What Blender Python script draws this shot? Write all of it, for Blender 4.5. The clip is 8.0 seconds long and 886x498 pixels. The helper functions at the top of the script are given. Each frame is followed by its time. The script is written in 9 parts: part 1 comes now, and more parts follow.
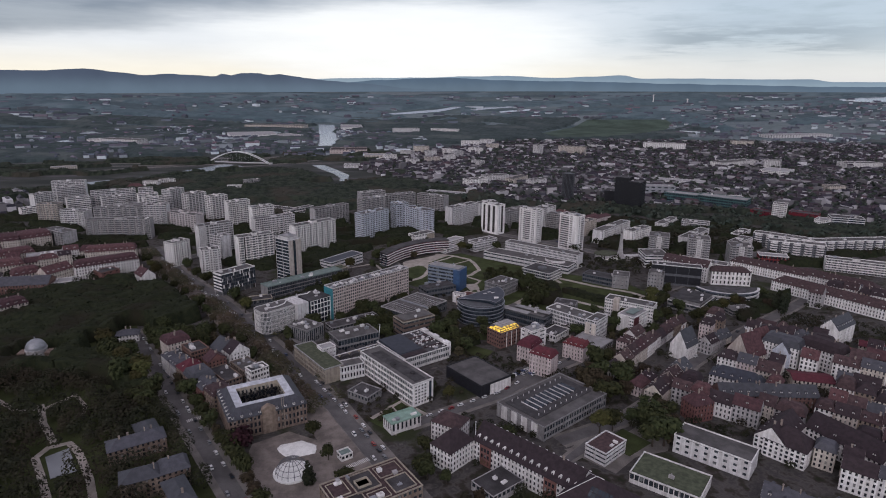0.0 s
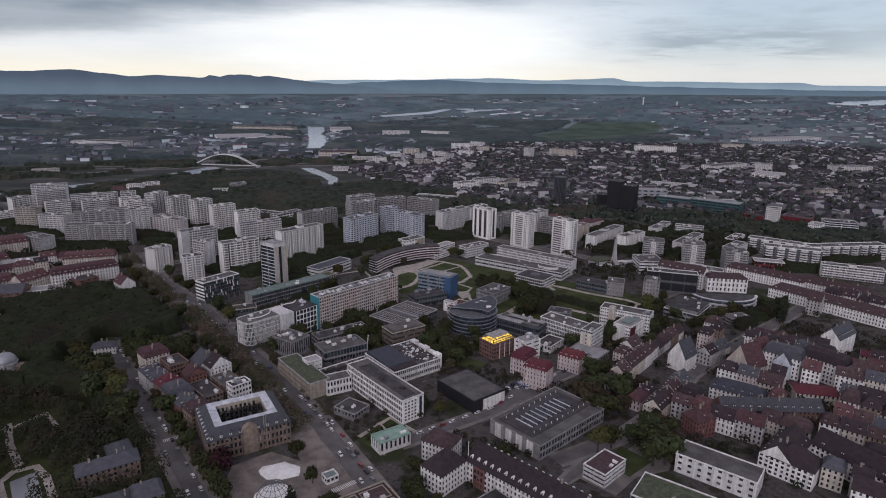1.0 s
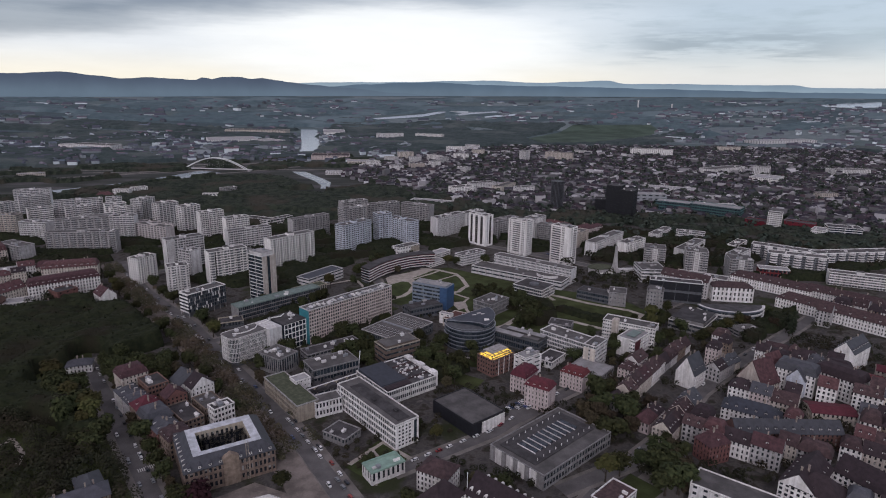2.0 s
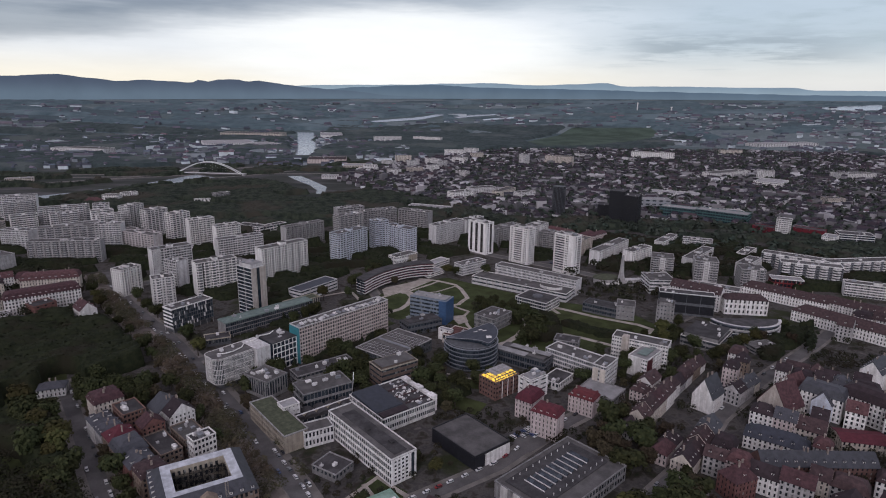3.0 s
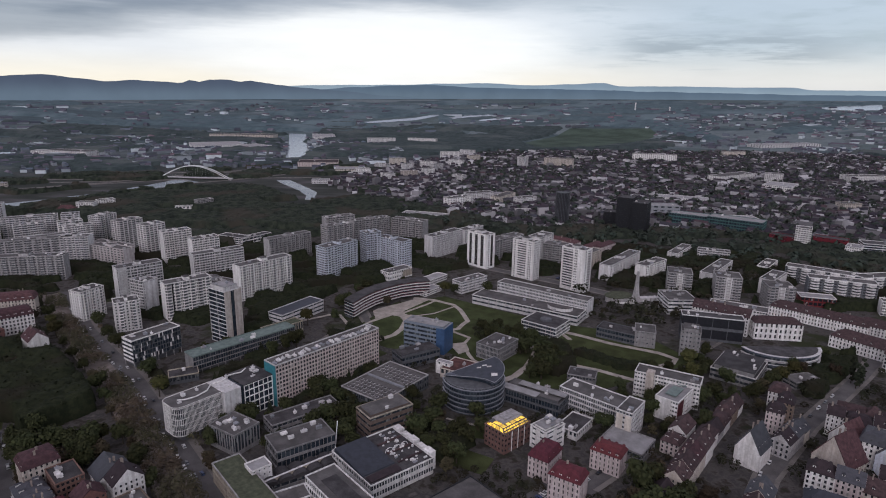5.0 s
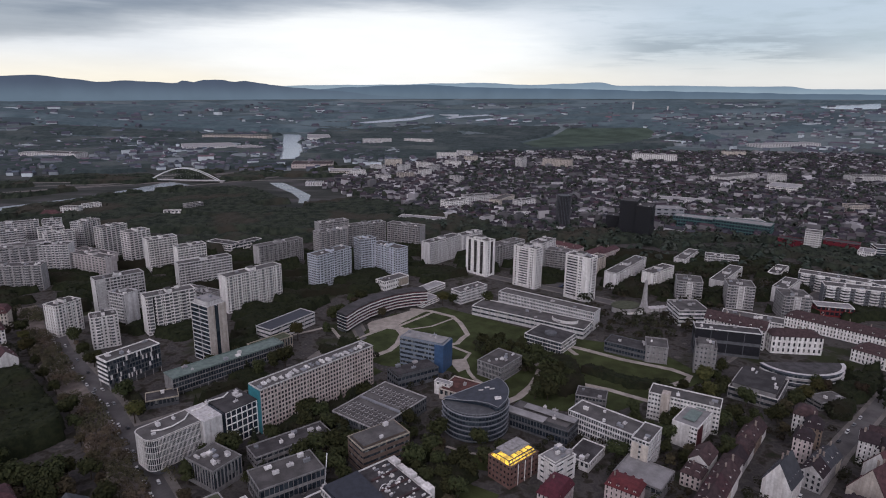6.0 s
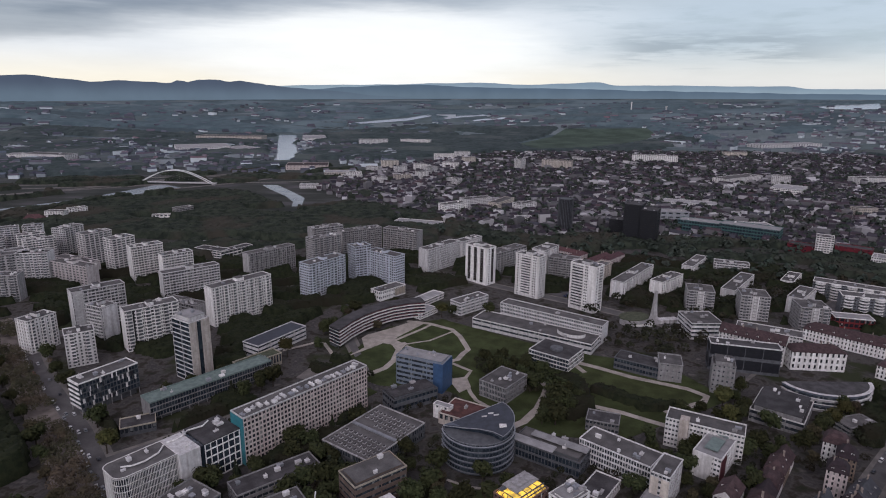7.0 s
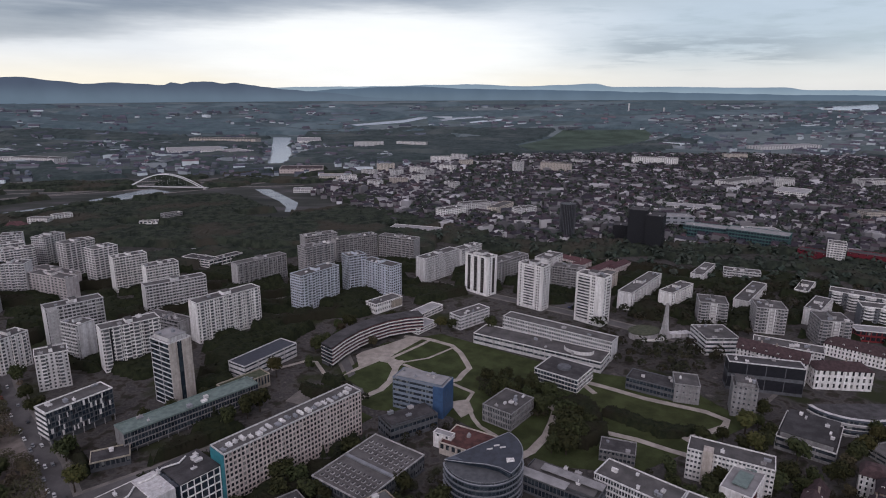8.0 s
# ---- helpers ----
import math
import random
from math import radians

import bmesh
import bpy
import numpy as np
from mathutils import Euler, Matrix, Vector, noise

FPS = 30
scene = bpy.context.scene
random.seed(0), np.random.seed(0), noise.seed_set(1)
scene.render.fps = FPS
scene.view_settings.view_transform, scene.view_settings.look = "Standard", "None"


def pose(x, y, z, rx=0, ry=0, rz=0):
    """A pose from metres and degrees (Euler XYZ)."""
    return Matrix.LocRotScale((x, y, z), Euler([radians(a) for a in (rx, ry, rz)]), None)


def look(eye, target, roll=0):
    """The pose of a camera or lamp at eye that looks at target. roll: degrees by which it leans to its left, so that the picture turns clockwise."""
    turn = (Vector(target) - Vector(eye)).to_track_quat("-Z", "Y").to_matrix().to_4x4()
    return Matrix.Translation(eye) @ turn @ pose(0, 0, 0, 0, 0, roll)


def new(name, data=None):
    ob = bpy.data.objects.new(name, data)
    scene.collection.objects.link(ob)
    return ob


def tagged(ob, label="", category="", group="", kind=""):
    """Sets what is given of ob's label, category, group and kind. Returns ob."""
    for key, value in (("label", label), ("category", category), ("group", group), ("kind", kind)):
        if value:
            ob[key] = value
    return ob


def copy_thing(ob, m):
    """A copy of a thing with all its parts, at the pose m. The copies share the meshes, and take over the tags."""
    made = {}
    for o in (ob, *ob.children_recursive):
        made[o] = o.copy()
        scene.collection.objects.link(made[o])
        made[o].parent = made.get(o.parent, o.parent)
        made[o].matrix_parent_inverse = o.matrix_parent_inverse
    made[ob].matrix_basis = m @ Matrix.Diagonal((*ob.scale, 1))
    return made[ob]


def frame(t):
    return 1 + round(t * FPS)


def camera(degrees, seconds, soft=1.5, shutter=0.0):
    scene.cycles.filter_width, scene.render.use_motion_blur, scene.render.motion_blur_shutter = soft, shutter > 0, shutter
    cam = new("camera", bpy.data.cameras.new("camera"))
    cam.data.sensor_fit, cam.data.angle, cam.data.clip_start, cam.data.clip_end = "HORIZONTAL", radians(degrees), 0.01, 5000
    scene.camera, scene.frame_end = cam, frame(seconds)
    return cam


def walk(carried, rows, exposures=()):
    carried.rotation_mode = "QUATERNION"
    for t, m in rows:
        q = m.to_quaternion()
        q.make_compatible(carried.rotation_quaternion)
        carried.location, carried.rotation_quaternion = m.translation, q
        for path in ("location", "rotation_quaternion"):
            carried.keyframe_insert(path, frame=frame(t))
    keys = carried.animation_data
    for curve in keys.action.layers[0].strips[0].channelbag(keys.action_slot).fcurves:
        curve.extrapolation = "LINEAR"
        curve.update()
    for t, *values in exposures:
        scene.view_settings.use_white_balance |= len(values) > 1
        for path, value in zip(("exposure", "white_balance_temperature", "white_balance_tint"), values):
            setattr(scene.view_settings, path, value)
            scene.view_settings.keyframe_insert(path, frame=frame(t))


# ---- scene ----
cam = camera(72.2, 8.0, soft=1.05)
PATH = [
    (0, (2.20, 11.40, 204.81), (-4.80, 975.90, -59.19), 0.7),
    (0.5, (1.99, 19.79, 204.72), (3.49, 984.29, -58.78), 0.9),
    (1, (1.70, 29.24, 204.66), (10.70, 994.74, -55.84), 0.9),
    (1.5, (1.33, 40.56, 204.66), (15.83, 1006.56, -53.84), 0.9),
    (3, (0.52, 84.72, 204.85), (21.52, 1052.22, -48.15), 0.9),
    (3.5, (0.28, 100.26, 204.87), (22.78, 1067.76, -46.63), 0.9),
    (4, (0.01, 116.11, 204.86), (25.51, 1083.61, -46.64), 0.9),
    (4.5, (-0.22, 132.16, 204.87), (26.78, 1099.16, -47.13), 0.9),
    (6, (-0.81, 180.43, 205.12), (33.69, 1147.43, -47.88), 0.7),
    (6.5, (-1.03, 196.43, 205.17), (35.97, 1163.43, -47.83), 0.7),
    (7, (-1.37, 212.37, 205.19), (38.13, 1178.87, -47.81), 0.7),
    (7.5, (-1.88, 228.28, 205.17), (40.12, 1194.78, -46.33), 0.6),
    (8, (-2.47, 244.13, 205.13), (43.03, 1211.13, -45.37), 0.6),
]
walk(cam, [(t, look(eye, target, roll)) for t, eye, target, roll in PATH])

# ---- light: an overcast evening sky, brightest low in the view ----
scene.view_settings.exposure = 0.0
world = bpy.data.worlds.new("overcast_sky")
world.use_nodes = True
scene.world = world


class Nodes:
    """Short hand for node trees."""

    def __init__(self, tree):
        self.tree = tree

    def add(self, kind, inputs=None, op="", clamp=False):
        n = self.tree.nodes.new(kind)
        if op:
            n.operation = op
        if clamp:
            n.use_clamp = True
        for k, v in (inputs or {}).items():
            if isinstance(v, bpy.types.NodeSocket):
                self.tree.links.new(v, n.inputs[k])
            else:
                n.inputs[k].default_value = v
        return n

    def math(self, op, a, b=0.0, clamp=False):
        return self.add("ShaderNodeMath", {0: a, 1: b}, op, clamp).outputs[0]

    def mix(self, f, a, b, blend="MIX"):
        n = self.add("ShaderNodeMix")
        n.data_type, n.blend_type = "RGBA", blend
        for k, v in ((0, f), (6, a), (7, b)):
            if isinstance(v, bpy.types.NodeSocket):
                self.tree.links.new(v, n.inputs[k])
            else:
                n.inputs[k].default_value = v if k == 0 else (*v, 1)
        return n.outputs[2]

    def noise(self, vec, scale, detail=3.0, rough=0.55):
        return self.add("ShaderNodeTexNoise", {"Vector": vec, "Scale": scale, "Detail": detail, "Roughness": rough}).outputs[0]

    def ramp(self, f, *stops):
        n = self.add("ShaderNodeValToRGB", {0: f})
        e = n.color_ramp.elements
        while len(e) < len(stops):
            e.new(0.5)
        for el, (p, c) in zip(e, stops):
            el.position = p
            el.color = (*c, 1) if isinstance(c, tuple) else (c, c, c, 1)
        return n.outputs[0]

    def smooth(self, v, lo, hi):
        n = self.add("ShaderNodeMapRange", {0: v, 1: lo, 2: hi, 3: 0.0, 4: 1.0})
        n.interpolation_type = "SMOOTHSTEP"
        return n.outputs[0]


def build_sky():
    world.node_tree.nodes.clear()
    n = Nodes(world.node_tree)
    ray = n.add("ShaderNodeTexCoord").outputs["Generated"]
    xyz = n.add("ShaderNodeSeparateXYZ", {0: ray})
    x, y, z = xyz.outputs
    azim = n.math("ARCTAN2", x, y)
    elev = n.math("ARCSINE", z)
    flat = n.add("ShaderNodeCombineXYZ", {0: azim, 1: n.math("MULTIPLY", elev, 5.0), 2: 0.0}).outputs[0]
    big = n.noise(flat, 2.3, 5.0, 0.6)
    fine = n.noise(n.add("ShaderNodeCombineXYZ", {0: azim, 1: n.math("MULTIPLY", elev, 11.0), 2: 3.0}).outputs[0], 4.0, 6.0, 0.62)
    nishita = n.add("ShaderNodeTexSky")
    nishita.sky_type, nishita.sun_disc, nishita.sun_elevation, nishita.sun_rotation = "NISHITA", False, radians(28), radians(240)
    clear = nishita.outputs[0]
    # pale veil low down, warm towards the west, grey-blue in the east
    low = n.mix(n.smooth(elev, 0.0, 0.06), (0.97, 0.91, 0.79), (0.80, 0.825, 0.885))
    east = n.mix(n.smooth(elev, 0.015, 0.075), (0.73, 0.735, 0.75), (0.46, 0.535, 0.635))
    veil = n.mix(n.smooth(azim, 0.08, 0.45), low, east)
    off = n.math("ADD", n.math("POWER", n.math("MULTIPLY", n.math("ADD", azim, 0.07), 3.4), 2.0), n.math("POWER", n.math("MULTIPLY", n.math("SUBTRACT", elev, 0.055), 13.0), 2.0))
    glow = n.math("SUBTRACT", 1.0, n.smooth(n.math("ADD", off, n.math("MULTIPLY", n.math("SUBTRACT", fine, 0.5), 0.9)), 0.1, 1.25))
    veil = n.mix(glow, veil, (0.97, 0.975, 0.99))
    # ragged underside of the grey bank, hanging lower in the west
    ragged = n.math("ADD", n.math("MULTIPLY", n.math("SUBTRACT", big, 0.5), 0.07), n.math("MULTIPLY", n.math("SUBTRACT", fine, 0.5), 0.03))
    foot = n.math("ADD", 0.044, n.math("MULTIPLY", n.smooth(azim, -0.75, -0.02), 0.076))
    bank = n.smooth(n.math("SUBTRACT", n.math("ADD", elev, ragged), foot), -0.016, 0.028)
    grey = n.mix(n.smooth(fine, 0.3, 0.72), (0.20, 0.235, 0.31), (0.36, 0.395, 0.465))
    grey = n.mix(n.smooth(azim, -0.1, 0.35), grey, (0.44, 0.50, 0.57))
    sky = n.mix(bank, veil, grey)
    streak = n.math("MULTIPLY", n.smooth(fine, 0.56, 0.68), n.math("MULTIPLY", n.smooth(elev, 0.02, 0.045), n.smooth(azim, 0.14, 0.34)))
    sky = n.mix(n.math("MULTIPLY", streak, 0.42), sky, (0.40, 0.455, 0.53))
    puffs = n.noise(n.add("ShaderNodeCombineXYZ", {0: azim, 1: n.math("MULTIPLY", elev, 6.0), 2: 8.0}).outputs[0], 7.0, 6.0, 0.6)
    shade = n.math("MULTIPLY", n.math("MULTIPLY", n.smooth(puffs, 0.48, 0.66), n.smooth(elev, 0.03, 0.07)), n.smooth(azim, 0.12, 0.34))
    sky = n.mix(n.math("MULTIPLY", shade, 0.55), sky, (0.36, 0.43, 0.50))
    thin = n.noise(n.add("ShaderNodeCombineXYZ", {0: azim, 1: n.math("MULTIPLY", elev, 9.0), 2: 5.0}).outputs[0], 5.5, 6.0, 0.6)
    there = n.math("MULTIPLY", n.math("MULTIPLY", n.smooth(elev, 0.036, 0.05), n.math("SUBTRACT", 1.0, n.smooth(elev, 0.07, 0.1))), n.math("MULTIPLY", n.smooth(azim, 0.26, 0.36), n.math("SUBTRACT", 1.0, n.smooth(azim, 0.5, 0.66))))
    sky = n.mix(n.math("MULTIPLY", there, n.math("MULTIPLY", n.smooth(thin, 0.42, 0.58), 0.8)), sky, (0.27, 0.32, 0.40))
    sky = n.mix(0.22, sky, n.ramp(n.noise(flat, 9.0, 5.0, 0.6), (0.3, 0.72), (0.7, 1.0)), "MULTIPLY")
    over = n.mix(n.smooth(elev, 0.16, 0.7), sky, (0.466, 0.419, 0.502))
    both = n.mix(0.02, over, clear)
    back = n.add("ShaderNodeBackground", {0: both, 1: 1.0})
    n.tree.links.new(back.outputs[0], n.add("ShaderNodeOutputWorld").inputs[0])


build_sky()
sun = new("sun", bpy.data.lights.new("sun", "SUN"))
sun.data.energy, sun.data.angle, sun.data.color = 1.2, radians(45), (1.0, 0.92, 1.0)
sun.matrix_world = look((0, 0, 500), (180, 850, 0))


# ---- materials ----
def material(name, color, rough=0.8, var=0.25, scale=0.35, grain=3.0, bump=0.0, metal=0.0, each=0.15, tint=None, spec=0.3, streak=0.0):
    """Colour with stains at a large and a fine scale; each: how much one object differs from the next."""
    m = bpy.data.materials.new(name)
    m.use_nodes = True
    n = Nodes(m.node_tree)
    p = m.node_tree.nodes["Principled BSDF"]
    vec = n.add("ShaderNodeTexCoord").outputs["Object"]
    a, b = n.noise(vec, scale, 4.0), n.noise(vec, grain, 2.0)
    dark = tuple(c * (1 - var) for c in color)
    lite = tuple(min(1, c * (1 + var)) for c in (tint or color))
    col = n.mix(n.smooth(a, 0.3, 0.7), dark, lite)
    col = n.mix(0.5, col, n.ramp(b, (0.25, 0.55), (0.75, 1.0)), "MULTIPLY")
    if streak:
        long = n.add("ShaderNodeVectorMath", {0: vec, 1: (1.0, 1.0, 0.07)}, "MULTIPLY").outputs[0]
        col = n.mix(streak, col, n.ramp(n.noise(long, 0.55, 4.0, 0.65), (0.34, (0.50, 0.47, 0.45)), (0.60, (1.0, 1.0, 1.0))), "MULTIPLY")
    if each:
        info = n.add("ShaderNodeObjectInfo").outputs["Random"]
        hsv = n.add("ShaderNodeHueSaturation", {"Color": col, "Hue": n.math("ADD", 0.5, n.math("MULTIPLY", n.math("SUBTRACT", info, 0.5), 0.022)),
                                              "Value": n.math("ADD", 1 - each, n.math("MULTIPLY", info, 2 * each))})
        col = hsv.outputs[0]
    m.node_tree.links.new(col, p.inputs["Base Color"])
    p.inputs["Roughness"].default_value, p.inputs["Metallic"].default_value = rough, metal
    p.inputs["Specular IOR Level"].default_value = spec
    if bump:
        bp = n.add("ShaderNodeBump", {"Strength": bump, "Distance": 0.1, "Height": b})
        m.node_tree.links.new(bp.outputs[0], p.inputs["Normal"])
    return m


def glass_material(name, dark, curtain, share, cell=(1.4, 1.4, 2.9), rough=0.08):
    """Windows seen from far off: each cell of a facade is a dark room, a blind or a curtain behind glass."""
    m = bpy.data.materials.new(name)
    m.use_nodes = True
    n = Nodes(m.node_tree)
    p = m.node_tree.nodes["Principled BSDF"]
    vec = n.add("ShaderNodeTexCoord").outputs["Object"]
    snap = n.add("ShaderNodeVectorMath", {0: vec, 1: cell}, "SNAP").outputs[0]
    rnd = n.add("ShaderNodeTexWhiteNoise", {0: snap}).outputs[0]
    col = n.ramp(rnd, (0.0, dark), (1 - share, tuple(c * 2.0 for c in dark)), (min(0.99, 1 - share + 0.02), tuple(c * 0.6 for c in curtain)), (1.0, curtain))
    m.node_tree.links.new(col, p.inputs["Base Color"])
    p.inputs["Roughness"].default_value = rough
    p.inputs["Specular IOR Level"].default_value = 0.5
    return m


def island_material(name, stops, rough=0.85, scale=0.02, brown=None):
    """Many joined pieces, each with its own colour."""
    m = bpy.data.materials.new(name)
    m.use_nodes = True
    n = Nodes(m.node_tree)
    p = m.node_tree.nodes["Principled BSDF"]
    rnd = n.add("ShaderNodeNewGeometry").outputs["Random Per Island"]
    col = n.ramp(rnd, *stops)
    vec = n.add("ShaderNodeTexCoord").outputs["Object"]
    if brown:
        col = n.mix(n.smooth(n.noise(vec, 0.035, 3.0), 0.42, 0.66), col, brown)
        col = n.mix(0.75, col, n.ramp(n.noise(vec, 0.16, 2.0), (0.32, 0.38), (0.62, 1.0)), "MULTIPLY")
    col = n.mix(0.7, col, n.ramp(n.noise(vec, scale, 4.0), (0.3, (0.62, 0.60, 0.55)), (0.7, (1.0, 1.0, 1.0))), "MULTIPLY")
    m.node_tree.links.new(col, p.inputs["Base Color"])
    p.inputs["Roughness"].default_value = rough
    p.inputs["Specular IOR Level"].default_value = 0.2
    return m


WHITE = material("white_render", (0.83, 0.815, 0.805), var=0.10, grain=0.8, streak=0.6)
PALE = material("pale_panel", (0.68, 0.67, 0.675), var=0.12, grain=0.8, streak=0.6)
BLUISH = material("bluish_panel", (0.60, 0.645, 0.72), var=0.10, grain=0.8, each=0.06, streak=0.6)
CREAM = material("cream_render", (0.60, 0.545, 0.49), var=0.12, grain=0.9, streak=0.6)
ROSE = material("rose_mosaic", (0.62, 0.54, 0.51), var=0.10, grain=1.2, each=0.05, streak=0.6)
CONCRETE = material("grey_concrete", (0.42, 0.41, 0.415), var=0.18, grain=1.0, streak=0.6)
CAMPUSGREY = material("weathered_grey_concrete", (0.27, 0.265, 0.27), var=0.18, grain=1.0, streak=0.6)
GREYFRONT = material("slate_grey_render", (0.17, 0.18, 0.20), var=0.15, streak=0.4)
DARKGREY = material("dark_grey_cladding", (0.10, 0.105, 0.115), var=0.2)
BLACK = material("black_cladding", (0.018, 0.019, 0.024), rough=0.45, var=0.2)
TAN = material("tan_stone", (0.41, 0.365, 0.30), var=0.15, streak=0.6)
SANDSTONE = material("weathered_sandstone", (0.245, 0.19, 0.155), var=0.22, scale=0.5, streak=0.6)
REDSTONE = material("red_sandstone", (0.17, 0.085, 0.075), var=0.2)
BRICK = material("red_brown_brick", (0.17, 0.10, 0.085), var=0.2)
BROWNPANEL = material("brown_panel", (0.16, 0.12, 0.10), var=0.2)
BLUE = material("blue_panel", (0.05, 0.095, 0.20), rough=0.5, var=0.15, each=0.03)
STEELBLUE = material("pale_blue_grey_panel", (0.20, 0.235, 0.30), rough=0.5, var=0.12, each=0.03)
TEAL = material("teal_panel", (0.04, 0.20, 0.24), rough=0.5, var=0.15, each=0.03)
TEALHALL = material("dull_teal_panel", (0.055, 0.12, 0.12), rough=0.5, var=0.2)
REDPANEL = material("red_panel", (0.15, 0.018, 0.026), rough=0.5, var=0.15)
MAROON = material("maroon_panel", (0.10, 0.03, 0.035), rough=0.5, var=0.15)
STEEL = material("white_steel", (0.75, 0.76, 0.77), rough=0.45, var=0.06, each=0.0)
ZINC = material("zinc_sheet", (0.30, 0.31, 0.335), rough=0.45, var=0.15, metal=0.3)
PALEZINC = material("pale_zinc_sheet", (0.50, 0.52, 0.56), rough=0.5, var=0.22, scale=0.3, each=0.0)
BLUEGREY = material("blue_grey_cladding", (0.085, 0.10, 0.125), rough=0.45, var=0.15)
GRAVEL = material("gravel_roof", (0.104, 0.099, 0.099), rough=0.95, var=0.3, scale=0.12, grain=1.4)
BITUMEN = material("bitumen_roof", (0.056, 0.053, 0.056), rough=0.85, var=0.35, scale=0.15, grain=1.2)
PALEROOF = material("pale_membrane_roof", (0.30, 0.295, 0.30), rough=0.8, var=0.2, scale=0.15)
COPPER = material("verdigris_copper_roof", (0.155, 0.205, 0.19), rough=0.6, var=0.2, each=0.05)
PALECOPPER = material("pale_copper_roof", (0.24, 0.36, 0.30), rough=0.6, var=0.15, each=0.0)
GREENROOF = material("sedum_roof", (0.075, 0.085, 0.055), rough=0.95, var=0.3, each=0.05)
SLATE = material("blue_grey_slate", (0.064, 0.066, 0.079), rough=0.55, var=0.2, grain=2.0)
NAVYSLATE = material("blue_black_sheet_roof", (0.045, 0.052, 0.068), rough=0.5, var=0.2, each=0.0)
NAVYROOF = material("navy_sheet_roof", (0.036, 0.041, 0.056), rough=0.5, var=0.2)
TILE = material("red_clay_tile", (0.084, 0.042, 0.047), rough=0.85, var=0.3, scale=0.5, grain=2.2, each=0.3)
RUSTROOF = material("rust_red_flat_roof", (0.10, 0.046, 0.042), rough=0.9, var=0.35, scale=0.25, grain=1.5, each=0.0)
BROWNTILE = material("brown_clay_tile", (0.060, 0.038, 0.041), rough=0.85, var=0.3, scale=0.5, grain=2.2, each=0.3)
BRIGHTTILE = material("bright_red_tile", (0.108, 0.025, 0.034), rough=0.8, var=0.2, scale=0.5, grain=2.2)
DARKTILE = material("dark_maroon_tile", (0.036, 0.025, 0.030), rough=0.8, var=0.25, scale=0.4, grain=2.2, each=0.12)
ROSYPANEL = material("rosy_grey_panel", (0.64, 0.60, 0.595), var=0.12, grain=0.9, streak=0.6)
ROSEWALL = material("pale_pink_render", (0.62, 0.54, 0.53), var=0.1, grain=0.9, streak=0.6)
TIMBER = material("brown_timber", (0.10, 0.06, 0.04), var=0.3)
ASPHALT = material("asphalt", (0.112, 0.107, 0.107), rough=0.9, var=0.25, scale=0.08, grain=1.5, each=0.0)
PAVING = material("worn_paving", (0.165, 0.152, 0.142), rough=0.9, var=0.25, scale=0.1, grain=1.5, each=0.05)
SAND = material("pale_gravel_path", (0.37, 0.335, 0.30), rough=0.95, var=0.2, scale=0.15, grain=1.5, each=0.0)
EARTH = material("trodden_earth", (0.185, 0.16, 0.145), rough=0.95, var=0.3, scale=0.12, grain=1.0, each=0.0)
GRASS = material("lawn_grass", (0.050, 0.062, 0.026), rough=0.95, var=0.3, scale=0.07, grain=1.2, each=0.05, spec=0.1)
MEADOW = material("dull_meadow_grass", (0.063, 0.09, 0.0693), rough=0.95, var=0.3, scale=0.01, grain=0.1, each=0.0, spec=0.1)
PAINT = material("road_paint", (0.6, 0.6, 0.58), rough=0.8, var=0.15)
BARK = material("tree_bark", (0.06, 0.048, 0.038), rough=0.95, var=0.3)
WATER = material("still_water", (0.74, 0.76, 0.79), rough=0.22, var=0.08, metal=0.8, each=0.0, spec=1.0)
DULLWATER = material("dull_river_water", (0.22, 0.235, 0.25), rough=0.22, var=0.15, scale=0.02, each=0.0, spec=0.7)
WATER.node_tree.nodes["Principled BSDF"].inputs["IOR"].default_value = 2.2
TARP = material("white_tarpaulin", (0.72, 0.72, 0.70), rough=0.6, var=0.1)
TYRE = material("tyre_rubber", (0.015, 0.015, 0.015), rough=0.9)
LAMPYELLOW = bpy.data.materials.new("lit_yellow_glazing")
LAMPYELLOW.use_nodes = True
LAMPYELLOW.node_tree.nodes["Principled BSDF"].inputs["Base Color"].default_value = (0.8, 0.55, 0.1, 1)
LAMPYELLOW.node_tree.nodes["Principled BSDF"].inputs["Emission Color"].default_value = (1.0, 0.62, 0.06, 1)
lamp_nodes = Nodes(LAMPYELLOW.node_tree)
glow = lamp_nodes.noise(lamp_nodes.add("ShaderNodeTexCoord").outputs["Object"], 0.35, 4.0, 0.7)
LAMPYELLOW.node_tree.links.new(lamp_nodes.math("MULTIPLY", lamp_nodes.smooth(glow, 0.34, 0.66), 1.15), LAMPYELLOW.node_tree.nodes["Principled BSDF"].inputs["Emission Strength"])
GLASS = glass_material("window_glass", (0.014, 0.016, 0.02), (0.30, 0.29, 0.28), 0.16)
OFFICE = glass_material("office_glass", (0.022, 0.027, 0.033), (0.20, 0.21, 0.21), 0.2)
CURTAIN = glass_material("curtain_wall_glass", (0.014, 0.019, 0.026), (0.052, 0.066, 0.08), 0.3, (2.4, 2.4, 3.4), 0.05)
BRONZE = glass_material("bronze_glass", (0.016, 0.014, 0.014), (0.050, 0.041, 0.037), 0.25)
LOUVRE = glass_material("loggia_shade", (0.016, 0.017, 0.021), (0.22, 0.21, 0.21), 0.2, (1.5, 1.5, 2.75), 0.4)


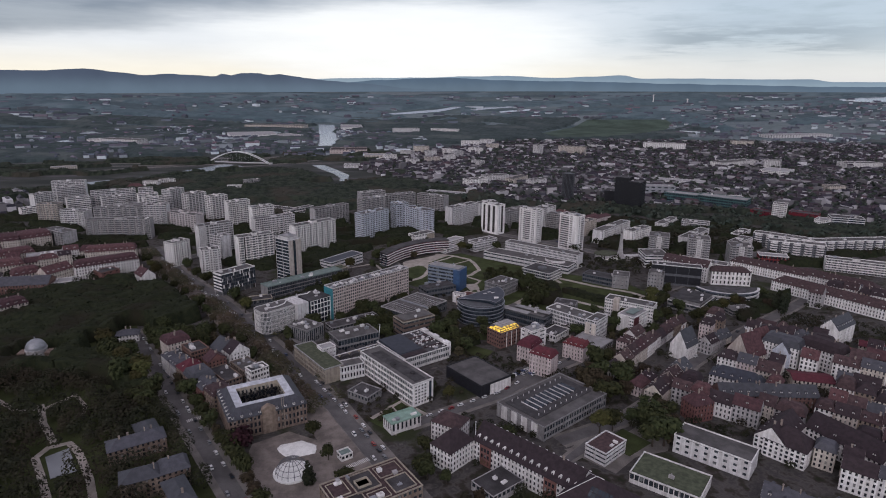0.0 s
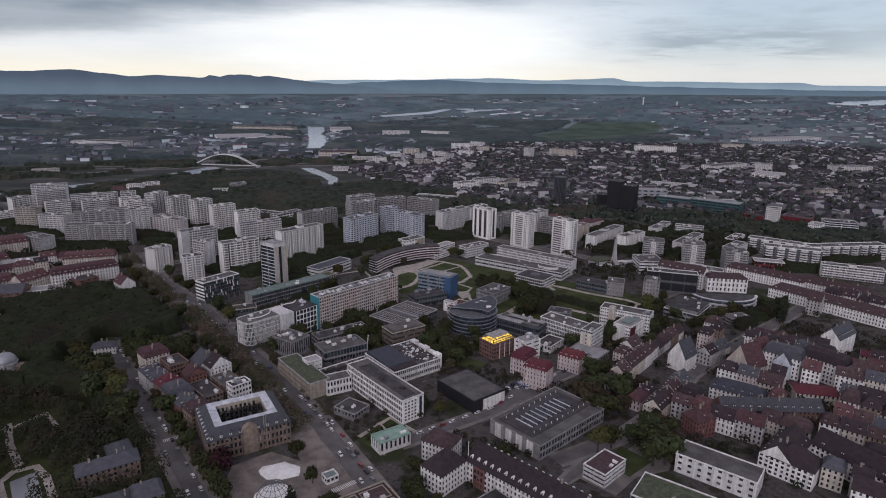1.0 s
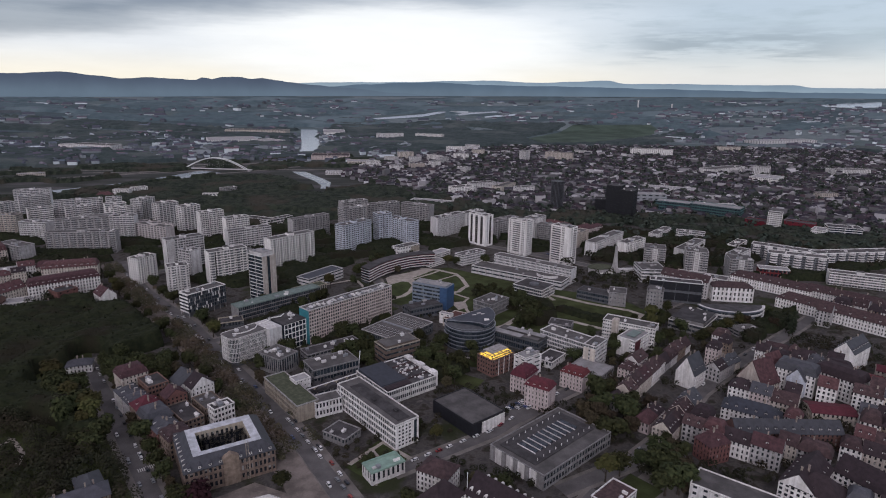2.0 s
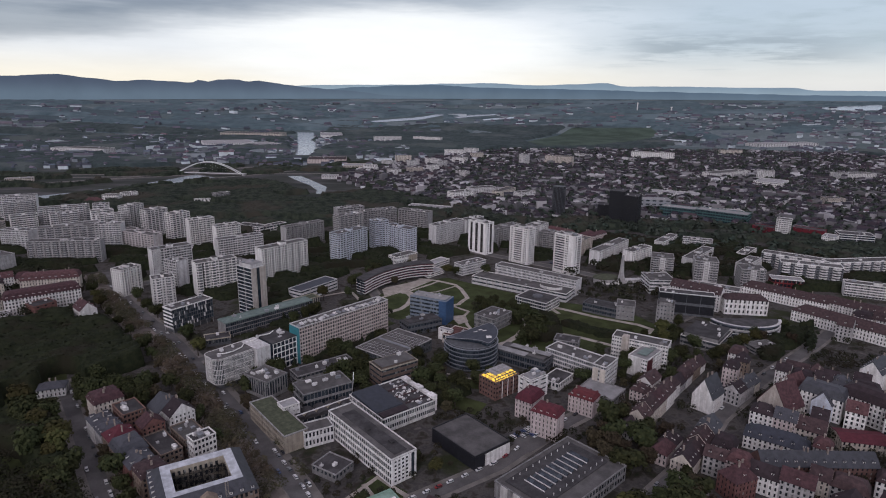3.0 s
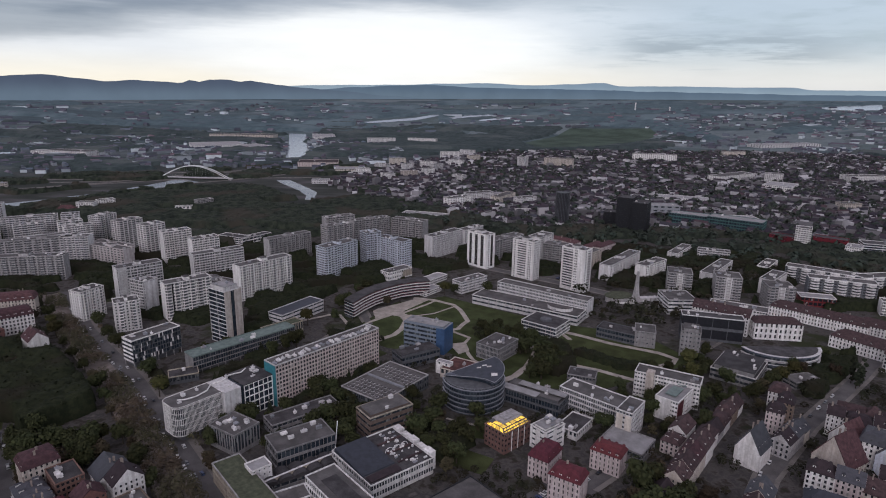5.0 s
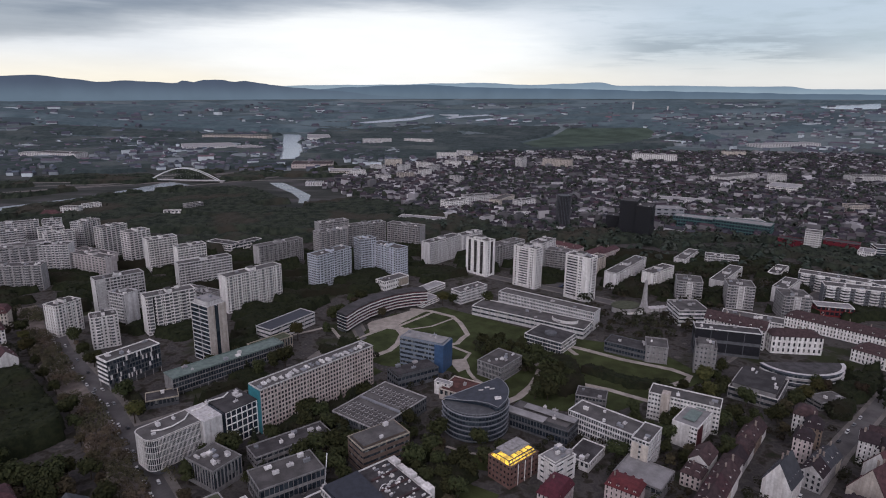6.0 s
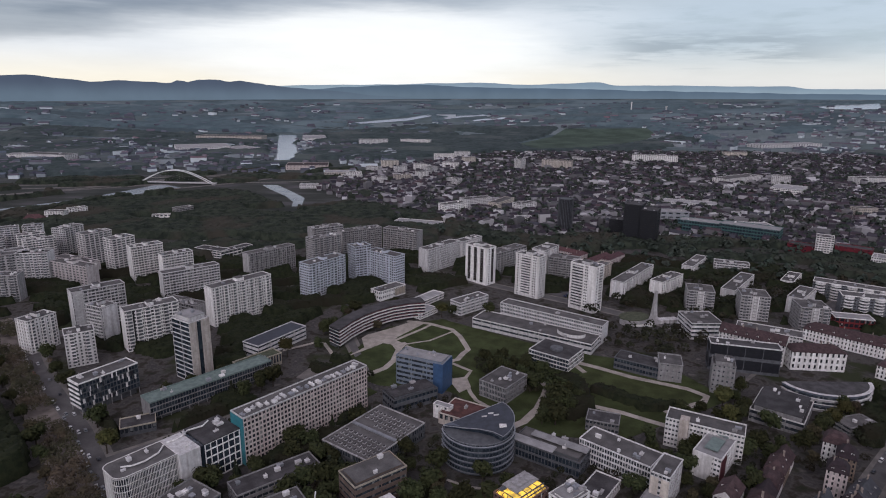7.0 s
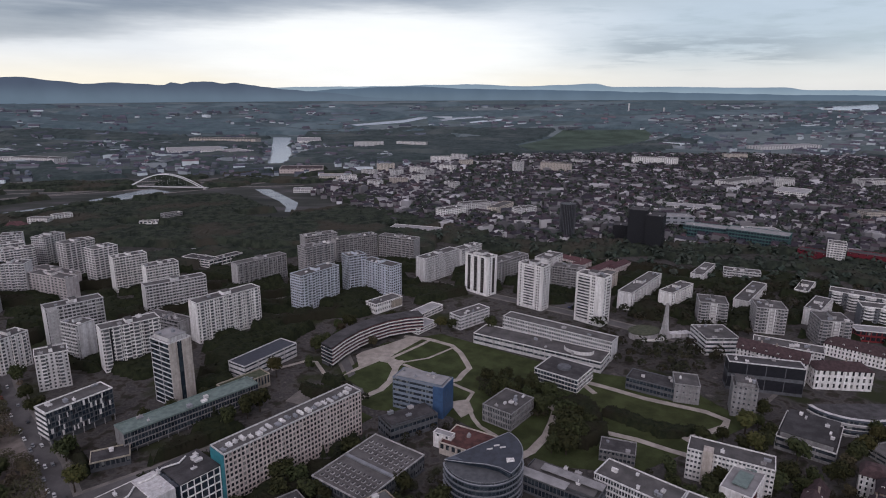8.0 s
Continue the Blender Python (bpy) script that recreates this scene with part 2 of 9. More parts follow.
def foliage(name, a, b):
    m = bpy.data.materials.new(name)
    m.use_nodes = True
    n = Nodes(m.node_tree)
    p = m.node_tree.nodes["Principled BSDF"]
    rnd = n.add("ShaderNodeNewGeometry").outputs["Random Per Island"]
    col = n.mix(rnd, a, b)
    info = n.add("ShaderNodeObjectInfo").outputs["Random"]
    hsv = n.add("ShaderNodeHueSaturation", {"Color": col, "Hue": n.math("ADD", 0.47, n.math("MULTIPLY", info, 0.05)), "Value": n.math("ADD", 0.7, n.math("MULTIPLY", info, 0.6))})
    m.node_tree.links.new(hsv.outputs[0], p.inputs["Base Color"])
    p.inputs["Roughness"].default_value = 0.9
    p.inputs["Specular IOR Level"].default_value = 0.1
    return m


LEAF = foliage("broad_leaves", (0.0225, 0.0285, 0.0135), (0.0465, 0.0510, 0.0225))
LEAF_DARK = foliage("dark_needles", (0.016, 0.021, 0.015), (0.034, 0.040, 0.024))
LEAF_SPRING = foliage("spring_leaves", (0.0400, 0.0432, 0.0160), (0.0680, 0.0640, 0.0256))
LEAF_BARE = foliage("budding_twigs", (0.0320, 0.0272, 0.0176), (0.0600, 0.0496, 0.0304))
LEAF_PURPLE = foliage("purple_leaves", (0.022, 0.010, 0.012), (0.045, 0.018, 0.020))


# ---- geometry helpers ----
class Geo:
    """Collects boxes, prisms and faces for one mesh."""

    def __init__(self):
        self.v, self.f, self.m = [], [], []

    def face(self, pts, mat=0):
        k = len(self.v)
        self.v += [tuple(p) for p in pts]
        self.f.append(tuple(range(k, k + len(pts))))
        self.m.append(mat)

    def solid(self, low, high, mat=0, caps=True):
        """Between two rings with the same number of corners, counter-clockwise from above."""
        k, c = len(self.v), len(low)
        self.v += [tuple(p) for p in low] + [tuple(p) for p in high]
        for i in range(c):
            j = (i + 1) % c
            self.f.append((k + i, k + j, k + c + j, k + c + i))
            self.m.append(mat)
        if caps:
            self.f += [tuple(k + i for i in reversed(range(c))), tuple(k + c + i for i in range(c))]
            self.m += [mat, mat]

    def box(self, x0, x1, y0, y1, z0, z1, mat=0):
        ring = ((x0, y0), (x1, y0), (x1, y1), (x0, y1))
        self.solid([(x, y, z0) for x, y in ring], [(x, y, z1) for x, y in ring], mat)

    def prism(self, poly, z0, z1, mat=0):
        self.solid([(x, y, z0) for x, y in poly], [(x, y, z1) for x, y in poly], mat)

    def beam(self, a, b, r, mat=0, sides=6):
        a, b = Vector(a), Vector(b)
        q = (b - a).to_track_quat("Z", "Y")
        ring = [q @ Vector((r * math.cos(i * math.tau / sides), r * math.sin(i * math.tau / sides), 0)) for i in range(sides)]
        self.solid([a + p for p in ring], [b + p for p in ring], mat)

    def mesh(self, name, *mats):
        me = bpy.data.meshes.new(name)
        me.from_pydata(self.v, [], self.f)
        for m in mats:
            me.materials.append(m)
        if len(mats) > 1:
            me.polygons.foreach_set("material_index", self.m)
        me.update()
        return me


def tube(pts, r, sides=6):
    """One connected pipe along a bent line."""
    g = Geo()
    p = [Vector(q) for q in pts]
    for i, q in enumerate(p):
        d = (p[min(i + 1, len(p) - 1)] - p[max(i - 1, 0)]).normalized()
        a = d.cross(Vector((0, 0, 1)) if abs(d.z) < 0.95 else Vector((1, 0, 0))).normalized()
        b = a.cross(d)
        g.v += [tuple(q + a * r * math.cos(k * math.tau / sides) + b * r * math.sin(k * math.tau / sides)) for k in range(sides)]
    for i in range(len(p) - 1):
        for k in range(sides):
            j = (k + 1) % sides
            g.f.append((i * sides + k, i * sides + j, (i + 1) * sides + j, (i + 1) * sides + k))
    g.f += [tuple(range(sides)), tuple(reversed(range((len(p) - 1) * sides, len(p) * sides)))]
    g.m = [0] * len(g.f)
    return g


def part(name, geo, mat, parent, label="", kind=""):
    ob = new(name, geo if isinstance(geo, bpy.types.Mesh) else geo.mesh(name, *(mat if isinstance(mat, tuple) else (mat,))))
    ob.parent = parent
    return tagged(ob, label, kind=kind)


def thing(name, x, y, a, label, category, group="", z=0.0):
    e = new(name)
    e.empty_display_size = 1.0
    e.matrix_basis = pose(x, y, z, 0, 0, a)
    return tagged(e, label, category, group)


def sheet(name, poly, z0, z1, mat, label, category, kind="structure"):
    g = Geo()
    area = sum(p[0] * q[1] - q[0] * p[1] for p, q in zip(poly, poly[1:] + poly[:1]))
    g.prism(poly if area > 0 else poly[::-1], z0, z1)
    return tagged(new(name, g.mesh(name, mat)), label, category, kind=kind)


def ribbon(pts, width):
    """Outline of a strip of that width along a line."""
    p = [Vector(q) for q in pts]
    left, right = [], []
    for i, q in enumerate(p):
        d = (p[min(i + 1, len(p) - 1)] - p[max(i - 1, 0)]).normalized()
        o = Vector((-d.y, d.x)) * width / 2
        left.append(tuple(q + o))
        right.append(tuple(q - o))
    return right + left[::-1]


TAKEN = []  # footprints: x, y, cos, sin, w, d
LINES = []  # roads and paths: points and half width


def taken(x, y, w, d, a):
    TAKEN.append((x, y, math.cos(radians(a)), math.sin(radians(a)), w, d))


def free(x, y, gap=2.0):
    for bx, by, c, s, w, d in TAKEN:
        u, v = (x - bx) * c + (y - by) * s, -(x - bx) * s + (y - by) * c
        if -gap < u < w + gap and -gap < v < d + gap:
            return False
    p = Vector((x, y))
    for pts, half in LINES:
        for q, r in zip(pts, pts[1:]):
            q, r = Vector(q), Vector(r)
            k = max(0.0, min(1.0, (p - q).dot(r - q) / (r - q).length_squared))
            if (q + (r - q) * k - p).length < half + gap:
                return False
    return True


def free_box(x, y, w, d, a, gap=1.0):
    c, s = math.cos(radians(a)), math.sin(radians(a))
    for i in range(5):
        for j in range(4):
            u, v = w * i / 4, d * j / 3
            if not free(x + u * c - v * s, y + u * s + v * c, gap):
                return False
    return True


def inside(x, y, poly):
    odd = False
    for (x0, y0), (x1, y1) in zip(poly, poly[1:] + poly[:1]):
        if (y0 > y) != (y1 > y) and x < (x1 - x0) * (y - y0) / (y1 - y0) + x0:
            odd = not odd
    return odd


# ---- kinds of buildings ----
def lattice(w, d, h, floors, bay, pier, span, ends="open", base=0.0, lip=0.28):
    """A wall with openings through it all round: spandrels at each floor, piers between the windows."""
    g = Geo()
    fh = (h - base) / floors
    t = 0.34
    for i in range(floors + 1):
        z0 = base + i * fh - (0.15 if i else 0)
        z1 = min(h, z0 + fh * span) if i < floors else h
        if i == floors:
            z0 = h - fh * 0.16
        g.box(0, w, 0, t, z0, z1)
        g.box(0, w, d - t, d, z0, z1)
        g.box(0, t, t, d - t, z0, z1)
        g.box(w - t, w, t, d - t, z0, z1)
    nx, ny = max(1, round(w / bay)), max(1, round(d / bay))
    pw = pier
    for k in range(nx + 1):
        c = k * w / nx
        x0, x1 = max(0, c - pw / 2), min(w, c + pw / 2)
        if k == 0:
            x0, x1 = -0.012, max(pw / 2, 0.5)
        if k == nx:
            x0, x1 = w - max(pw / 2, 0.5), w + 0.012
        g.box(x0, x1, -0.012, t + 0.01, base, h - 0.02)
        g.box(x0, x1, d - t - 0.01, d + 0.012, base, h - 0.02)
    if ends == "solid":
        g.box(-0.02, t, 0.05, d - 0.05, base, h - 0.02)
        g.box(w - t, w + 0.02, 0.05, d - 0.05, base, h - 0.02)
    else:
        for k in range(1, ny):
            c = k * d / ny
            g.box(-0.012, t + 0.01, c - pw / 2, c + pw / 2, base, h - 0.02)
            g.box(w - t - 0.01, w + 0.012, c - pw / 2, c + pw / 2, base, h - 0.02)
    return g


def perforated(w, d, h, floors, bay, pier, span, ends="open", base=0.0, deep=0.26):
    """One connected wall shell with window openings and their reveals on all four sides."""
    g = Geo()
    index = {}

    def vert(p):
        key = (round(p[0], 3), round(p[1], 3), round(p[2], 3))
        if key not in index:
            index[key] = len(g.v)
            g.v.append(key)
        return index[key]

    def add(pts):
        g.f.append(tuple(vert(p) for p in pts))
        g.m.append(0)

    fh = (h - base) / floors
    levels = []
    for i in range(floors):
        z0 = base + i * fh
        levels.append((z0 + fh * span, min(z0 + fh * 0.96, h - 0.25)))
    sides = (((0, 0), (1, 0), w, (0, 1)), ((w, 0), (0, 1), d, (-1, 0)), ((w, d), (-1, 0), w, (0, -1)), ((0, d), (0, -1), d, (1, 0)))
    for s, (o, u, length, inn) in enumerate(sides):
        at = lambda a, z, k=0.0: (o[0] + u[0] * a + inn[0] * k, o[1] + u[1] * a + inn[1] * k, z)
        n = max(1, round(length / bay))
        solid = ends == "solid" and s % 2
        half = pier / 2
        cuts = [] if solid else [(length * k / n + half, length * (k + 1) / n - half) for k in range(n)]
        cuts = [c for c in cuts if c[1] - c[0] > 0.2]
        edge = [0.0] + [q for c in cuts for q in c] + [length]
        if not cuts:
            add([at(0, base), at(length, base), at(length, h), at(0, h)])
            continue
        low = base
        for k, (za, zb) in enumerate(levels):
            under = [0.0, length] if k == 0 else edge
            add([at(a, low) for a in under] + [at(a, za) for a in reversed(edge)])
            for a0, a1 in zip(edge[0::2], edge[1::2]):
                add([at(a0, za), at(a1, za), at(a1, zb), at(a0, zb)])
            for a0, a1 in cuts:
                add([at(a0, za), at(a0, za, deep), at(a0, zb, deep), at(a0, zb)])
                add([at(a1, za), at(a1, zb), at(a1, zb, deep), at(a1, za, deep)])
                add([at(a0, za), at(a1, za), at(a1, za, deep), at(a0, za, deep)])
                add([at(a0, zb), at(a0, zb, deep), at(a1, zb, deep), at(a1, zb)])
            low = zb
        add([at(a, low) for a in edge] + [at(length, h), at(0, h)])
    return g


def roof_clutter(e, w, d, h, n, rnd, mat=None):
    for _ in range(n):
        bw, bd, bh = rnd.uniform(1.2, 3.8), rnd.uniform(1.0, min(2.8, d * 0.35)), rnd.uniform(0.6, 1.8)
        if w < bw + 2 or d < bd + 2:
            continue
        x, y = rnd.uniform(1, w - bw - 1), rnd.uniform(1, d - bd - 1)
        g = Geo()
        g.box(x, x + bw, y, y + bd, h, h + bh)
        g.box(x - 0.12, x + bw + 0.12, y - 0.12, y + bd + 0.12, h + bh, h + bh + 0.15)
        if rnd.random() < 0.5:
            g.beam((x + bw / 2, y + bd / 2, h + bh), (x + bw / 2, y + bd / 2, h + bh + 1.4), 0.25)
        part("roof_unit", g, mat or rnd.choice((ZINC, WHITE, CONCRETE, PALE)), e)


def block(name, label, x, y, a, w, d, h, wall=WHITE, roof=GRAVEL, glass=GLASS, floor=2.85, bay=2.7, pier=1.2, span=0.5, ends="open",
          base=0.0, units=3, balcony="", seed=1, category="apartment building", group="", core=0.0, attic=0.0, parapet=0.7, stripes=(), trim=None):
    """A flat-roofed building. Its front runs from (x, y) along the angle a; the depth goes back from it."""
    rnd = random.Random(seed * 977 + int(w * 10))
    e = thing(name, x, y, a, label, category, group)
    taken(x, y, w, d, a)
    floors = max(1, round((h - base) / floor))
    g = (perforated if floors * (w + d) / bay < 420 else lattice)(w, d, h, floors, bay, pier, span, ends, base)
    part("wall", g, wall, e)
    g = Geo()
    g.box(0.26, w - 0.26, 0.26, d - 0.26, base + 0.02, h - 0.3)
    part("window_glass", g, glass, e, kind="stuff")
    g = Geo()
    g.box(-0.1, w + 0.1, -0.1, d + 0.1, h - 0.28, h + 0.02)
    top = part("roof", g, roof, e)
    if parapet:
        g = Geo()
        t = 0.35
        for q in ((-0.14, w + 0.14, -0.14, t), (-0.14, w + 0.14, d - t, d + 0.14), (-0.14, t, t, d - t), (w - t, w + 0.14, t, d - t)):
            g.box(*q, h - 0.1, h + parapet)
        part("parapet", g, trim or wall, top)
    if base:
        g = Geo()
        for k in range(max(2, round(w / 6)) + 1):
            for yy in (0.5, d - 0.9):
                c = 0.2 + (w - 0.8) * k / max(2, round(w / 6))
                g.box(c, c + 0.4, yy, yy + 0.4, 0, base)
        part("pilotis", g, CONCRETE, e, kind="stuff")
        g = Geo()
        g.box(2, w - 2, 2, d - 2, 0, base + 0.02)
        part("ground_floor", g, DARKGREY, e)
    fh = (h - base) / floors
    for side in balcony:
        g = Geo()
        yy0, yy1 = (-1.3, 0.0) if side == "f" else (d, d + 1.3)
        for i in range(1, floors):
            z = base + i * fh
            if side in "fb":
                g.box(0.8, w - 0.8, yy0, yy1, z - 0.12, z + 0.06)
                yr = yy0 if side == "f" else yy1 - 0.1
                g.box(0.8, w - 0.8, yr, yr + 0.1, z + 0.06, z + 1.05)
            else:
                xx = -1.2 if side == "l" else w
                g.box(xx, xx + 1.2, 0.8, d - 0.8, z - 0.12, z + 1.0)
        rail = part("balcony_front" if side == "f" else "balcony", g, trim or wall, e, kind="stuff")
        if side in "fb":
            g = Geo()
            n = max(1, round(w / (bay * 2)))
            for k in range(n + 1):
                c = 0.8 + (w - 1.6) * k / n
                g.box(c - 0.08, c + 0.08, yy0 + 0.02, yy1 - 0.02, base + fh, h - fh * 0.3)
            part("balcony_divider", g, wall, rail, kind="stuff")
    for k, (u0, u1, m) in enumerate(stripes):
        g = Geo()
        g.box(w * u0, w * u1, -0.16, 0.3, base, h - 0.05)
        part("blind_panel", g, m, e)
    if core:
        g = Geo()
        cw = w * core
        g.box(w / 2 - cw / 2, w / 2 + cw / 2, d * 0.25, d * 0.75, h, h + 2.8)
        part("lift_house", g, wall, top)
        g = Geo()
        g.box(w / 2 - cw / 2 - 0.15, w / 2 + cw / 2 + 0.15, d * 0.25 - 0.15, d * 0.75 + 0.15, h + 2.8, h + 3.0)
        part("lift_house_roof", g, roof, top)
    if attic:
        g = Geo()
        g.box(2, w - 2, 2, d - 2, h, h + attic)
        part("attic_storey", g, wall, top)
        g = Geo()
        g.box(1.6, w - 1.6, 1.6, d - 1.6, h + attic, h + attic + 0.25)
        part("attic_roof", g, roof, top)
        h += attic + 0.25
    roof_clutter(top, w, d, h, units, rnd)
    return e


def roof_solid(w, d, he, hr, kind, over=0.45, flat=0.35):
    """A closed roof body over w x d with its eaves at he and ridge at hr."""
    g = Geo()
    x0, x1, y0, y1 = -over, w + over, -over, d + over
    ring = [(x0, y0), (x1, y0), (x1, y1), (x0, y1)]
    low = [(px, py, he - 0.12) for px, py in ring]
    if kind == "hip":
        k = min(d / 2, w / 2 - 0.3)
        top = [(x0 + k, d / 2 - 0.15, hr), (x1 - k, d / 2 - 0.15, hr), (x1 - k, d / 2 + 0.15, hr), (x0 + k, d / 2 + 0.15, hr)]
        g.solid(low, [(px, py, he + 0.08) for px, py in ring])
        g.solid([(px, py, he + 0.08) for px, py in ring], top)
    elif kind == "mansard":
        i = 1.5
        mid = [(i, i, he + (hr - he) * 0.72), (w - i, i, he + (hr - he) * 0.72), (w - i, d - i, he + (hr - he) * 0.72), (i, d - i, he + (hr - he) * 0.72)]
        k = min(d, w) * flat
        top = [(k, k, hr), (w - k, k, hr), (w - k, d - k, hr), (k, d - k, hr)]
        g.solid(low, [(px, py, he + 0.08) for px, py in ring])
        g.solid([(px, py, he + 0.08) for px, py in ring], mid)
        g.solid(mid, top)
    else:
        y = d / 2
        g.solid(low, [(px, py, he + 0.08) for px, py in ring])
        g.solid([(px, py, he + 0.08) for px, py in ring], [(x0, y - 0.12, hr), (x1, y - 0.12, hr), (x1, y + 0.12, hr), (x0, y + 0.12, hr)])
    return g


def dormer_mesh(wall, glass, roof):
    g = Geo()
    g.box(-0.7, 0.7, 0, 2.2, 0, 1.5, 0)
    g.box(-0.33, 0.33, -0.04, 0.1, 0.35, 1.2, 1)
    g.solid([(-0.9, -0.25, 1.5), (0.9, -0.25, 1.5), (0.9, 2.6, 1.5), (-0.9, 2.6, 1.5)],
            [(-0.05, -0.25, 2.1), (0.05, -0.25, 2.1), (0.05, 2.9, 2.1), (-0.05, 2.9, 2.1)], 2)
    return g.mesh("dormer", wall, glass, roof)


DORMERS = {m.name: dormer_mesh(WHITE, GLASS, m) for m in (TILE, BROWNTILE, DARKTILE, SLATE, NAVYROOF, BRIGHTTILE)}


def arch_dormer():
    """A white round-headed dormer with a dark window."""
    g = Geo()
    prof = [(-0.62, 0.0), (0.62, 0.0), (0.62, 1.0)] + [(0.62 * math.cos(radians(t)), 1.0 + 0.62 * math.sin(radians(t))) for t in (30, 60, 90, 120, 150)] + [(-0.62, 1.0)]
    g.solid([(x, 0, z) for x, z in prof], [(x, 2.4, z) for x, z in prof], 0)
    g.box(-0.3, 0.3, -0.05, 0.1, 0.25, 1.15, 1)
    return g.mesh("dormer", WHITE, GLASS)


DORMERS["arched"] = arch_dormer()
CHIMNEYSTONE = material("sooty_chimney_render", (0.30, 0.25, 0.22), var=0.2)


def chimney_mesh():
    g = Geo()
    g.box(-0.5, 0.5, -0.3, 0.3, -2.0, 1.6)
    g.box(-0.6, 0.6, -0.4, 0.4, 1.6, 1.8)
    g.box(-0.35, -0.1, -0.12, 0.12, 1.8, 2.15)
    g.box(0.1, 0.35, -0.12, 0.12, 1.8, 2.15)
    return g.mesh("chimney", CHIMNEYSTONE)


CHIMNEY = chimney_mesh()


def house(name, label, x, y, a, w, d, he, hr, wall=CREAM, roof=TILE, kind="gable", dormers=0, chimneys=1, bay=2.6, floor=3.0, seed=1, group="", category="house", ends="open", dormer_size=1.0, pier=0.6, dormer=""):
    """A house with a pitched roof; its front runs from (x, y) along the angle a."""
    rnd = random.Random(seed * 131 + int(w * 7))
    e = thing(name, x, y, a, label, category, group)
    taken(x, y, w, d, a)
    g = perforated(w, d, he, max(1, round(he / floor)), bay, bay * pier, 0.34, ends)
    part("wall", g, wall, e)
    if kind == "gable":
        for xx0, xx1 in ((-0.5, 0.3), (w - 0.3, w + 0.5)):
            tri = [(0.15, he - 0.3), (d - 0.15, he - 0.3), (d - 0.15, he + 0.02), (d / 2, hr - 0.45), (0.15, he + 0.02)]
            q = Geo()
            q.solid([(xx1, yy, zz) for yy, zz in tri], [(xx0, yy, zz) for yy, zz in tri])
            part("gable", q, wall, e)
    g = Geo()
    g.box(0.26, w - 0.26, 0.26, d - 0.26, 0.02, he - 0.2)
    part("window_glass", g, GLASS, e, kind="stuff")
    top = part("roof", roof_solid(w, d, he, hr, kind), roof, e)
    slope = (hr - he) / (d / 2) if kind != "mansard" else (hr - he) * 0.72 / 1.5
    for k in range(dormers):
        for back in (0, 1):
            o = part("dormer", DORMERS[dormer or (roof.name if roof.name in DORMERS else "brown_clay_tile")], None, top)
            u = w * (k + 0.5) / dormers
            v = 1.6 if kind != "mansard" else 0.35
            z = he + slope * v * 0.9 + 0.05 if kind != "mansard" else he + 0.55
            o.matrix_basis = (pose(u, v, z) if not back else pose(u, d - v, z, 0, 0, 180)) @ Matrix.Scale(dormer_size, 4)
    for k in range(chimneys):
        o = part("chimney", CHIMNEY, None, top)
        o.matrix_basis = pose(rnd.uniform(0.15, 0.85) * w, d / 2 + rnd.uniform(-1.5, 1.5), hr + rnd.uniform(-0.5, 0.2), 0, 0, 90 * rnd.randint(0, 1))
    return e


# ---- ground, horizon and hills ----
EYE_H, MID, FLAT, RIM = 205.0, (0.0, 130.0), 3000.0, 4740.0


def ground_z(x, y):
    """Level out to FLAT; beyond it the sheet lifts so that its rim stands where the plain meets the hills."""
    r = math.hypot(x - MID[0], y - MID[1])
    if r <= FLAT:
        return 0.0
    return EYE_H * (1 - r / (FLAT * 5.0 ** ((r - FLAT) / (4900.0 - FLAT)))) + (0.0137 * x + 9) * min(1.0, (r - FLAT) / (RIM - FLAT))


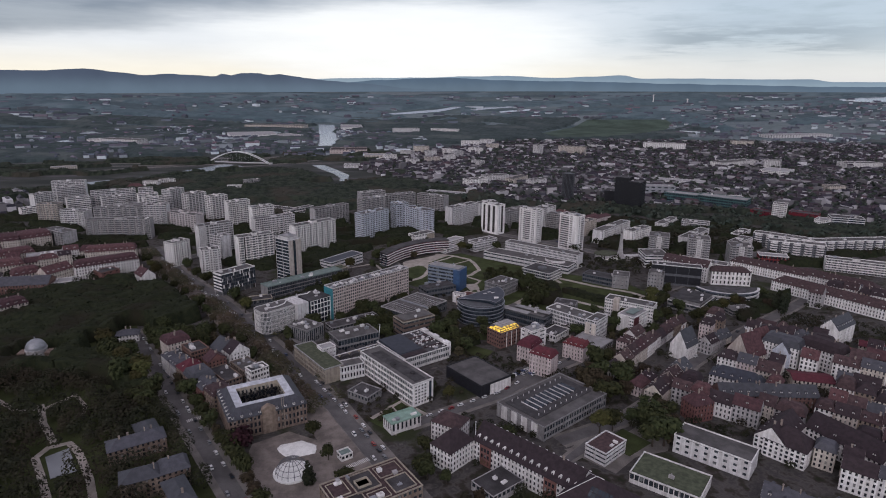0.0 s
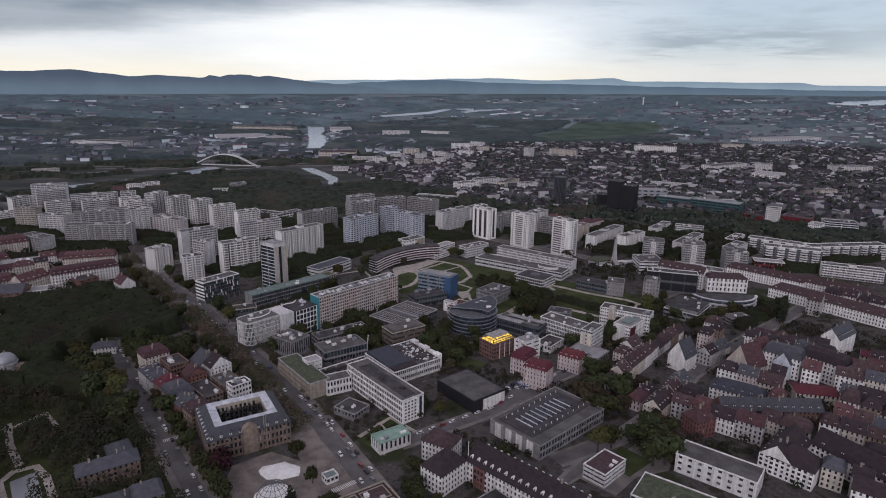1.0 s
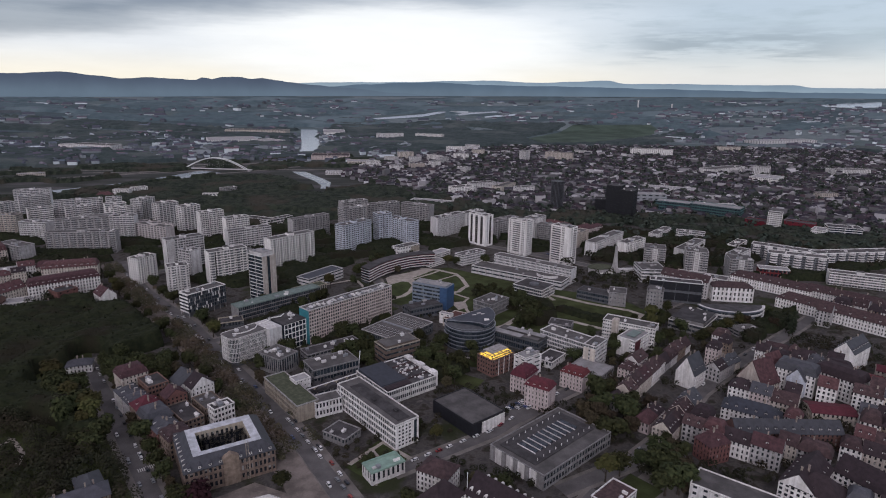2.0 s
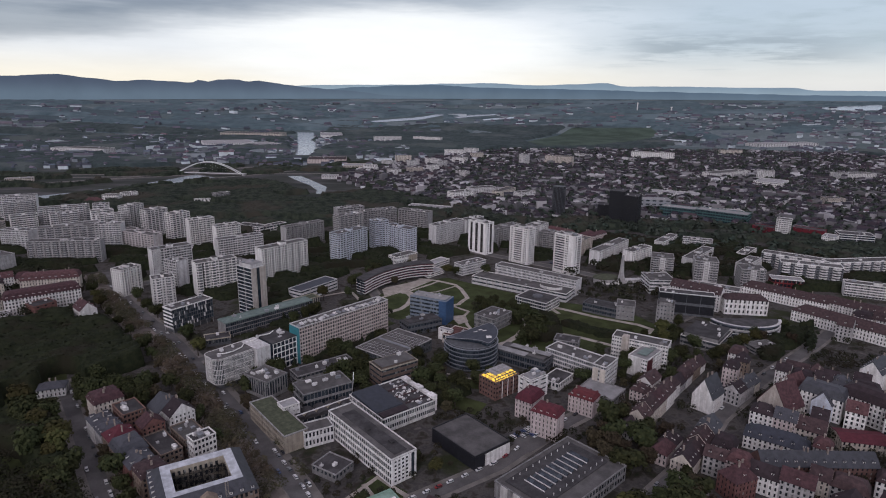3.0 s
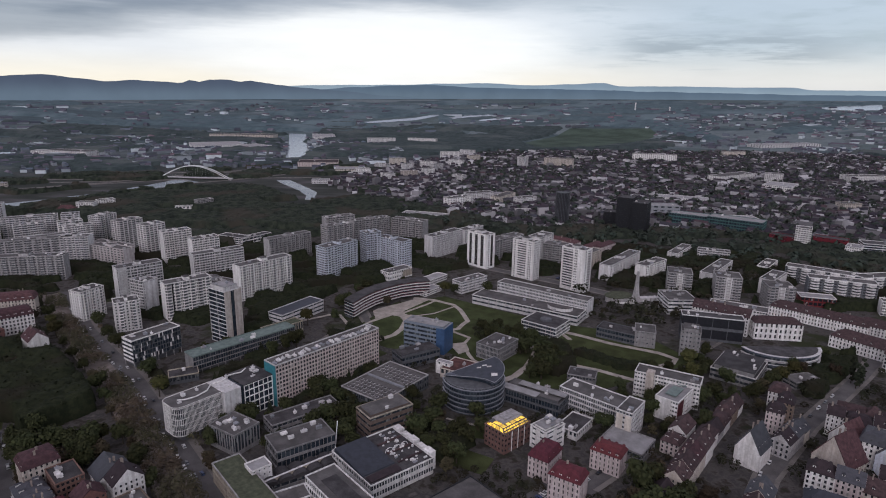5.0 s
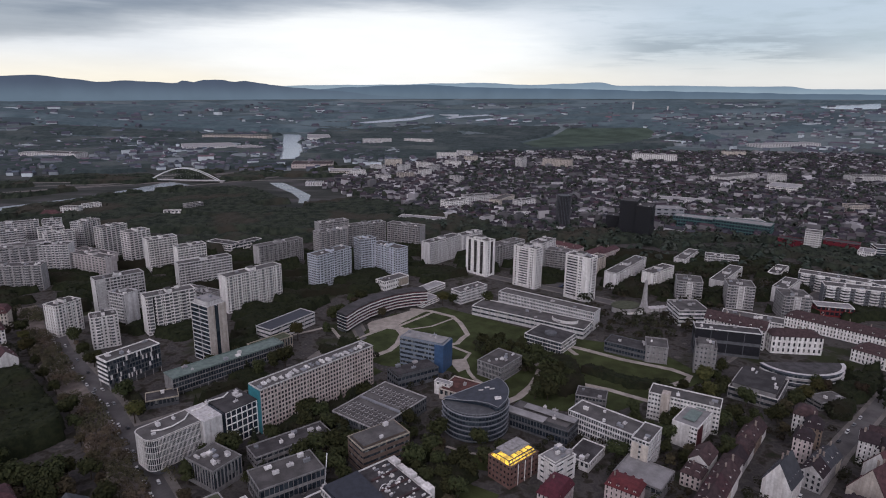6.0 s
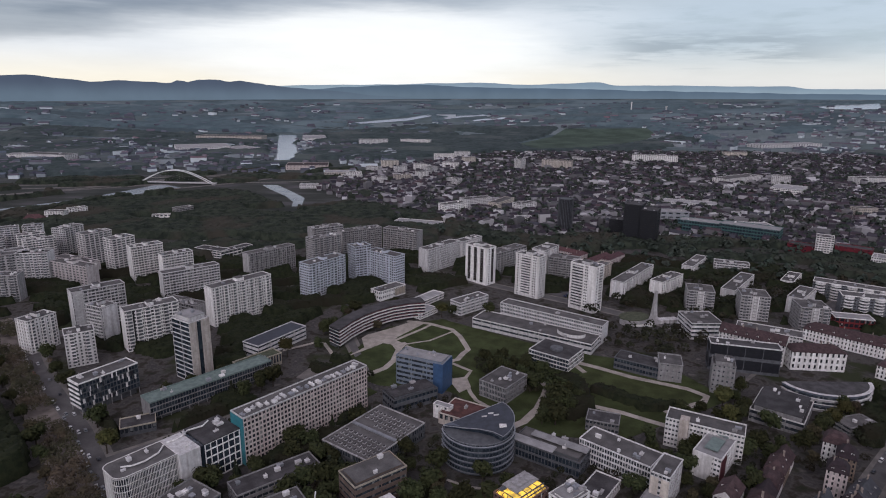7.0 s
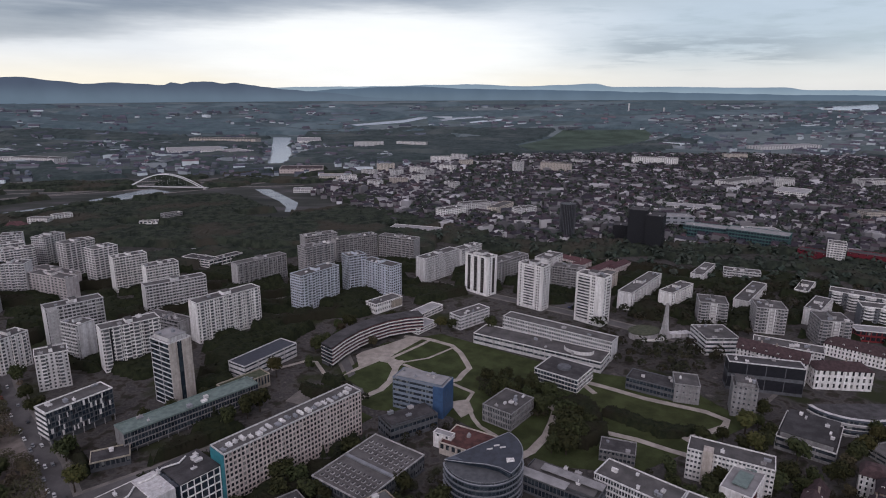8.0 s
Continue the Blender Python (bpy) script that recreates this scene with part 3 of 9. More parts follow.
def ground_material():
    m = bpy.data.materials.new("city_ground")
    m.use_nodes = True
    n = Nodes(m.node_tree)
    p = m.node_tree.nodes["Principled BSDF"]
    vec = n.add("ShaderNodeTexCoord").outputs["Object"]
    a, b, c = n.noise(vec, 0.02, 4.0), n.noise(vec, 0.11, 3.0), n.noise(vec, 0.9, 2.0)
    town = n.ramp(b, (0.30, (0.026, 0.030, 0.019)), (0.42, (0.046, 0.041, 0.035)), (0.50, (0.090, 0.084, 0.080)), (0.60, (0.058, 0.055, 0.055)), (0.74, (0.14, 0.13, 0.12)))
    town = n.mix(n.smooth(a, 0.54, 0.66), town, (0.036, 0.042, 0.022))
    wide = n.add("ShaderNodeVectorMath", {0: vec, 1: (0.45, 1.0, 1.0)}, "MULTIPLY").outputs[0]
    cells = n.add("ShaderNodeTexVoronoi", {"Vector": wide, "Scale": 0.0075, "Randomness": 1.0}).outputs["Color"]
    pick = n.add("ShaderNodeSeparateColor", {0: cells}).outputs[0]
    # far fields: the bluish pallor of distance haze is painted into these colours
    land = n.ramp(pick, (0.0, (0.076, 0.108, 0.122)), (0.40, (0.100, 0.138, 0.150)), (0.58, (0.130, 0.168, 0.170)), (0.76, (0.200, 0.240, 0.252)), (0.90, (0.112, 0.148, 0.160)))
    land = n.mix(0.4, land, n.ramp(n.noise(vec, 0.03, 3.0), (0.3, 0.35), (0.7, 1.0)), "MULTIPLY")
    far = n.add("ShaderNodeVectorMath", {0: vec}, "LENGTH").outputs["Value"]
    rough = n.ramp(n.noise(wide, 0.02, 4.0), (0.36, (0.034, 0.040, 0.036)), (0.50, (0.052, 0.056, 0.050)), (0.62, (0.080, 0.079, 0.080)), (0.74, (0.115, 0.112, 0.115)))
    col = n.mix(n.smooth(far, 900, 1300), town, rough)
    # blends into the haze-tinted land with distance
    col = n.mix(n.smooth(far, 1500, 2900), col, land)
    col = n.mix(0.4, col, n.ramp(c, (0.3, 0.55), (0.7, 1.0)), "MULTIPLY")
    m.node_tree.links.new(col, p.inputs["Base Color"])
    p.inputs["Roughness"].default_value, p.inputs["Specular IOR Level"].default_value = 0.95, 0.1
    return m


def build_ground():
    radii = [0, 40, 90, 160, 250, 400, 600, 850, 1200, 1600, 2100, 2600, 3000] + [3000 + (RIM - 3000) * k / 24 for k in range(1, 25)]
    seg = 120
    bm = bmesh.new()
    rings = []
    for r in radii:
        if r == 0:
            rings.append([bm.verts.new((MID[0], MID[1], 0))] * seg)
            continue
        rings.append([bm.verts.new((MID[0] + r * math.sin(k * math.tau / seg), MID[1] + r * math.cos(k * math.tau / seg), 0)) for k in range(seg)])
    for v in bm.verts:
        v.co.z = ground_z(v.co.x, v.co.y)
    for lo, hi in zip(rings, rings[1:]):
        for k in range(seg):
            j = (k + 1) % seg
            bm.faces.new([lo[k], hi[k], hi[j]] if lo[0] is lo[1] else [lo[k], hi[k], hi[j], lo[j]])
    bmesh.ops.recalc_face_normals(bm, faces=bm.faces)
    if sum(f.normal.z for f in bm.faces) < 0:
        bmesh.ops.reverse_faces(bm, faces=bm.faces)
    me = bpy.data.meshes.new("ground")
    bm.to_mesh(me)
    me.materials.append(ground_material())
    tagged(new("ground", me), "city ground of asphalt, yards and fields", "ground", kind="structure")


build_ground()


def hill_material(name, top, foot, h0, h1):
    """Distant hills as glowing backdrop; blue haze is painted in, paler towards the foot."""
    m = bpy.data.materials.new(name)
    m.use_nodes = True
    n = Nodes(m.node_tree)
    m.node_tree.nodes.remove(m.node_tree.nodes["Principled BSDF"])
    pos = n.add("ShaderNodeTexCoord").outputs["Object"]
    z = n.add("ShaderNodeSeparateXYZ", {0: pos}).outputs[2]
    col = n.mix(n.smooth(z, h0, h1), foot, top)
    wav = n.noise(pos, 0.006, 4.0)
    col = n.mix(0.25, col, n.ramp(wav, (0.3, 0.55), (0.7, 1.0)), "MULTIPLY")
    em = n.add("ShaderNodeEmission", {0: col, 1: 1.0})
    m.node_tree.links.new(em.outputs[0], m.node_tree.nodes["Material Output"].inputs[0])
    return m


def hills(name, radius, profile, seed, mat, label, rough=6.0):
    """A ridge all along the front of the view: azimuth in degrees and height of its crest, with small wooded bumps."""
    g = Geo()
    n = 360
    pts = []
    for k in range(n + 1):
        az = -75 + 150 * k / n
        for (a0, h0), (a1, h1) in zip(profile, profile[1:]):
            if a0 <= az <= a1:
                s = (az - a0) / (a1 - a0)
                s = s * s * (3 - 2 * s)
                h = h0 + (h1 - h0) * s
        h += rough * (noise.noise(Vector((az * 0.5, seed, 0))) + 0.6 * noise.noise(Vector((az * 1.7, seed, 3))) + 0.3 * noise.noise(Vector((az * 5.0, seed, 7))))
        u = radians(az)
        pts.append((MID[0] + radius * math.sin(u), MID[1] + radius * math.cos(u), h, u))
    for p, q in zip(pts, pts[1:]):
        g.face([(p[0], p[1], 30), (q[0], q[1], 30), (q[0], q[1], q[2]), (p[0], p[1], p[2])])
        g.face([(p[0], p[1], p[2]), (q[0], q[1], q[2]), (q[0] + 60 * math.sin(q[3]), q[1] + 60 * math.cos(q[3]), 60), (p[0] + 60 * math.sin(p[3]), p[1] + 60 * math.cos(p[3]), 60)])
    tagged(new(name, g.mesh(name, mat)), label, "hills", kind="structure")


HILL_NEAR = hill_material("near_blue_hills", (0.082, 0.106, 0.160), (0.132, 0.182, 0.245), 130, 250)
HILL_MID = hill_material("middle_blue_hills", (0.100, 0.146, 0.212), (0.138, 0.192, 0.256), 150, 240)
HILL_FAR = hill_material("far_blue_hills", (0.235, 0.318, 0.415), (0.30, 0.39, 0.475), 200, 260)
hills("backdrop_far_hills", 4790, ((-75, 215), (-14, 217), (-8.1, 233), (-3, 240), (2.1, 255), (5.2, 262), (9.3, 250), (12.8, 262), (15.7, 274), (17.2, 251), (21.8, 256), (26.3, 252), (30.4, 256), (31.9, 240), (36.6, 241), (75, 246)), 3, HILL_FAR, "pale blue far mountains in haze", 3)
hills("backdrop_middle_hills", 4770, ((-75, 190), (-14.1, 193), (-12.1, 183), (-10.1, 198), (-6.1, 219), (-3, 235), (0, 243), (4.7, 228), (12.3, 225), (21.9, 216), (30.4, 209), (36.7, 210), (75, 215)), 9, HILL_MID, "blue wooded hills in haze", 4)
hills("backdrop_near_hills", 4750, ((-75, 235), (-33.9, 251), (-32.1, 262), (-30.7, 268), (-28.4, 248), (-26.5, 230), (-24.8, 243), (-22.3, 236), (-21, 231), (-20.3, 251), (-19.6, 237), (-18.7, 253), (-17.3, 260), (-16.4, 245), (-15.5, 251), (-14, 237), (-13.1, 226), (-11.1, 209), (-8.1, 192), (-3.1, 157), (3, 120), (75, 110)), 5, HILL_NEAR, "dark blue wooded mountain ridge in haze", 4)

# ---- roads, paths, lawns and water ----
AVENUE = [(-372, 745), (-296, 642), (-212, 548), (-128, 437), (-74, 360), (-34, 296), (10, 225), (40, 180)]
GARDEN_ROAD = [(-262, 485), (-232, 446), (-164, 355), (-106, 279), (-60, 215)]
TOWN_STREET = [(70, 330), (115, 355), (150, 388), (190, 438), (245, 490), (330, 560), (420, 640)]
CROSS_STREET = [(-20, 345), (40, 385), (75, 420), (118, 455)]
CAMPUS_ROAD = [(-190, 512), (-120, 566), (-40, 630), (-62, 700)]
SIDE_STREET = [(90, 330), (60, 300), (130, 230)]
EAST_STREET = [(215, 600), (262, 640), (330, 700), (480, 830)]
NORTH_STREET = [(-330, 690), (-200, 800), (0, 900), (160, 780), (235, 715), (300, 640)]


def road(name, pts, width, label, walk_side=3.0):
    LINES.append((pts, width / 2 + walk_side))
    up = 0.006 * len(LINES)
    sheet("pavement_" + name, ribbon(pts, width + 2 * walk_side), -0.2, 0.06 + up, PAVING, "worn grey pavement beside the " + name.replace("_", " "), "pavement")
    sheet("road_" + name, ribbon(pts, width), -0.1, 0.12 + up, ASPHALT, label, "road")


def shifted(pts, off):
    """The same line moved sideways, to the left of its direction for positive values."""
    p = [Vector(q) for q in pts]
    out = []
    for i, q in enumerate(p):
        d = (p[min(i + 1, len(p) - 1)] - p[max(i - 1, 0)]).normalized()
        out.append((q.x - d.y * off, q.y + d.x * off))
    return out


ROADWAY = shifted(AVENUE, 6.5)
road("avenue", ROADWAY, 10.5, "grey asphalt avenue beside a band of trees", 4.5)
sheet("ground_avenue_verge", ribbon(shifted(AVENUE, -8.0), 17), -0.1, 0.14, EARTH, "earth verge under the avenue trees", "verge")
LINES.append((shifted(AVENUE, -8.0), 8.5))
road("garden_road", GARDEN_ROAD, 9, "narrow asphalt road beside the garden", 4)
road("town_street", TOWN_STREET, 9, "asphalt street between old houses", 2.5)
road("cross_street", CROSS_STREET, 8, "asphalt street through the campus")
road("campus_road", CAMPUS_ROAD, 7, "asphalt campus road")
road("side_street", SIDE_STREET, 7, "asphalt side street")
road("east_street", EAST_STREET, 9, "asphalt street beside the barracks")
road("north_street", NORTH_STREET, 10, "asphalt street behind the towers")


def path(pts, width, label="pale gravel park path", mat=SAND):
    LINES.append((pts, width / 2))
    sheet("pavement_path", ribbon(pts, width), -0.1, 0.16 + 0.006 * len(LINES), mat, label, "path")


PARK_LAWNS = {
    "lawn_oval": [(-54, 654), (-44, 668), (-35, 679), (-30, 683), (-24, 680), (-21, 672), (-20, 662), (-25, 646), (-31, 638), (-42, 641)],
    "lawn_upper": [(-22, 693), (-10, 708), (2, 719), (9, 722), (25, 707), (13, 697), (-3, 689), (-16, 686)],
    "lawn_middle": [(-10, 679), (9, 688), (27, 705), (31, 692), (33, 681), (33, 668), (27, 656), (18, 653), (4, 664)],
    "lawn_long": [(124, 640), (143, 632), (168, 612), (192, 598), (196, 591), (188, 584), (173, 577), (154, 569), (142, 569), (129, 594), (119, 612)],
    "lawn_pavilion": [(42, 660), (75, 640), (100, 615), (90, 590), (62, 610), (38, 640)],
    "lawn_south": [(40, 560), (62, 582), (56, 604), (34, 590)],
    "lawn_clump": [(70, 570), (98, 590), (120, 570), (96, 545)],
    "lawn_kiosk": [(-46, 350), (-30, 376), (-10, 362), (-24, 332)],
    "lawn_round_office": [(16, 470), (40, 455), (32, 440), (10, 452)],
    "lawn_slab": [(-74, 590), (-50, 618), (-30, 600), (-56, 572)],
    "lawn_hall": [(95, 330), (112, 345), (125, 330), (108, 316)],
}
for k, (nm, poly) in enumerate(PARK_LAWNS.items()):
    sheet("ground_" + nm, poly, -0.1, 0.172 + 0.001 * k, GRASS, "mown green lawn edged by paths", "lawn")
sheet("ground_park_gravel", [(-70, 640), (-30, 610), (20, 600), (70, 545), (120, 535), (215, 585), (190, 640), (110, 670), (20, 740), (-30, 720)], -0.1, 0.10, GRASS, "rough grass of the campus park", "ground")
sheet("ground_west_field", [(-833, 1124), (-769, 1117), (-693, 1003), (-725, 972)], -0.1, 0.2, GRASS, "dark green playing field at the estate edge", "field")
sheet("pavement_plaza", [(-60, 657), (-46, 676), (-50, 696), (-46, 703), (-26, 718), (-10, 732), (3, 728), (-20, 697), (-11, 684), (-14, 676), (-19, 668), (-24, 682), (-31, 685), (-45, 671)], -0.1, 0.165, SAND, "pale gravel plaza before the curved building", "plaza")
LINES.append(([(-56, 662), (-30, 692), (-8, 722)], 6.0))
path([(-12, 735), (9, 728), (28, 714), (34, 699), (37, 683), (39, 671), (34, 663), (29, 652), (22, 649)], 4.5)
path([(-22, 690), (2, 716), (9, 725)], 3)
path([(-14, 682), (8, 690), (28, 709)], 2)
path([(-17, 676), (-21, 651), (-27, 638), (-40, 626), (-60, 612)], 5)
path([(-12, 679), (22, 648), (38, 632), (32, 618), (35, 597), (38, 587), (50, 572)], 3)
sheet("pavement_blue_office", [(20, 619), (34, 622), (36, 606), (27, 598)], -0.1, 0.30, SAND, "pale paved corner beside the blue office", "plaza")
path([(87, 616), (91, 606), (86, 592), (78, 575), (66, 559), (53, 550)], 5.5)
path([(112, 652), (131, 640), (157, 620), (191, 601), (200, 590), (194, 582), (176, 574), (162, 568)], 5)
path([(112, 580), (133, 569), (149, 557), (160, 550)], 4.5)
path([(108, 668), (120, 640), (124, 628)], 4)
path([(-111, 671), (-89, 686), (-80, 685), (-70, 663), (-62, 655)], 3)
sheet("pavement_slab_yard", [(-91, 623), (-84, 639), (-76, 639), (-55, 626), (-69, 613)], -0.1, 0.31, PAVING, "paved yard beside the rose slab", "plaza")
path([(-44, 352), (-27, 374), (-10, 358)], 3, "pale garden path beside the lawn")
path([(-28, 334), (-24, 352), (-34, 368)], 2.5, "pale garden path beside the lawn")
sheet("ground_dome_yard", [(-110, 322), (-92, 336), (-58, 320), (-42, 302), (-50, 272), (-84, 270), (-108, 290)], -0.1, 0.12, EARTH, "bare earth yard round the dome", "yard")
sheet("ground_parking", [(44, 415), (72, 440), (92, 425), (60, 398)], -0.1, 0.17, ASPHALT, "dark asphalt car park", "car park")
path([(14, 500), (24, 494), (36, 491), (47, 494)], 1.6, "pale kerbed path round the glass office")
sheet("ground_office_lawn", [(16, 498), (28, 491), (44, 490), (42, 474), (20, 480)], -0.1, 0.15, GRASS, "lawn below the round glass office", "lawn")
sheet("ground_tower_parking", [(126, 822), (146, 800), (166, 824), (146, 846)], -0.1, 0.17, ASPHALT, "asphalt car park behind the towers", "car park")
sheet("ground_hall_yard", [(72, 322), (108, 336), (124, 350), (150, 362), (132, 322), (112, 316), (96, 300)], -0.1, 0.11, PAVING, "worn paved yard beside the cube", "yard")
sheet("ground_garden", [(-520, 480), (-300, 560), (-255, 480), (-230, 436), (-168, 352), (-110, 276), (-90, 230), (-520, 180)], -0.1, 0.06, GRASS, "shaded garden ground under trees", "garden")
path([(-185, 255), (-199, 273), (-214, 291), (-226, 305), (-225, 315), (-216, 320), (-205, 311), (-185, 287), (-168, 262)], 4)
path([(-260, 362), (-244, 340), (-225, 320)], 4)
path([(-300, 372), (-270, 354), (-255, 357), (-248, 369), (-246, 376)], 3)
path([(-246, 376), (-230, 361), (-226, 350)], 2.5)


sheet("road_river_side", ribbon([(-1250, 1190), (-900, 1330), (-700, 1480), (-560, 1640), (-420, 1700)], 11), -0.1, 0.3, PAVING, "pale far road beside the river", "road")
for k, (name, pts, wide) in enumerate((("siding", [(-1100, 1250), (-800, 1400), (-640, 1500), (-420, 1620)], 8), ("embankment", [(-1000, 1500), (-760, 1530), (-480, 1640)], 9), ("quay", [(-520, 1480), (-420, 1560), (-330, 1660)], 8), ("yard", [(-900, 1620), (-640, 1640), (-420, 1720)], 14))):
    sheet("road_" + name, ribbon(pts, wide), -0.1, 0.40 + 0.03 * k, PAVING, "pale far railway " + name + " on the river plain", "railway")
sheet("road_railway", ribbon([(-1300, 1300), (-900, 1450), (-500, 1560), (-250, 1600)], 9), -0.1, 0.34, PAVING, "pale far railway embankment", "railway")


WATERS = []


def water(name, poly, label, lift=0.25, mat=WATER):
    WATERS.append(poly)
    g = Geo()
    k = len(poly) // 2
    a, b = poly[:k], poly[k:][::-1]
    for (p, q), (r, s) in zip(zip(a, a[1:]), zip(b, b[1:])):
        for i in range(4):
            f0, f1 = i / 4, (i + 1) / 4
            edge = [(p[0] + (q[0] - p[0]) * f0, p[1] + (q[1] - p[1]) * f0), (p[0] + (q[0] - p[0]) * f1, p[1] + (q[1] - p[1]) * f1),
                    (r[0] + (s[0] - r[0]) * f1, r[1] + (s[1] - r[1]) * f1), (r[0] + (s[0] - r[0]) * f0, r[1] + (s[1] - r[1]) * f0)]
            up = [(u, v, ground_z(u, v) + lift) for u, v in edge]
            area = sum(up[i][0] * up[(i + 1) % 4][1] - up[(i + 1) % 4][0] * up[i][1] for i in range(4))
            up = up if area > 0 else up[::-1]
            g.solid([(u, v, w - lift - 0.3) for u, v, w in up], up)
    LINES.append(([((p[0] + q[0]) / 2, (p[1] + q[1]) / 2) for p, q in zip(a, b)], max(8.0, 0.4 * math.dist(a[0], b[0]))))
    tagged(new("water_" + name, g.mesh(name, mat)), label, "water", kind="structure")


water("canal", [(-427, 2020), (-510, 2440), (-640, 3050), (-556, 3020), (-440, 2440), (-362, 2040)], "bright canal reflecting the pale sky")
water("basin", [(-343, 1544), (-312, 1484), (-262, 1402), (-236, 1340), (-230, 1296), (-213, 1297), (-222, 1382), (-250, 1436), (-285, 1500), (-312, 1547)], "curving harbour basin with moored boats", mat=DULLWATER)
water("river", [(-1000, 1080), (-790, 1180), (-712, 1262), (-653, 1334), (-600, 1440), (-565, 1553), (-501, 1502), (-560, 1411), (-605, 1317), (-640, 1245), (-700, 1155), (-985, 1020)], "grey river under the arch bridge", mat=DULLWATER)
water("far_river", [(-359, 3440), (-184, 3567), (-60, 3648), (65, 3833), (84, 3756), (-52, 3560), (-180, 3483), (-340, 3406)], "far river bend shining under the sky", 1.2)
water("far_arm", [(117, 3663), (238, 3786), (394, 3841), (403, 3763), (239, 3689), (121, 3594)], "far river arm shining under the sky", 1.2)
water("far_inlet", [(288, 3577), (390, 3643), (487, 3688), (478, 3620), (383, 3575), (291, 3536)], "far river inlet shining under the sky", 1.2)
water("far_lake", [(2241, 3738), (2392, 3775), (2558, 3769), (2677, 3747), (2517, 3522), (2405, 3544), (2321, 3611), (2246, 3702)], "wide far lake shining under the sky", 1.5)
water("fountain_basin", [(-221, 306), (-213, 315), (-196, 294), (-206, 287)], "pale rectangular garden pool", 0.3, mat=DULLWATER)
def far_meadow(name, poly, mat, label):
    """A patch of grass draped over the far ground."""
    bm = bmesh.new()
    for p in poly:
        bm.verts.new((p[0], p[1], 0))
    bm.faces.new(bm.verts)
    for _ in range(4):
        bmesh.ops.subdivide_edges(bm, edges=bm.edges[:], cuts=1, use_grid_fill=True)
        bmesh.ops.triangulate(bm, faces=bm.faces[:])
    for v in bm.verts:
        v.co.z = ground_z(v.co.x, v.co.y) + 1.0
    me = bpy.data.meshes.new(name)
    bm.to_mesh(me)
    me.materials.append(mat)
    tagged(new(name, me), label, "meadow", kind="structure")
    MEADOWS.append(poly)


MEADOWS = []
far_meadow("ground_airfield", [(387, 2634), (730, 3276), (1122, 3227), (1104, 3054), (665, 2492), (421, 2368)], MEADOW, "wide green airfield meadow")


# ---- trees ----
def leaf_quads(centers, sizes, rnd, out):
    """Four-cornered leaf clumps that lie loosely on the skin of their crown, facing out and up."""
    n = len(centers)
    up = out * 0.8 + np.array([0, 0, 0.5]) + rnd.normal(size=(n, 3)) * 0.3
    up /= np.linalg.norm(up, axis=1, keepdims=True)
    a = np.cross(up, rnd.normal(size=(n, 3)))
    a /= np.linalg.norm(a, axis=1, keepdims=True)
    b = np.cross(up, a)
    a, b = a * sizes[:, None] * 0.5, b * sizes[:, None] * 0.5
    k = rnd.uniform(0.6, 1.1, size=(n, 4, 1))
    return np.stack([centers + (a + b) * k[:, 0], centers + (b - a) * k[:, 1], centers - (a + b) * k[:, 2], centers + (a - b) * k[:, 3]], 1)


def quad_mesh(name, quads, mat):
    n = len(quads)
    me = bpy.data.meshes.new(name)
    me.vertices.add(n * 4)
    me.vertices.foreach_set("co", quads.astype(np.float32).ravel())
    me.loops.add(n * 4)
    me.loops.foreach_set("vertex_index", np.arange(n * 4, dtype=np.int32))
    me.polygons.add(n)
    me.polygons.foreach_set("loop_start", np.arange(n, dtype=np.int32) * 4)
    me.materials.append(mat)
    me.update(calc_edges=True)
    return me


def crown_points(rnd, shape, count):
    if shape == "broad":
        lobes = [(rnd.uniform(-2.4, 2.4), rnd.uniform(-2.4, 2.4), rnd.uniform(4.6, 9.2), rnd.uniform(1.6, 2.6)) for _ in range(9)] + [(0, 0, 7.2, 3.0)]
    elif shape == "tall":
        lobes = [(rnd.uniform(-1.0, 1.0), rnd.uniform(-1.0, 1.0), z, 1.7 - abs(z - 8) * 0.1) for z in (3, 5, 7, 9, 11, 13, 15)]
    else:
        lobes = [(rnd.uniform(-0.3, 0.3), rnd.uniform(-0.3, 0.3), 2.0 + i * 1.5, 2.9 - i * 0.36) for i in range(7)]
    lob = np.array(lobes)
    w = lob[:, 3] ** 2
    pick = rnd.choice(len(lob), size=count, p=w / w.sum())
    d = rnd.normal(size=(count, 3))
    d /= np.linalg.norm(d, axis=1, keepdims=True)
    r = lob[pick, 3] * rnd.uniform(0.55, 1.08, size=count) 
    return lob[pick, :3] + d * r[:, None] * np.array([1, 1, 0.85]), d


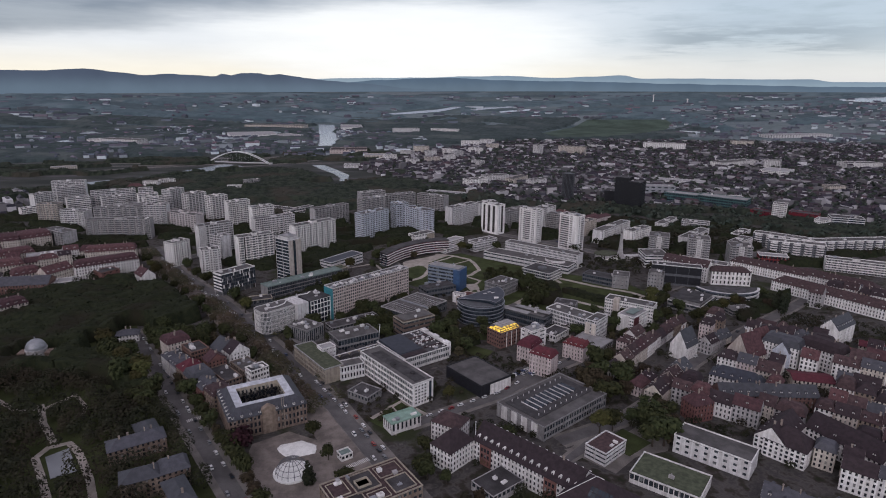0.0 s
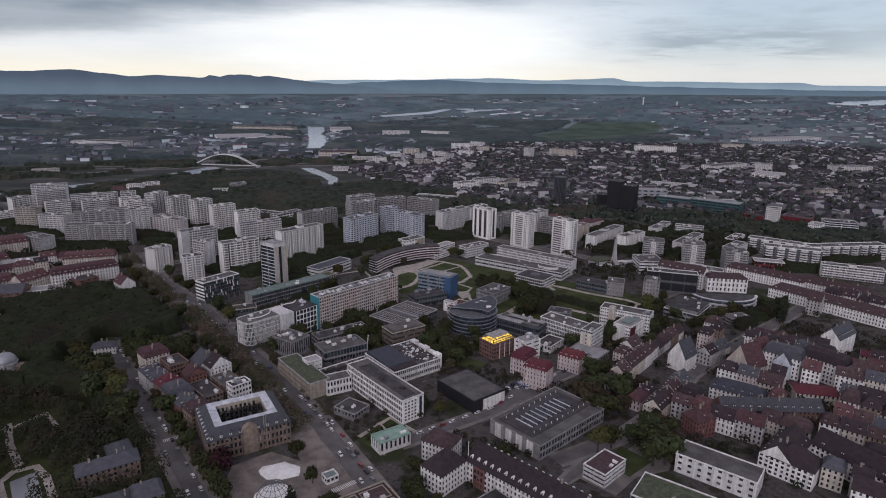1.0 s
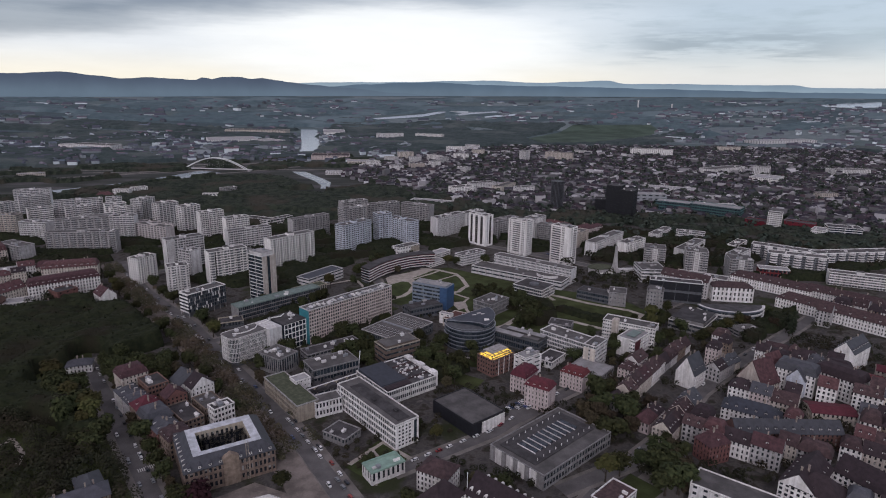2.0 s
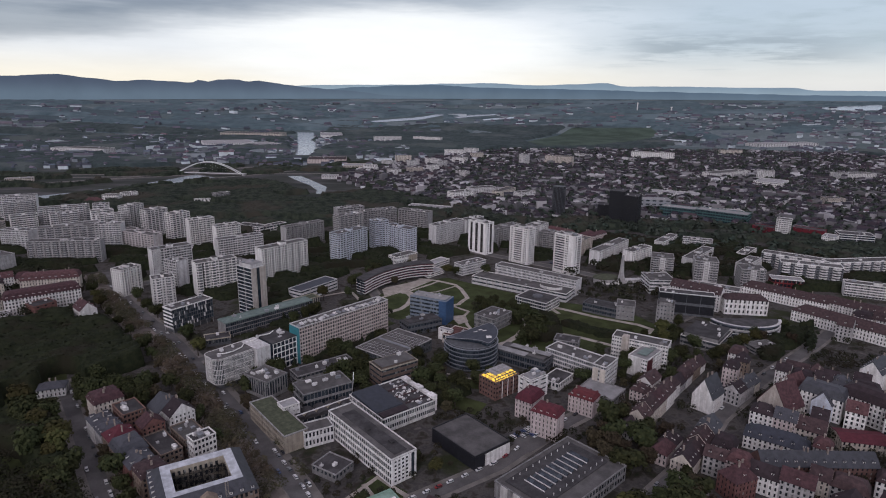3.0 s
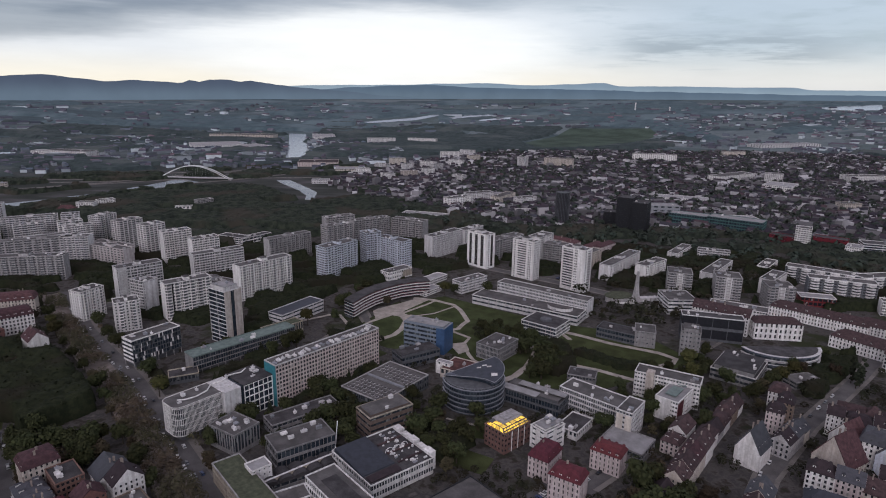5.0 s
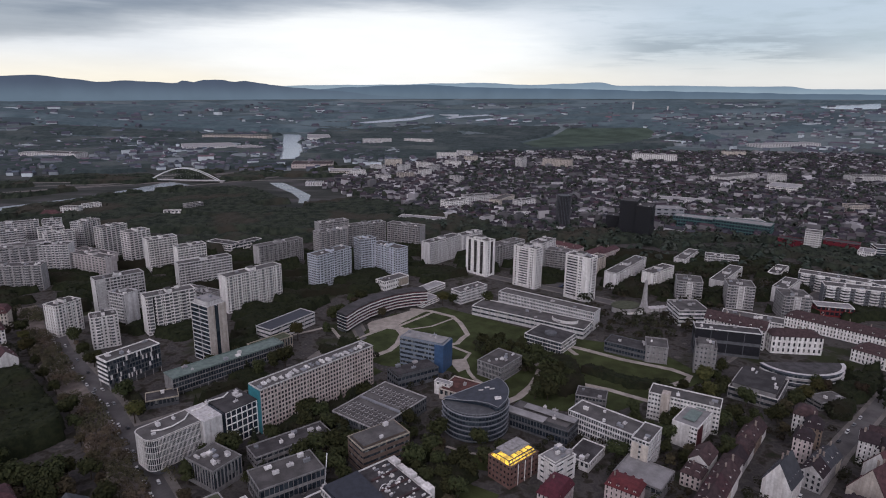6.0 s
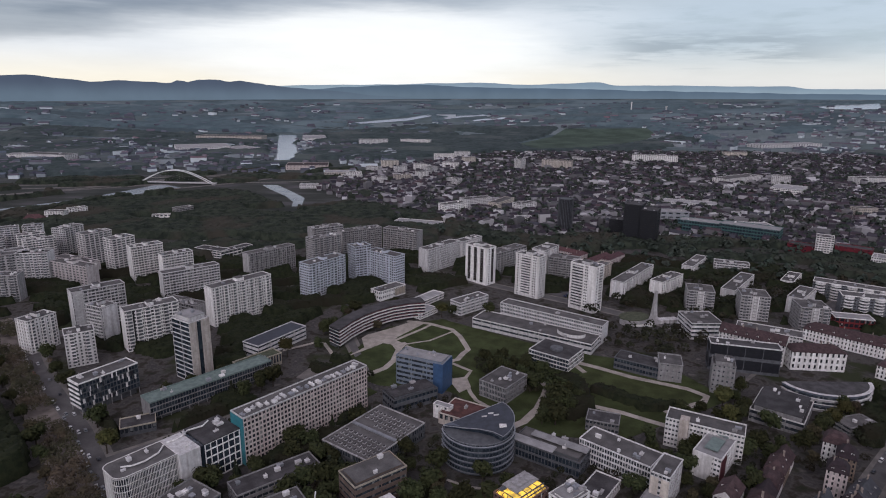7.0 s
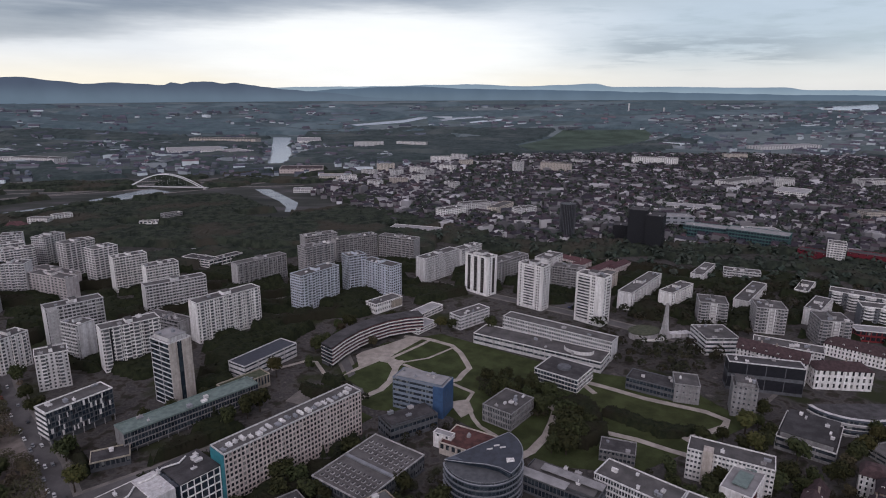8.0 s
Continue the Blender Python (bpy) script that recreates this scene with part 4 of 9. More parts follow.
def tree_kind(shape, mat, seed, label):
    rnd = np.random.RandomState(seed)
    e = thing("tree", 0, 0, 0, label, "tree", "city trees")
    g = Geo()
    top = 6.5 if shape == "broad" else 9.0
    for i in range(4):
        z0, z1 = top * i / 4, top * (i + 1) / 4
        r0, r1 = 0.36 * (1 - i / 5), 0.36 * (1 - (i + 1) / 5)
        ring = [(math.cos(k * math.tau / 6), math.sin(k * math.tau / 6)) for k in range(6)]
        g.solid([(r0 * u, r0 * v, z0) for u, v in ring], [(r1 * u, r1 * v, z1) for u, v in ring])
    if shape == "broad":
        for k in range(5):
            u = k * math.tau / 5 + seed
            g.beam((0, 0, 2.6 + 0.5 * k), (2.1 * math.cos(u), 2.1 * math.sin(u), 5.4 + 0.5 * k), 0.11, sides=4)
    part("trunk", g, BARK, e)
    count = {"broad": 900, "tall": 560, "cone": 600}[shape]
    pts, out = crown_points(rnd, shape, count)
    part("crown", quad_mesh("crown", leaf_quads(pts, rnd.uniform(0.5, 1.15, size=count), rnd, out), mat), None, e)
    return e


TREES = [tree_kind("broad", LEAF, 11, "broad leafy green city tree"), tree_kind("broad", LEAF, 12, "broad leafy green city tree"),
         tree_kind("broad", LEAF, 13, "rounded dark green tree"), tree_kind("broad", LEAF_SPRING, 14, "yellow-green tree in spring leaf"),
         tree_kind("broad", LEAF_BARE, 15, "brownish tree just coming into bud"), tree_kind("cone", LEAF_DARK, 16, "dark green pointed conifer"),
         tree_kind("tall", LEAF_DARK, 17, "tall narrow dark poplar"), tree_kind("broad", LEAF_PURPLE, 18, "dark purple copper beech")]
PLANTED = []


def plant(x, y, kind, s, rnd=random):
    k = TREES[kind]
    m = pose(x, y, ground_z(x, y), 0, 0, rnd.uniform(0, 360)) @ Matrix.Diagonal((s * rnd.uniform(0.9, 1.15), s * rnd.uniform(0.9, 1.15), s * rnd.uniform(0.85, 1.15), 1))
    if len(PLANTED) < len(TREES) and kind not in [p[0] for p in PLANTED]:
        k.matrix_basis = m
        PLANTED.append((kind, x, y))
        return k
    PLANTED.append((kind, x, y))
    return copy_thing(k, m)


def wood(name, poly, step, size, quads, mats, label, seed, gap=3.0, jitter=0.5, leaf=(0.26, 0.5), keep=-2.0, freq=0.03):
    """Woods that nobody could count: one mesh of leaf clumps over a patch of land."""
    rnd = np.random.RandomState(seed)
    xs, ys = [p[0] for p in poly], [p[1] for p in poly]
    out, facing = [], []
    for x in np.arange(min(xs), max(xs), step):
        for y in np.arange(min(ys), max(ys), step):
            u, v = x + rnd.uniform(-jitter, jitter) * step, y + rnd.uniform(-jitter, jitter) * step
            if inside(u, v, poly) and noise.noise(Vector((u * freq * 0.5, v * freq, seed))) > keep and free(u, v, gap) and not any(inside(u, v, p) for p in MEADOWS):
                s = rnd.uniform(0.7, 1.25) * size
                h = ground_z(u, v)
                d = rnd.normal(size=(quads, 3))
                d[:, 2] = np.abs(d[:, 2]) * 1.1 - 0.25
                d /= np.linalg.norm(d, axis=1, keepdims=True)
                facing.append(d)
                out.append(np.array([u, v, h + s * 0.62]) + d * s * np.array([0.5, 0.5, 0.48]) * rnd.uniform(0.78, 1.06, size=(quads, 1)))
    if not out:
        return
    pts = np.concatenate(out)
    me = quad_mesh(name, leaf_quads(pts, rnd.uniform(*leaf, size=len(pts)) * size, rnd, np.concatenate(facing)), mats)
    tagged(new(name, me), label, "trees", kind="stuff")


def canopy_material(name, dark, lite, brown, fine=0.16, wide=0.012):
    """Woodland seen from above: clumps of leaf, patches of another kind of tree."""
    m = bpy.data.materials.new(name)
    m.use_nodes = True
    n = Nodes(m.node_tree)
    p = m.node_tree.nodes["Principled BSDF"]
    vec = n.add("ShaderNodeTexCoord").outputs["Object"]
    col = n.mix(n.smooth(n.noise(vec, fine, 3.0, 0.65), 0.34, 0.66), dark, lite)
    col = n.mix(n.smooth(n.noise(vec, wide, 3.0), 0.50, 0.64), col, brown)
    m.node_tree.links.new(col, p.inputs["Base Color"])
    p.inputs["Roughness"].default_value, p.inputs["Specular IOR Level"].default_value = 0.95, 0.1
    return m


FAR_TAKEN = []


def clear_of(x, y, gap):
    """Free of far buildings and waterside lines."""
    if not FAR_TAKEN:
        FAR_TAKEN.extend(b for b in TAKEN if b[1] > 1100 or abs(b[0]) > 900)
        FAR_TAKEN.append((0, -900, 1, 0, 1, 1))
    for bx, by, c, s, w, d in FAR_TAKEN:
        u, v = (x - bx) * c + (y - by) * s, -(x - bx) * s + (y - by) * c
        if -gap < u < w + gap and -gap < v < d + gap:
            return False
    return True


def canopy(name, poly, cell, size, mat, label, seed, keep=-2.0, freq=0.01, near=False, gap=4.0, leaves=0, view=0.0):
    """A closed roof of crowns over a patch of woodland, each crown a low dome, with loose leaf clumps on top."""
    rnd = np.random.RandomState(seed)
    x0, y0 = min(p[0] for p in poly) - 1.5 * cell, min(p[1] for p in poly) - 1.5 * cell
    nx, ny = int((max(p[0] for p in poly) - x0) / cell) + 3, int((max(p[1] for p in poly) - y0) / cell) + 3
    verts, index, on = [], {}, {}

    def height(u, v):
        dist = noise.voronoi(Vector((u / size, v / size, seed)))[0][0]
        return size * (0.66 + 0.36 * max(0.0, 1.0 - 1.2 * dist * dist) + 0.28 * noise.noise(Vector((u * 0.021, v * 0.021, seed))))

    for i in range(nx):
        for j in range(ny):
            u, v = x0 + (i + rnd.uniform(-0.3, 0.3)) * cell, y0 + (j + rnd.uniform(-0.3, 0.3)) * cell
            tree = inside(u, v, poly) and noise.noise(Vector((u * freq * 0.5, v * freq, seed))) > keep
            tree = tree and (free(u, v, gap) if near else clear_of(u, v, gap)) and not any(inside(u, v, p) for p in MEADOWS)
            tree = tree and not any(inside(u, v + k * view / 4, p) for p in WATERS for k in range(5))
            index[i, j], on[i, j] = len(verts), tree
            verts.append((u, v, ground_z(u, v) + (height(u, v) if tree else -0.6)))
    faces = []
    for i in range(nx - 1):
        for j in range(ny - 1):
            four = ((i, j), (i + 1, j), (i + 1, j + 1), (i, j + 1))
            if any(on[q] for q in four):
                faces.append(tuple(index[q] for q in four))
    me = bpy.data.meshes.new(name)
    me.from_pydata(verts, [], faces)
    me.materials.append(mat)
    if near:
        me.shade_smooth()
    e = thing(name, 0, 0, 0, label, "trees")
    e["kind"] = "stuff"
    part("crowns", me, None, e, kind="stuff")
    if leaves:
        live = np.array([verts[index[q]] for q in on if on[q]])
        pts = np.repeat(live, leaves, axis=0) + rnd.uniform(-0.5, 0.5, size=(len(live) * leaves, 3)) * np.array([cell, cell, size * 0.12])
        out = rnd.normal(size=pts.shape) * 0.5 + np.array([0, 0, 0.8])
        part("leaves", quad_mesh("leaves", leaf_quads(pts, rnd.uniform(0.3, 0.68, size=len(pts)) * cell, rnd, out), mat), None, e, kind="stuff")


# ---- cars ----
CAR_PAINTS = [material("car_paint_" + c, rgb, rough=0.3, var=0.03, each=0.1, spec=0.6) for c, rgb in
              (("white", (0.7, 0.7, 0.7)), ("grey", (0.2, 0.21, 0.22)), ("black", (0.02, 0.02, 0.024)), ("red", (0.25, 0.03, 0.03)), ("blue", (0.05, 0.08, 0.18)))]


def car_kind(paint, label, van=False):
    e = thing("car", 0, 0, 0, label, "car", "cars along the streets")
    g = Geo()
    hb = 0.85 if not van else 1.1
    ring = [(-2.1, -0.85), (2.1, -0.85), (2.2, -0.6), (2.2, 0.6), (2.1, 0.85), (-2.1, 0.85), (-2.2, 0.6), (-2.2, -0.6)]
    g.solid([(x, y, 0.3) for x, y in ring], [(x * 0.98, y * 0.97, hb) for x, y in ring])
    top = 1.45 if not van else 2.0
    g.solid([(-1.7, -0.72, top - 0.12), (0.7, -0.72, top - 0.12), (0.7, 0.72, top - 0.12), (-1.7, 0.72, top - 0.12)], [(-1.5, -0.6, top), (0.5, -0.6, top), (0.5, 0.6, top), (-1.5, 0.6, top)])
    part("body", g, paint, e)
    g = Geo()
    g.solid([(-2.0, -0.8, hb), (1.2, -0.8, hb), (1.2, 0.8, hb), (-2.0, 0.8, hb)], [(-1.68, -0.7, top - 0.1), (0.68, -0.7, top - 0.1), (0.68, 0.7, top - 0.1), (-1.68, 0.7, top - 0.1)])
    part("cabin_glass", g, CURTAIN, e)
    g = Geo()
    g.beam((0, -0.11, 0), (0, 0.11, 0), 0.32, sides=10)
    me = g.mesh("wheel", TYRE)
    for sx in (-1.35, 1.35):
        for sy in (-0.8, 0.8):
            o = part("wheel", me, None, e)
            o.matrix_basis = pose(sx, sy, 0.32)
    return e


CARS = [car_kind(CAR_PAINTS[0], "white hatchback on the asphalt"), car_kind(CAR_PAINTS[1], "grey saloon car on the asphalt"), car_kind(CAR_PAINTS[2], "black saloon car on the asphalt"),
        car_kind(CAR_PAINTS[3], "red hatchback on the asphalt"), car_kind(CAR_PAINTS[4], "blue saloon car on the asphalt"), car_kind(CAR_PAINTS[0], "white delivery van on the asphalt", True)]
PARKED = set()


def park_car(x, y, a, kind, z=0.15):
    m = pose(x, y, z, 0, 0, a)
    if kind not in PARKED:
        PARKED.add(kind)
        CARS[kind].matrix_basis = m
        return
    copy_thing(CARS[kind], m)


def cars_along(pts, offset, start, end, gap, seed, z=0.16):
    rnd = random.Random(seed)
    done = 0.0
    for p, q in zip(pts, pts[1:]):
        p, q = Vector(p), Vector(q)
        d = (q - p).normalized()
        s = 0.0
        while s < (q - p).length:
            if start < done + s < end and rnd.random() < 0.75:
                o = p + d * s + Vector((-d.y, d.x)) * offset
                park_car(o.x, o.y, math.degrees(math.atan2(d.y, d.x)) + (180 if offset > 0 else 0) + rnd.uniform(-2, 2), rnd.choice((0, 0, 0, 0, 1, 1, 1, 1, 2, 2, 2, 0, 1, 3, 4, 5)), z)
            s += gap * rnd.uniform(0.9, 1.5)
        done += (q - p).length


# ---- campus: the large buildings ----
def roof_row(e, w, d, h, n, rnd):
    """A ridge of pale plant along a long roof."""
    for k in range(n):
        g = Geo()
        u = w * (k + 0.3) / n
        l = w / n * rnd.uniform(0.35, 0.7)
        y0 = d * rnd.uniform(0.15, 0.4)
        g.box(u, u + l, y0, y0 + d * rnd.uniform(0.2, 0.4), h, h + rnd.uniform(0.7, 1.6))
        if rnd.random() < 0.6:
            g.beam((u + l * 0.3, y0 + 1, h + 0.7), (u + l * 0.3, y0 + 1, h + 2.6), 0.3)
        if rnd.random() < 0.5:
            g.beam((u, y0 + 0.8, h + 1.0), (u + l * 1.5, y0 + 0.8, h + 1.0), 0.25)
        part("roof_plant", g, rnd.choice((PALE, ZINC, WHITE)), e)


e = block("laboratory_slab", "long rose mosaic laboratory slab with square windows", -97.7, 515, 46.5, 90.4, 13, 29.2, wall=ROSE, roof=GRAVEL, floor=2.9, bay=2.35, pier=0.78, span=0.34, ends="solid", units=0, category="university building", trim=PALE)
g = Geo()
g.box(-0.32, 0.0, -0.05, 13.05, 0, 29.0)
part("end_panel", g, TEAL, e, "blank teal gable wall")
roof_row(e, 88, 13, 29.2, 22, random.Random(4))

block("green_roof_slab", "long low slab with verdigris roof and glass bands", -169.3, 561.6, 45.1, 86.3, 14, 13.5, wall=CAMPUSGREY, roof=COPPER, glass=CURTAIN, floor=3.3, bay=1.9, pier=0.14, span=0.16, ends="solid", units=6, category="university building", base=2.6, trim=COPPER)
e = block("dark_glass_tower", "slim dark glass tower with tan end wall", -178.3, 626.6, -35, 20.4, 16.4, 45.6, wall=PALE, roof=PALEROOF, glass=CURTAIN, floor=3.4, bay=10.2, pier=0.3, span=0.17, units=2, category="university tower", attic=3.2, trim=PALE)
g = Geo()
g.box(20.4, 20.75, 0, 6.0, 0, 45.5)
g.box(20.4, 20.75, 9.4, 16.4, 0, 45.5)
part("end_panel", g, CREAM, e, "blank cream stone end piers")
g = Geo()
g.box(20.4, 20.5, 6.0, 9.4, 2, 44.5)
part("stair_window", g, CURTAIN, e, "dark stair window strip")
e = barcode = block("barcode_building", "white and black framed building on stilts", -216.7, 570.9, 53.7, 38.9, 14, 21.9, wall=DARKGREY, roof=GRAVEL, glass=CURTAIN, floor=3.2, bay=2.2, pier=0.3, span=0.16, trim=WHITE, units=5, category="university building", base=4.5)
rnd = random.Random(8)
for k in range(44):
    g = Geo()
    u, z = 1 + 0.8 * k + rnd.uniform(-0.5, 0.5), 4.7 + 3.4 * rnd.randint(0, 4)
    g.box(u, u + rnd.uniform(0.5, 1.6), -0.12 - 0.004 * k, 0.2, z, z + 3.2)
    part("facade_panel", g, rnd.choice((WHITE, WHITE, BLACK, DARKGREY)), e)

for i in range(6):
    g = Geo()
    g.box(-0.3, 0.0, 0.2, 13.8, 4.5 + 3.3 * i, 5.9 + 3.3 * i)
    part("end_band", g, WHITE, barcode, "white band on the end wall")
# round-cornered white building with slender fins
mx, my, ma, mw, md, mh = -145.3, 469.7, 48, 64.8, 18, 22.6
e = thing("white_finned_building", mx, my, ma, "white round-cornered building wrapped in slender fins", "university building")
taken(mx, my, mw, md, ma)
outline = [(5.5 - 5.5 * math.cos(u * math.pi / 16), 5.5 - 5.5 * math.sin(u * math.pi / 16)) for u in range(0, 9)] + [(30, 0), (30, md), (4, md)] + [(4 - 4 * math.cos(u * math.pi / 16), md - 4 + 4 * math.sin(u * math.pi / 16)) for u in range(8, -1, -1)]
outline = [p for k, p in enumerate(outline) if k == 0 or math.dist(p, outline[k - 1]) > 0.01]
inner = [(15 + (x - 15) * 0.97, md / 2 + (y - md / 2) * 0.97) for x, y in outline]
g = Geo()
g.prism(inner, 4, mh - 0.5)
part("window_glass", g, OFFICE, e, kind="stuff")
for i in range(6):
    g = Geo()
    g.prism(outline, 4 + i * (mh - 4.6) / 5, 4.26 + i * (mh - 4.6) / 5)
    part("floor_band", g, WHITE, e)
g = Geo()
for p, q in zip(outline, outline[1:] + outline[:1]):
    n = max(1, round(math.dist(p, q) / 0.75))
    for k in range(n):
        u, v = p[0] + (q[0] - p[0]) * k / n, p[1] + (q[1] - p[1]) * k / n
        g.box(u - 0.1, u + 0.1, v - 0.1, v + 0.1, 4, mh)
part("fin", g, WHITE, e, kind="stuff")
g = Geo()
g.prism([(17 + (x - 17) * 0.82, md / 2 + (y - md / 2) * 0.82) for x, y in outline], 0, 4.0)
part("ground_floor", g, DARKGREY, e)
g = Geo()
g.prism(outline, mh, mh + 0.35)
part("roof", g, GRAVEL, e)
g = Geo()
for p, q in zip(outline, outline[1:] + outline[:1]):
    g.beam((*p, mh + 0.5), (*q, mh + 0.5), 0.3, sides=4)
part("roof_edge", g, WHITE, e, kind="stuff")
g = Geo()
g.box(30, 41, -3.2, md, 0, mh + 0.8)
part("stair_block", g, PALE, e, "blank white stair block")
g = lattice(mw - 44, md + 4, mh, 5, 3.6, 0.45, 0.16)
g.v = [(x + 44, y - 2, z) for x, y, z in g.v]
part("wing_wall", g, WHITE, e, "white grid of large windows")
g = Geo()
g.box(41.0, mw - 0.3, -1.7, md + 1.7, 0, mh - 0.3)
part("wing_glass", g, CURTAIN, e, kind="stuff")
g = Geo()
g.box(43.9, mw + 0.1, -2.1, md + 2.1, mh - 0.28, mh + 0.4)
part("wing_roof", g, BITUMEN, e)
for line in ([(6, 9), (10, 6), (16, 5), (24, 7), (29, 12)], [(31, 13), (36, 12), (40, 13), (44, 16), (48, 15), (52, 14), (57, 17)]):
    part("roof_duct", tube([(u, v, mh + 1.2) for u, v in line], 0.45), WHITE, e, "white bent roof duct")
roof_clutter(e, mw, md, mh + 0.35, 9, random.Random(5), PALE)

block("ribbed_block", "grey block with dark upright ribs", -126.7, 470.3, -34.4, 22.6, 18.1, 13.2, wall=CAMPUSGREY, roof=GRAVEL, glass=OFFICE, floor=9.0, bay=2.2, pier=0.7, span=0.2, units=12, category="university building")
block("low_workshop", "long low dark glass hall with flat roof", -80.9, 444.1, 33, 34.8, 20, 11.4, wall=CAMPUSGREY, roof=GRAVEL, glass=CURTAIN, floor=5.0, bay=2.4, pier=0.2, span=0.25, units=5, category="university building")
block("low_workshop", "low grey workshop behind the ribbed block", -92, 478, 36, 46, 14, 7.5, wall=CAMPUSGREY, roof=BITUMEN, glass=OFFICE, floor=3.6, bay=3.2, pier=0.4, span=0.5, units=6, category="university building", seed=3)
block("brown_block", "brown banded block with flat roof", -32.6, 472.5, 34.9, 30.6, 17, 15.4, wall=BROWNPANEL, roof=GRAVEL, glass=OFFICE, floor=3.6, bay=14, pier=0.6, span=0.55, units=2, category="university building", attic=1.2, trim=TAN)
e = block("white_slab", "white four-storey slab with window bands", -60.1, 416.6, -50.9, 65.3, 16.9, 15.9, wall=WHITE, roof=GRAVEL, glass=OFFICE, floor=3.9, bay=1.9, pier=0.26, span=0.28, ends="solid", units=0, category="university building")
g = Geo()
for k in range(6):
    for j in range(4):
        g.box(65.25, 65.34, 2.2 + 2.5 * j, 3.5 + 2.5 * j, 1.8 + 2.3 * k, 2.9 + 2.3 * k)
part("small_window", g, GLASS, e, kind="stuff")
g = Geo()
g.box(65.24, 65.36, 13.4, 15.4, 0.4, 15.2)
part("stair_window", g, CURTAIN, e, "dark upright stair window")
g = Geo()
g.box(8, 62, 4.5, 13, 15.9, 16.15)
g.box(30, 34, 6, 8, 16.1, 17.0)
g.box(50, 53, 9, 11, 16.1, 17.2)
part("roof_deck", g, BITUMEN, e)
block("stone_block", "tan stone block with green sedum roof", -113, 434.7, -51.7, 50, 15, 11.2, wall=TAN, roof=GREENROOF, glass=OFFICE, floor=3.6, bay=1.35, pier=0.45, span=0.3, ends="solid", units=0, category="university building", trim=CONCRETE)
block("link_wing", "pale link wing with tall narrow windows", -71.5, 400.8, 28.9, 17.8, 11, 10.1, wall=PALE, roof=GRAVEL, glass=GLASS, floor=4.6, bay=2.1, pier=1.0, span=0.35, units=0, category="university building")
workshop = e = block("dark_roof_workshop", "low white-banded workshop with dark roof", -27.3, 417.1, 37.7, 40.6, 39.8, 9.5, wall=WHITE, roof=BITUMEN, glass=OFFICE, floor=4.4, bay=1.7, pier=0.4, span=0.42, units=0, category="university building")
for k in range(3):
    g = Geo()
    for i in range(10):
        u0, u1 = math.pi * i / 10, math.pi * (i + 1) / 10
        g.beam((25 + 5 * k + 2.5 * math.cos(u0), 20, 9.5 + 2.5 * math.sin(u0)), (25 + 5 * k + 2.5 * math.cos(u1), 20, 9.5 + 2.5 * math.sin(u1)), 0.22, sides=5)
    part("roof_arch", g, PALE, e, "pale curved roof pipe")
ax, ay, aa, aw, ad, ah = -83.2, 422.8, 31.1, 41.5, 10.8, 6
e = block("arched_sheds", "row of low sheds with dark vaulted roofs", ax, ay, aa, aw, 12, 4.5, wall=CAMPUSGREY, roof=BITUMEN, glass=OFFICE, floor=4.0, bay=4.5, pier=0.5, span=0.5, units=0, category="university building", seed=12, parapet=0)
for k in range(5):
    g = Geo()
    u, l = aw * k / 5 + 0.3, aw / 5 - 0.5
    arcs = [(u + l / 2 - l / 2 * math.cos(math.pi * i / 8), 4.5 + 2.2 * math.sin(math.pi * i / 8)) for i in range(9)]
    g.solid([(p, 0.2, q) for p, q in arcs], [(p, 11.8, q) for p, q in arcs])
    part("vault", g, BITUMEN, e)
rnd = random.Random(19)
for k in range(46):
    g = Geo()
    u, v, s = rnd.uniform(23, 38), rnd.uniform(2, 37), rnd.uniform(0.4, 1.0)
    g.box(u, u + s * rnd.uniform(0.8, 3.0), v, v + s, 9.5, 9.5 + s * 1.2)
    part("roof_unit", g, rnd.choice((WHITE, PALE, ZINC, WHITE)), workshop)
for k in range(3):
    g = Geo()
    g.box(23, 39, 8 + 10 * k, 9.2 + 10 * k, 9.5, 10.3)
    part("roof_ridge", g, BROWNTILE, workshop)
g = Geo()
g.solid([(0.8, 9, 9.5), (21.5, 9, 9.5), (21.5, 39, 9.5), (0.8, 39, 9.5)], [(1.2, 9.4, 10.1), (21.1, 9.4, 10.1), (21.1, 38.6, 11.6), (1.2, 38.6, 11.6)])
part("sheet_roof", g, NAVYROOF, workshop, "dark navy sheet roof")
g = Geo()
g.box(2, 21, 2.2, 7.8, 9.5, 10.0)
part("front_roof", g, DARKTILE, workshop, "maroon tarred roof strip")
for k in range(5):
    g = Geo()
    g.box(40.2, 44.5, 3 + 7.4 * k, 9.0 + 7.4 * k, 0, 11.2 - 1.0 * (k % 2))
    part("end_bay", g, WHITE, workshop, "white stepped end bay")
e = thing("tan_wall", -83, 426, 38.7, "long tan stone wall above the vaulted sheds", "wall")
g = Geo()
g.box(0, 45, -0.4, 0.4, 0, 6.6)
part("wall", g, TAN, e)
g = Geo()
g.box(-0.1, 45.1, -0.55, 0.55, 6.6, 6.85)
part("coping", g, PALE, e)
block("white_stair_block", "white block with scattered small windows", -94.7, 431.5, -51, 9, 11, 13, wall=WHITE, roof=PALEROOF, floor=3.4, bay=3.0, pier=2.0, span=0.62, units=0, category="university building")
block("courtyard_annex", "low dark annex with flat roof", -63.2, 378.2, -32.8, 17.3, 14.6, 4.8, wall=CAMPUSGREY, roof=BITUMEN, glass=OFFICE, floor=4.0, units=2, category="university building")
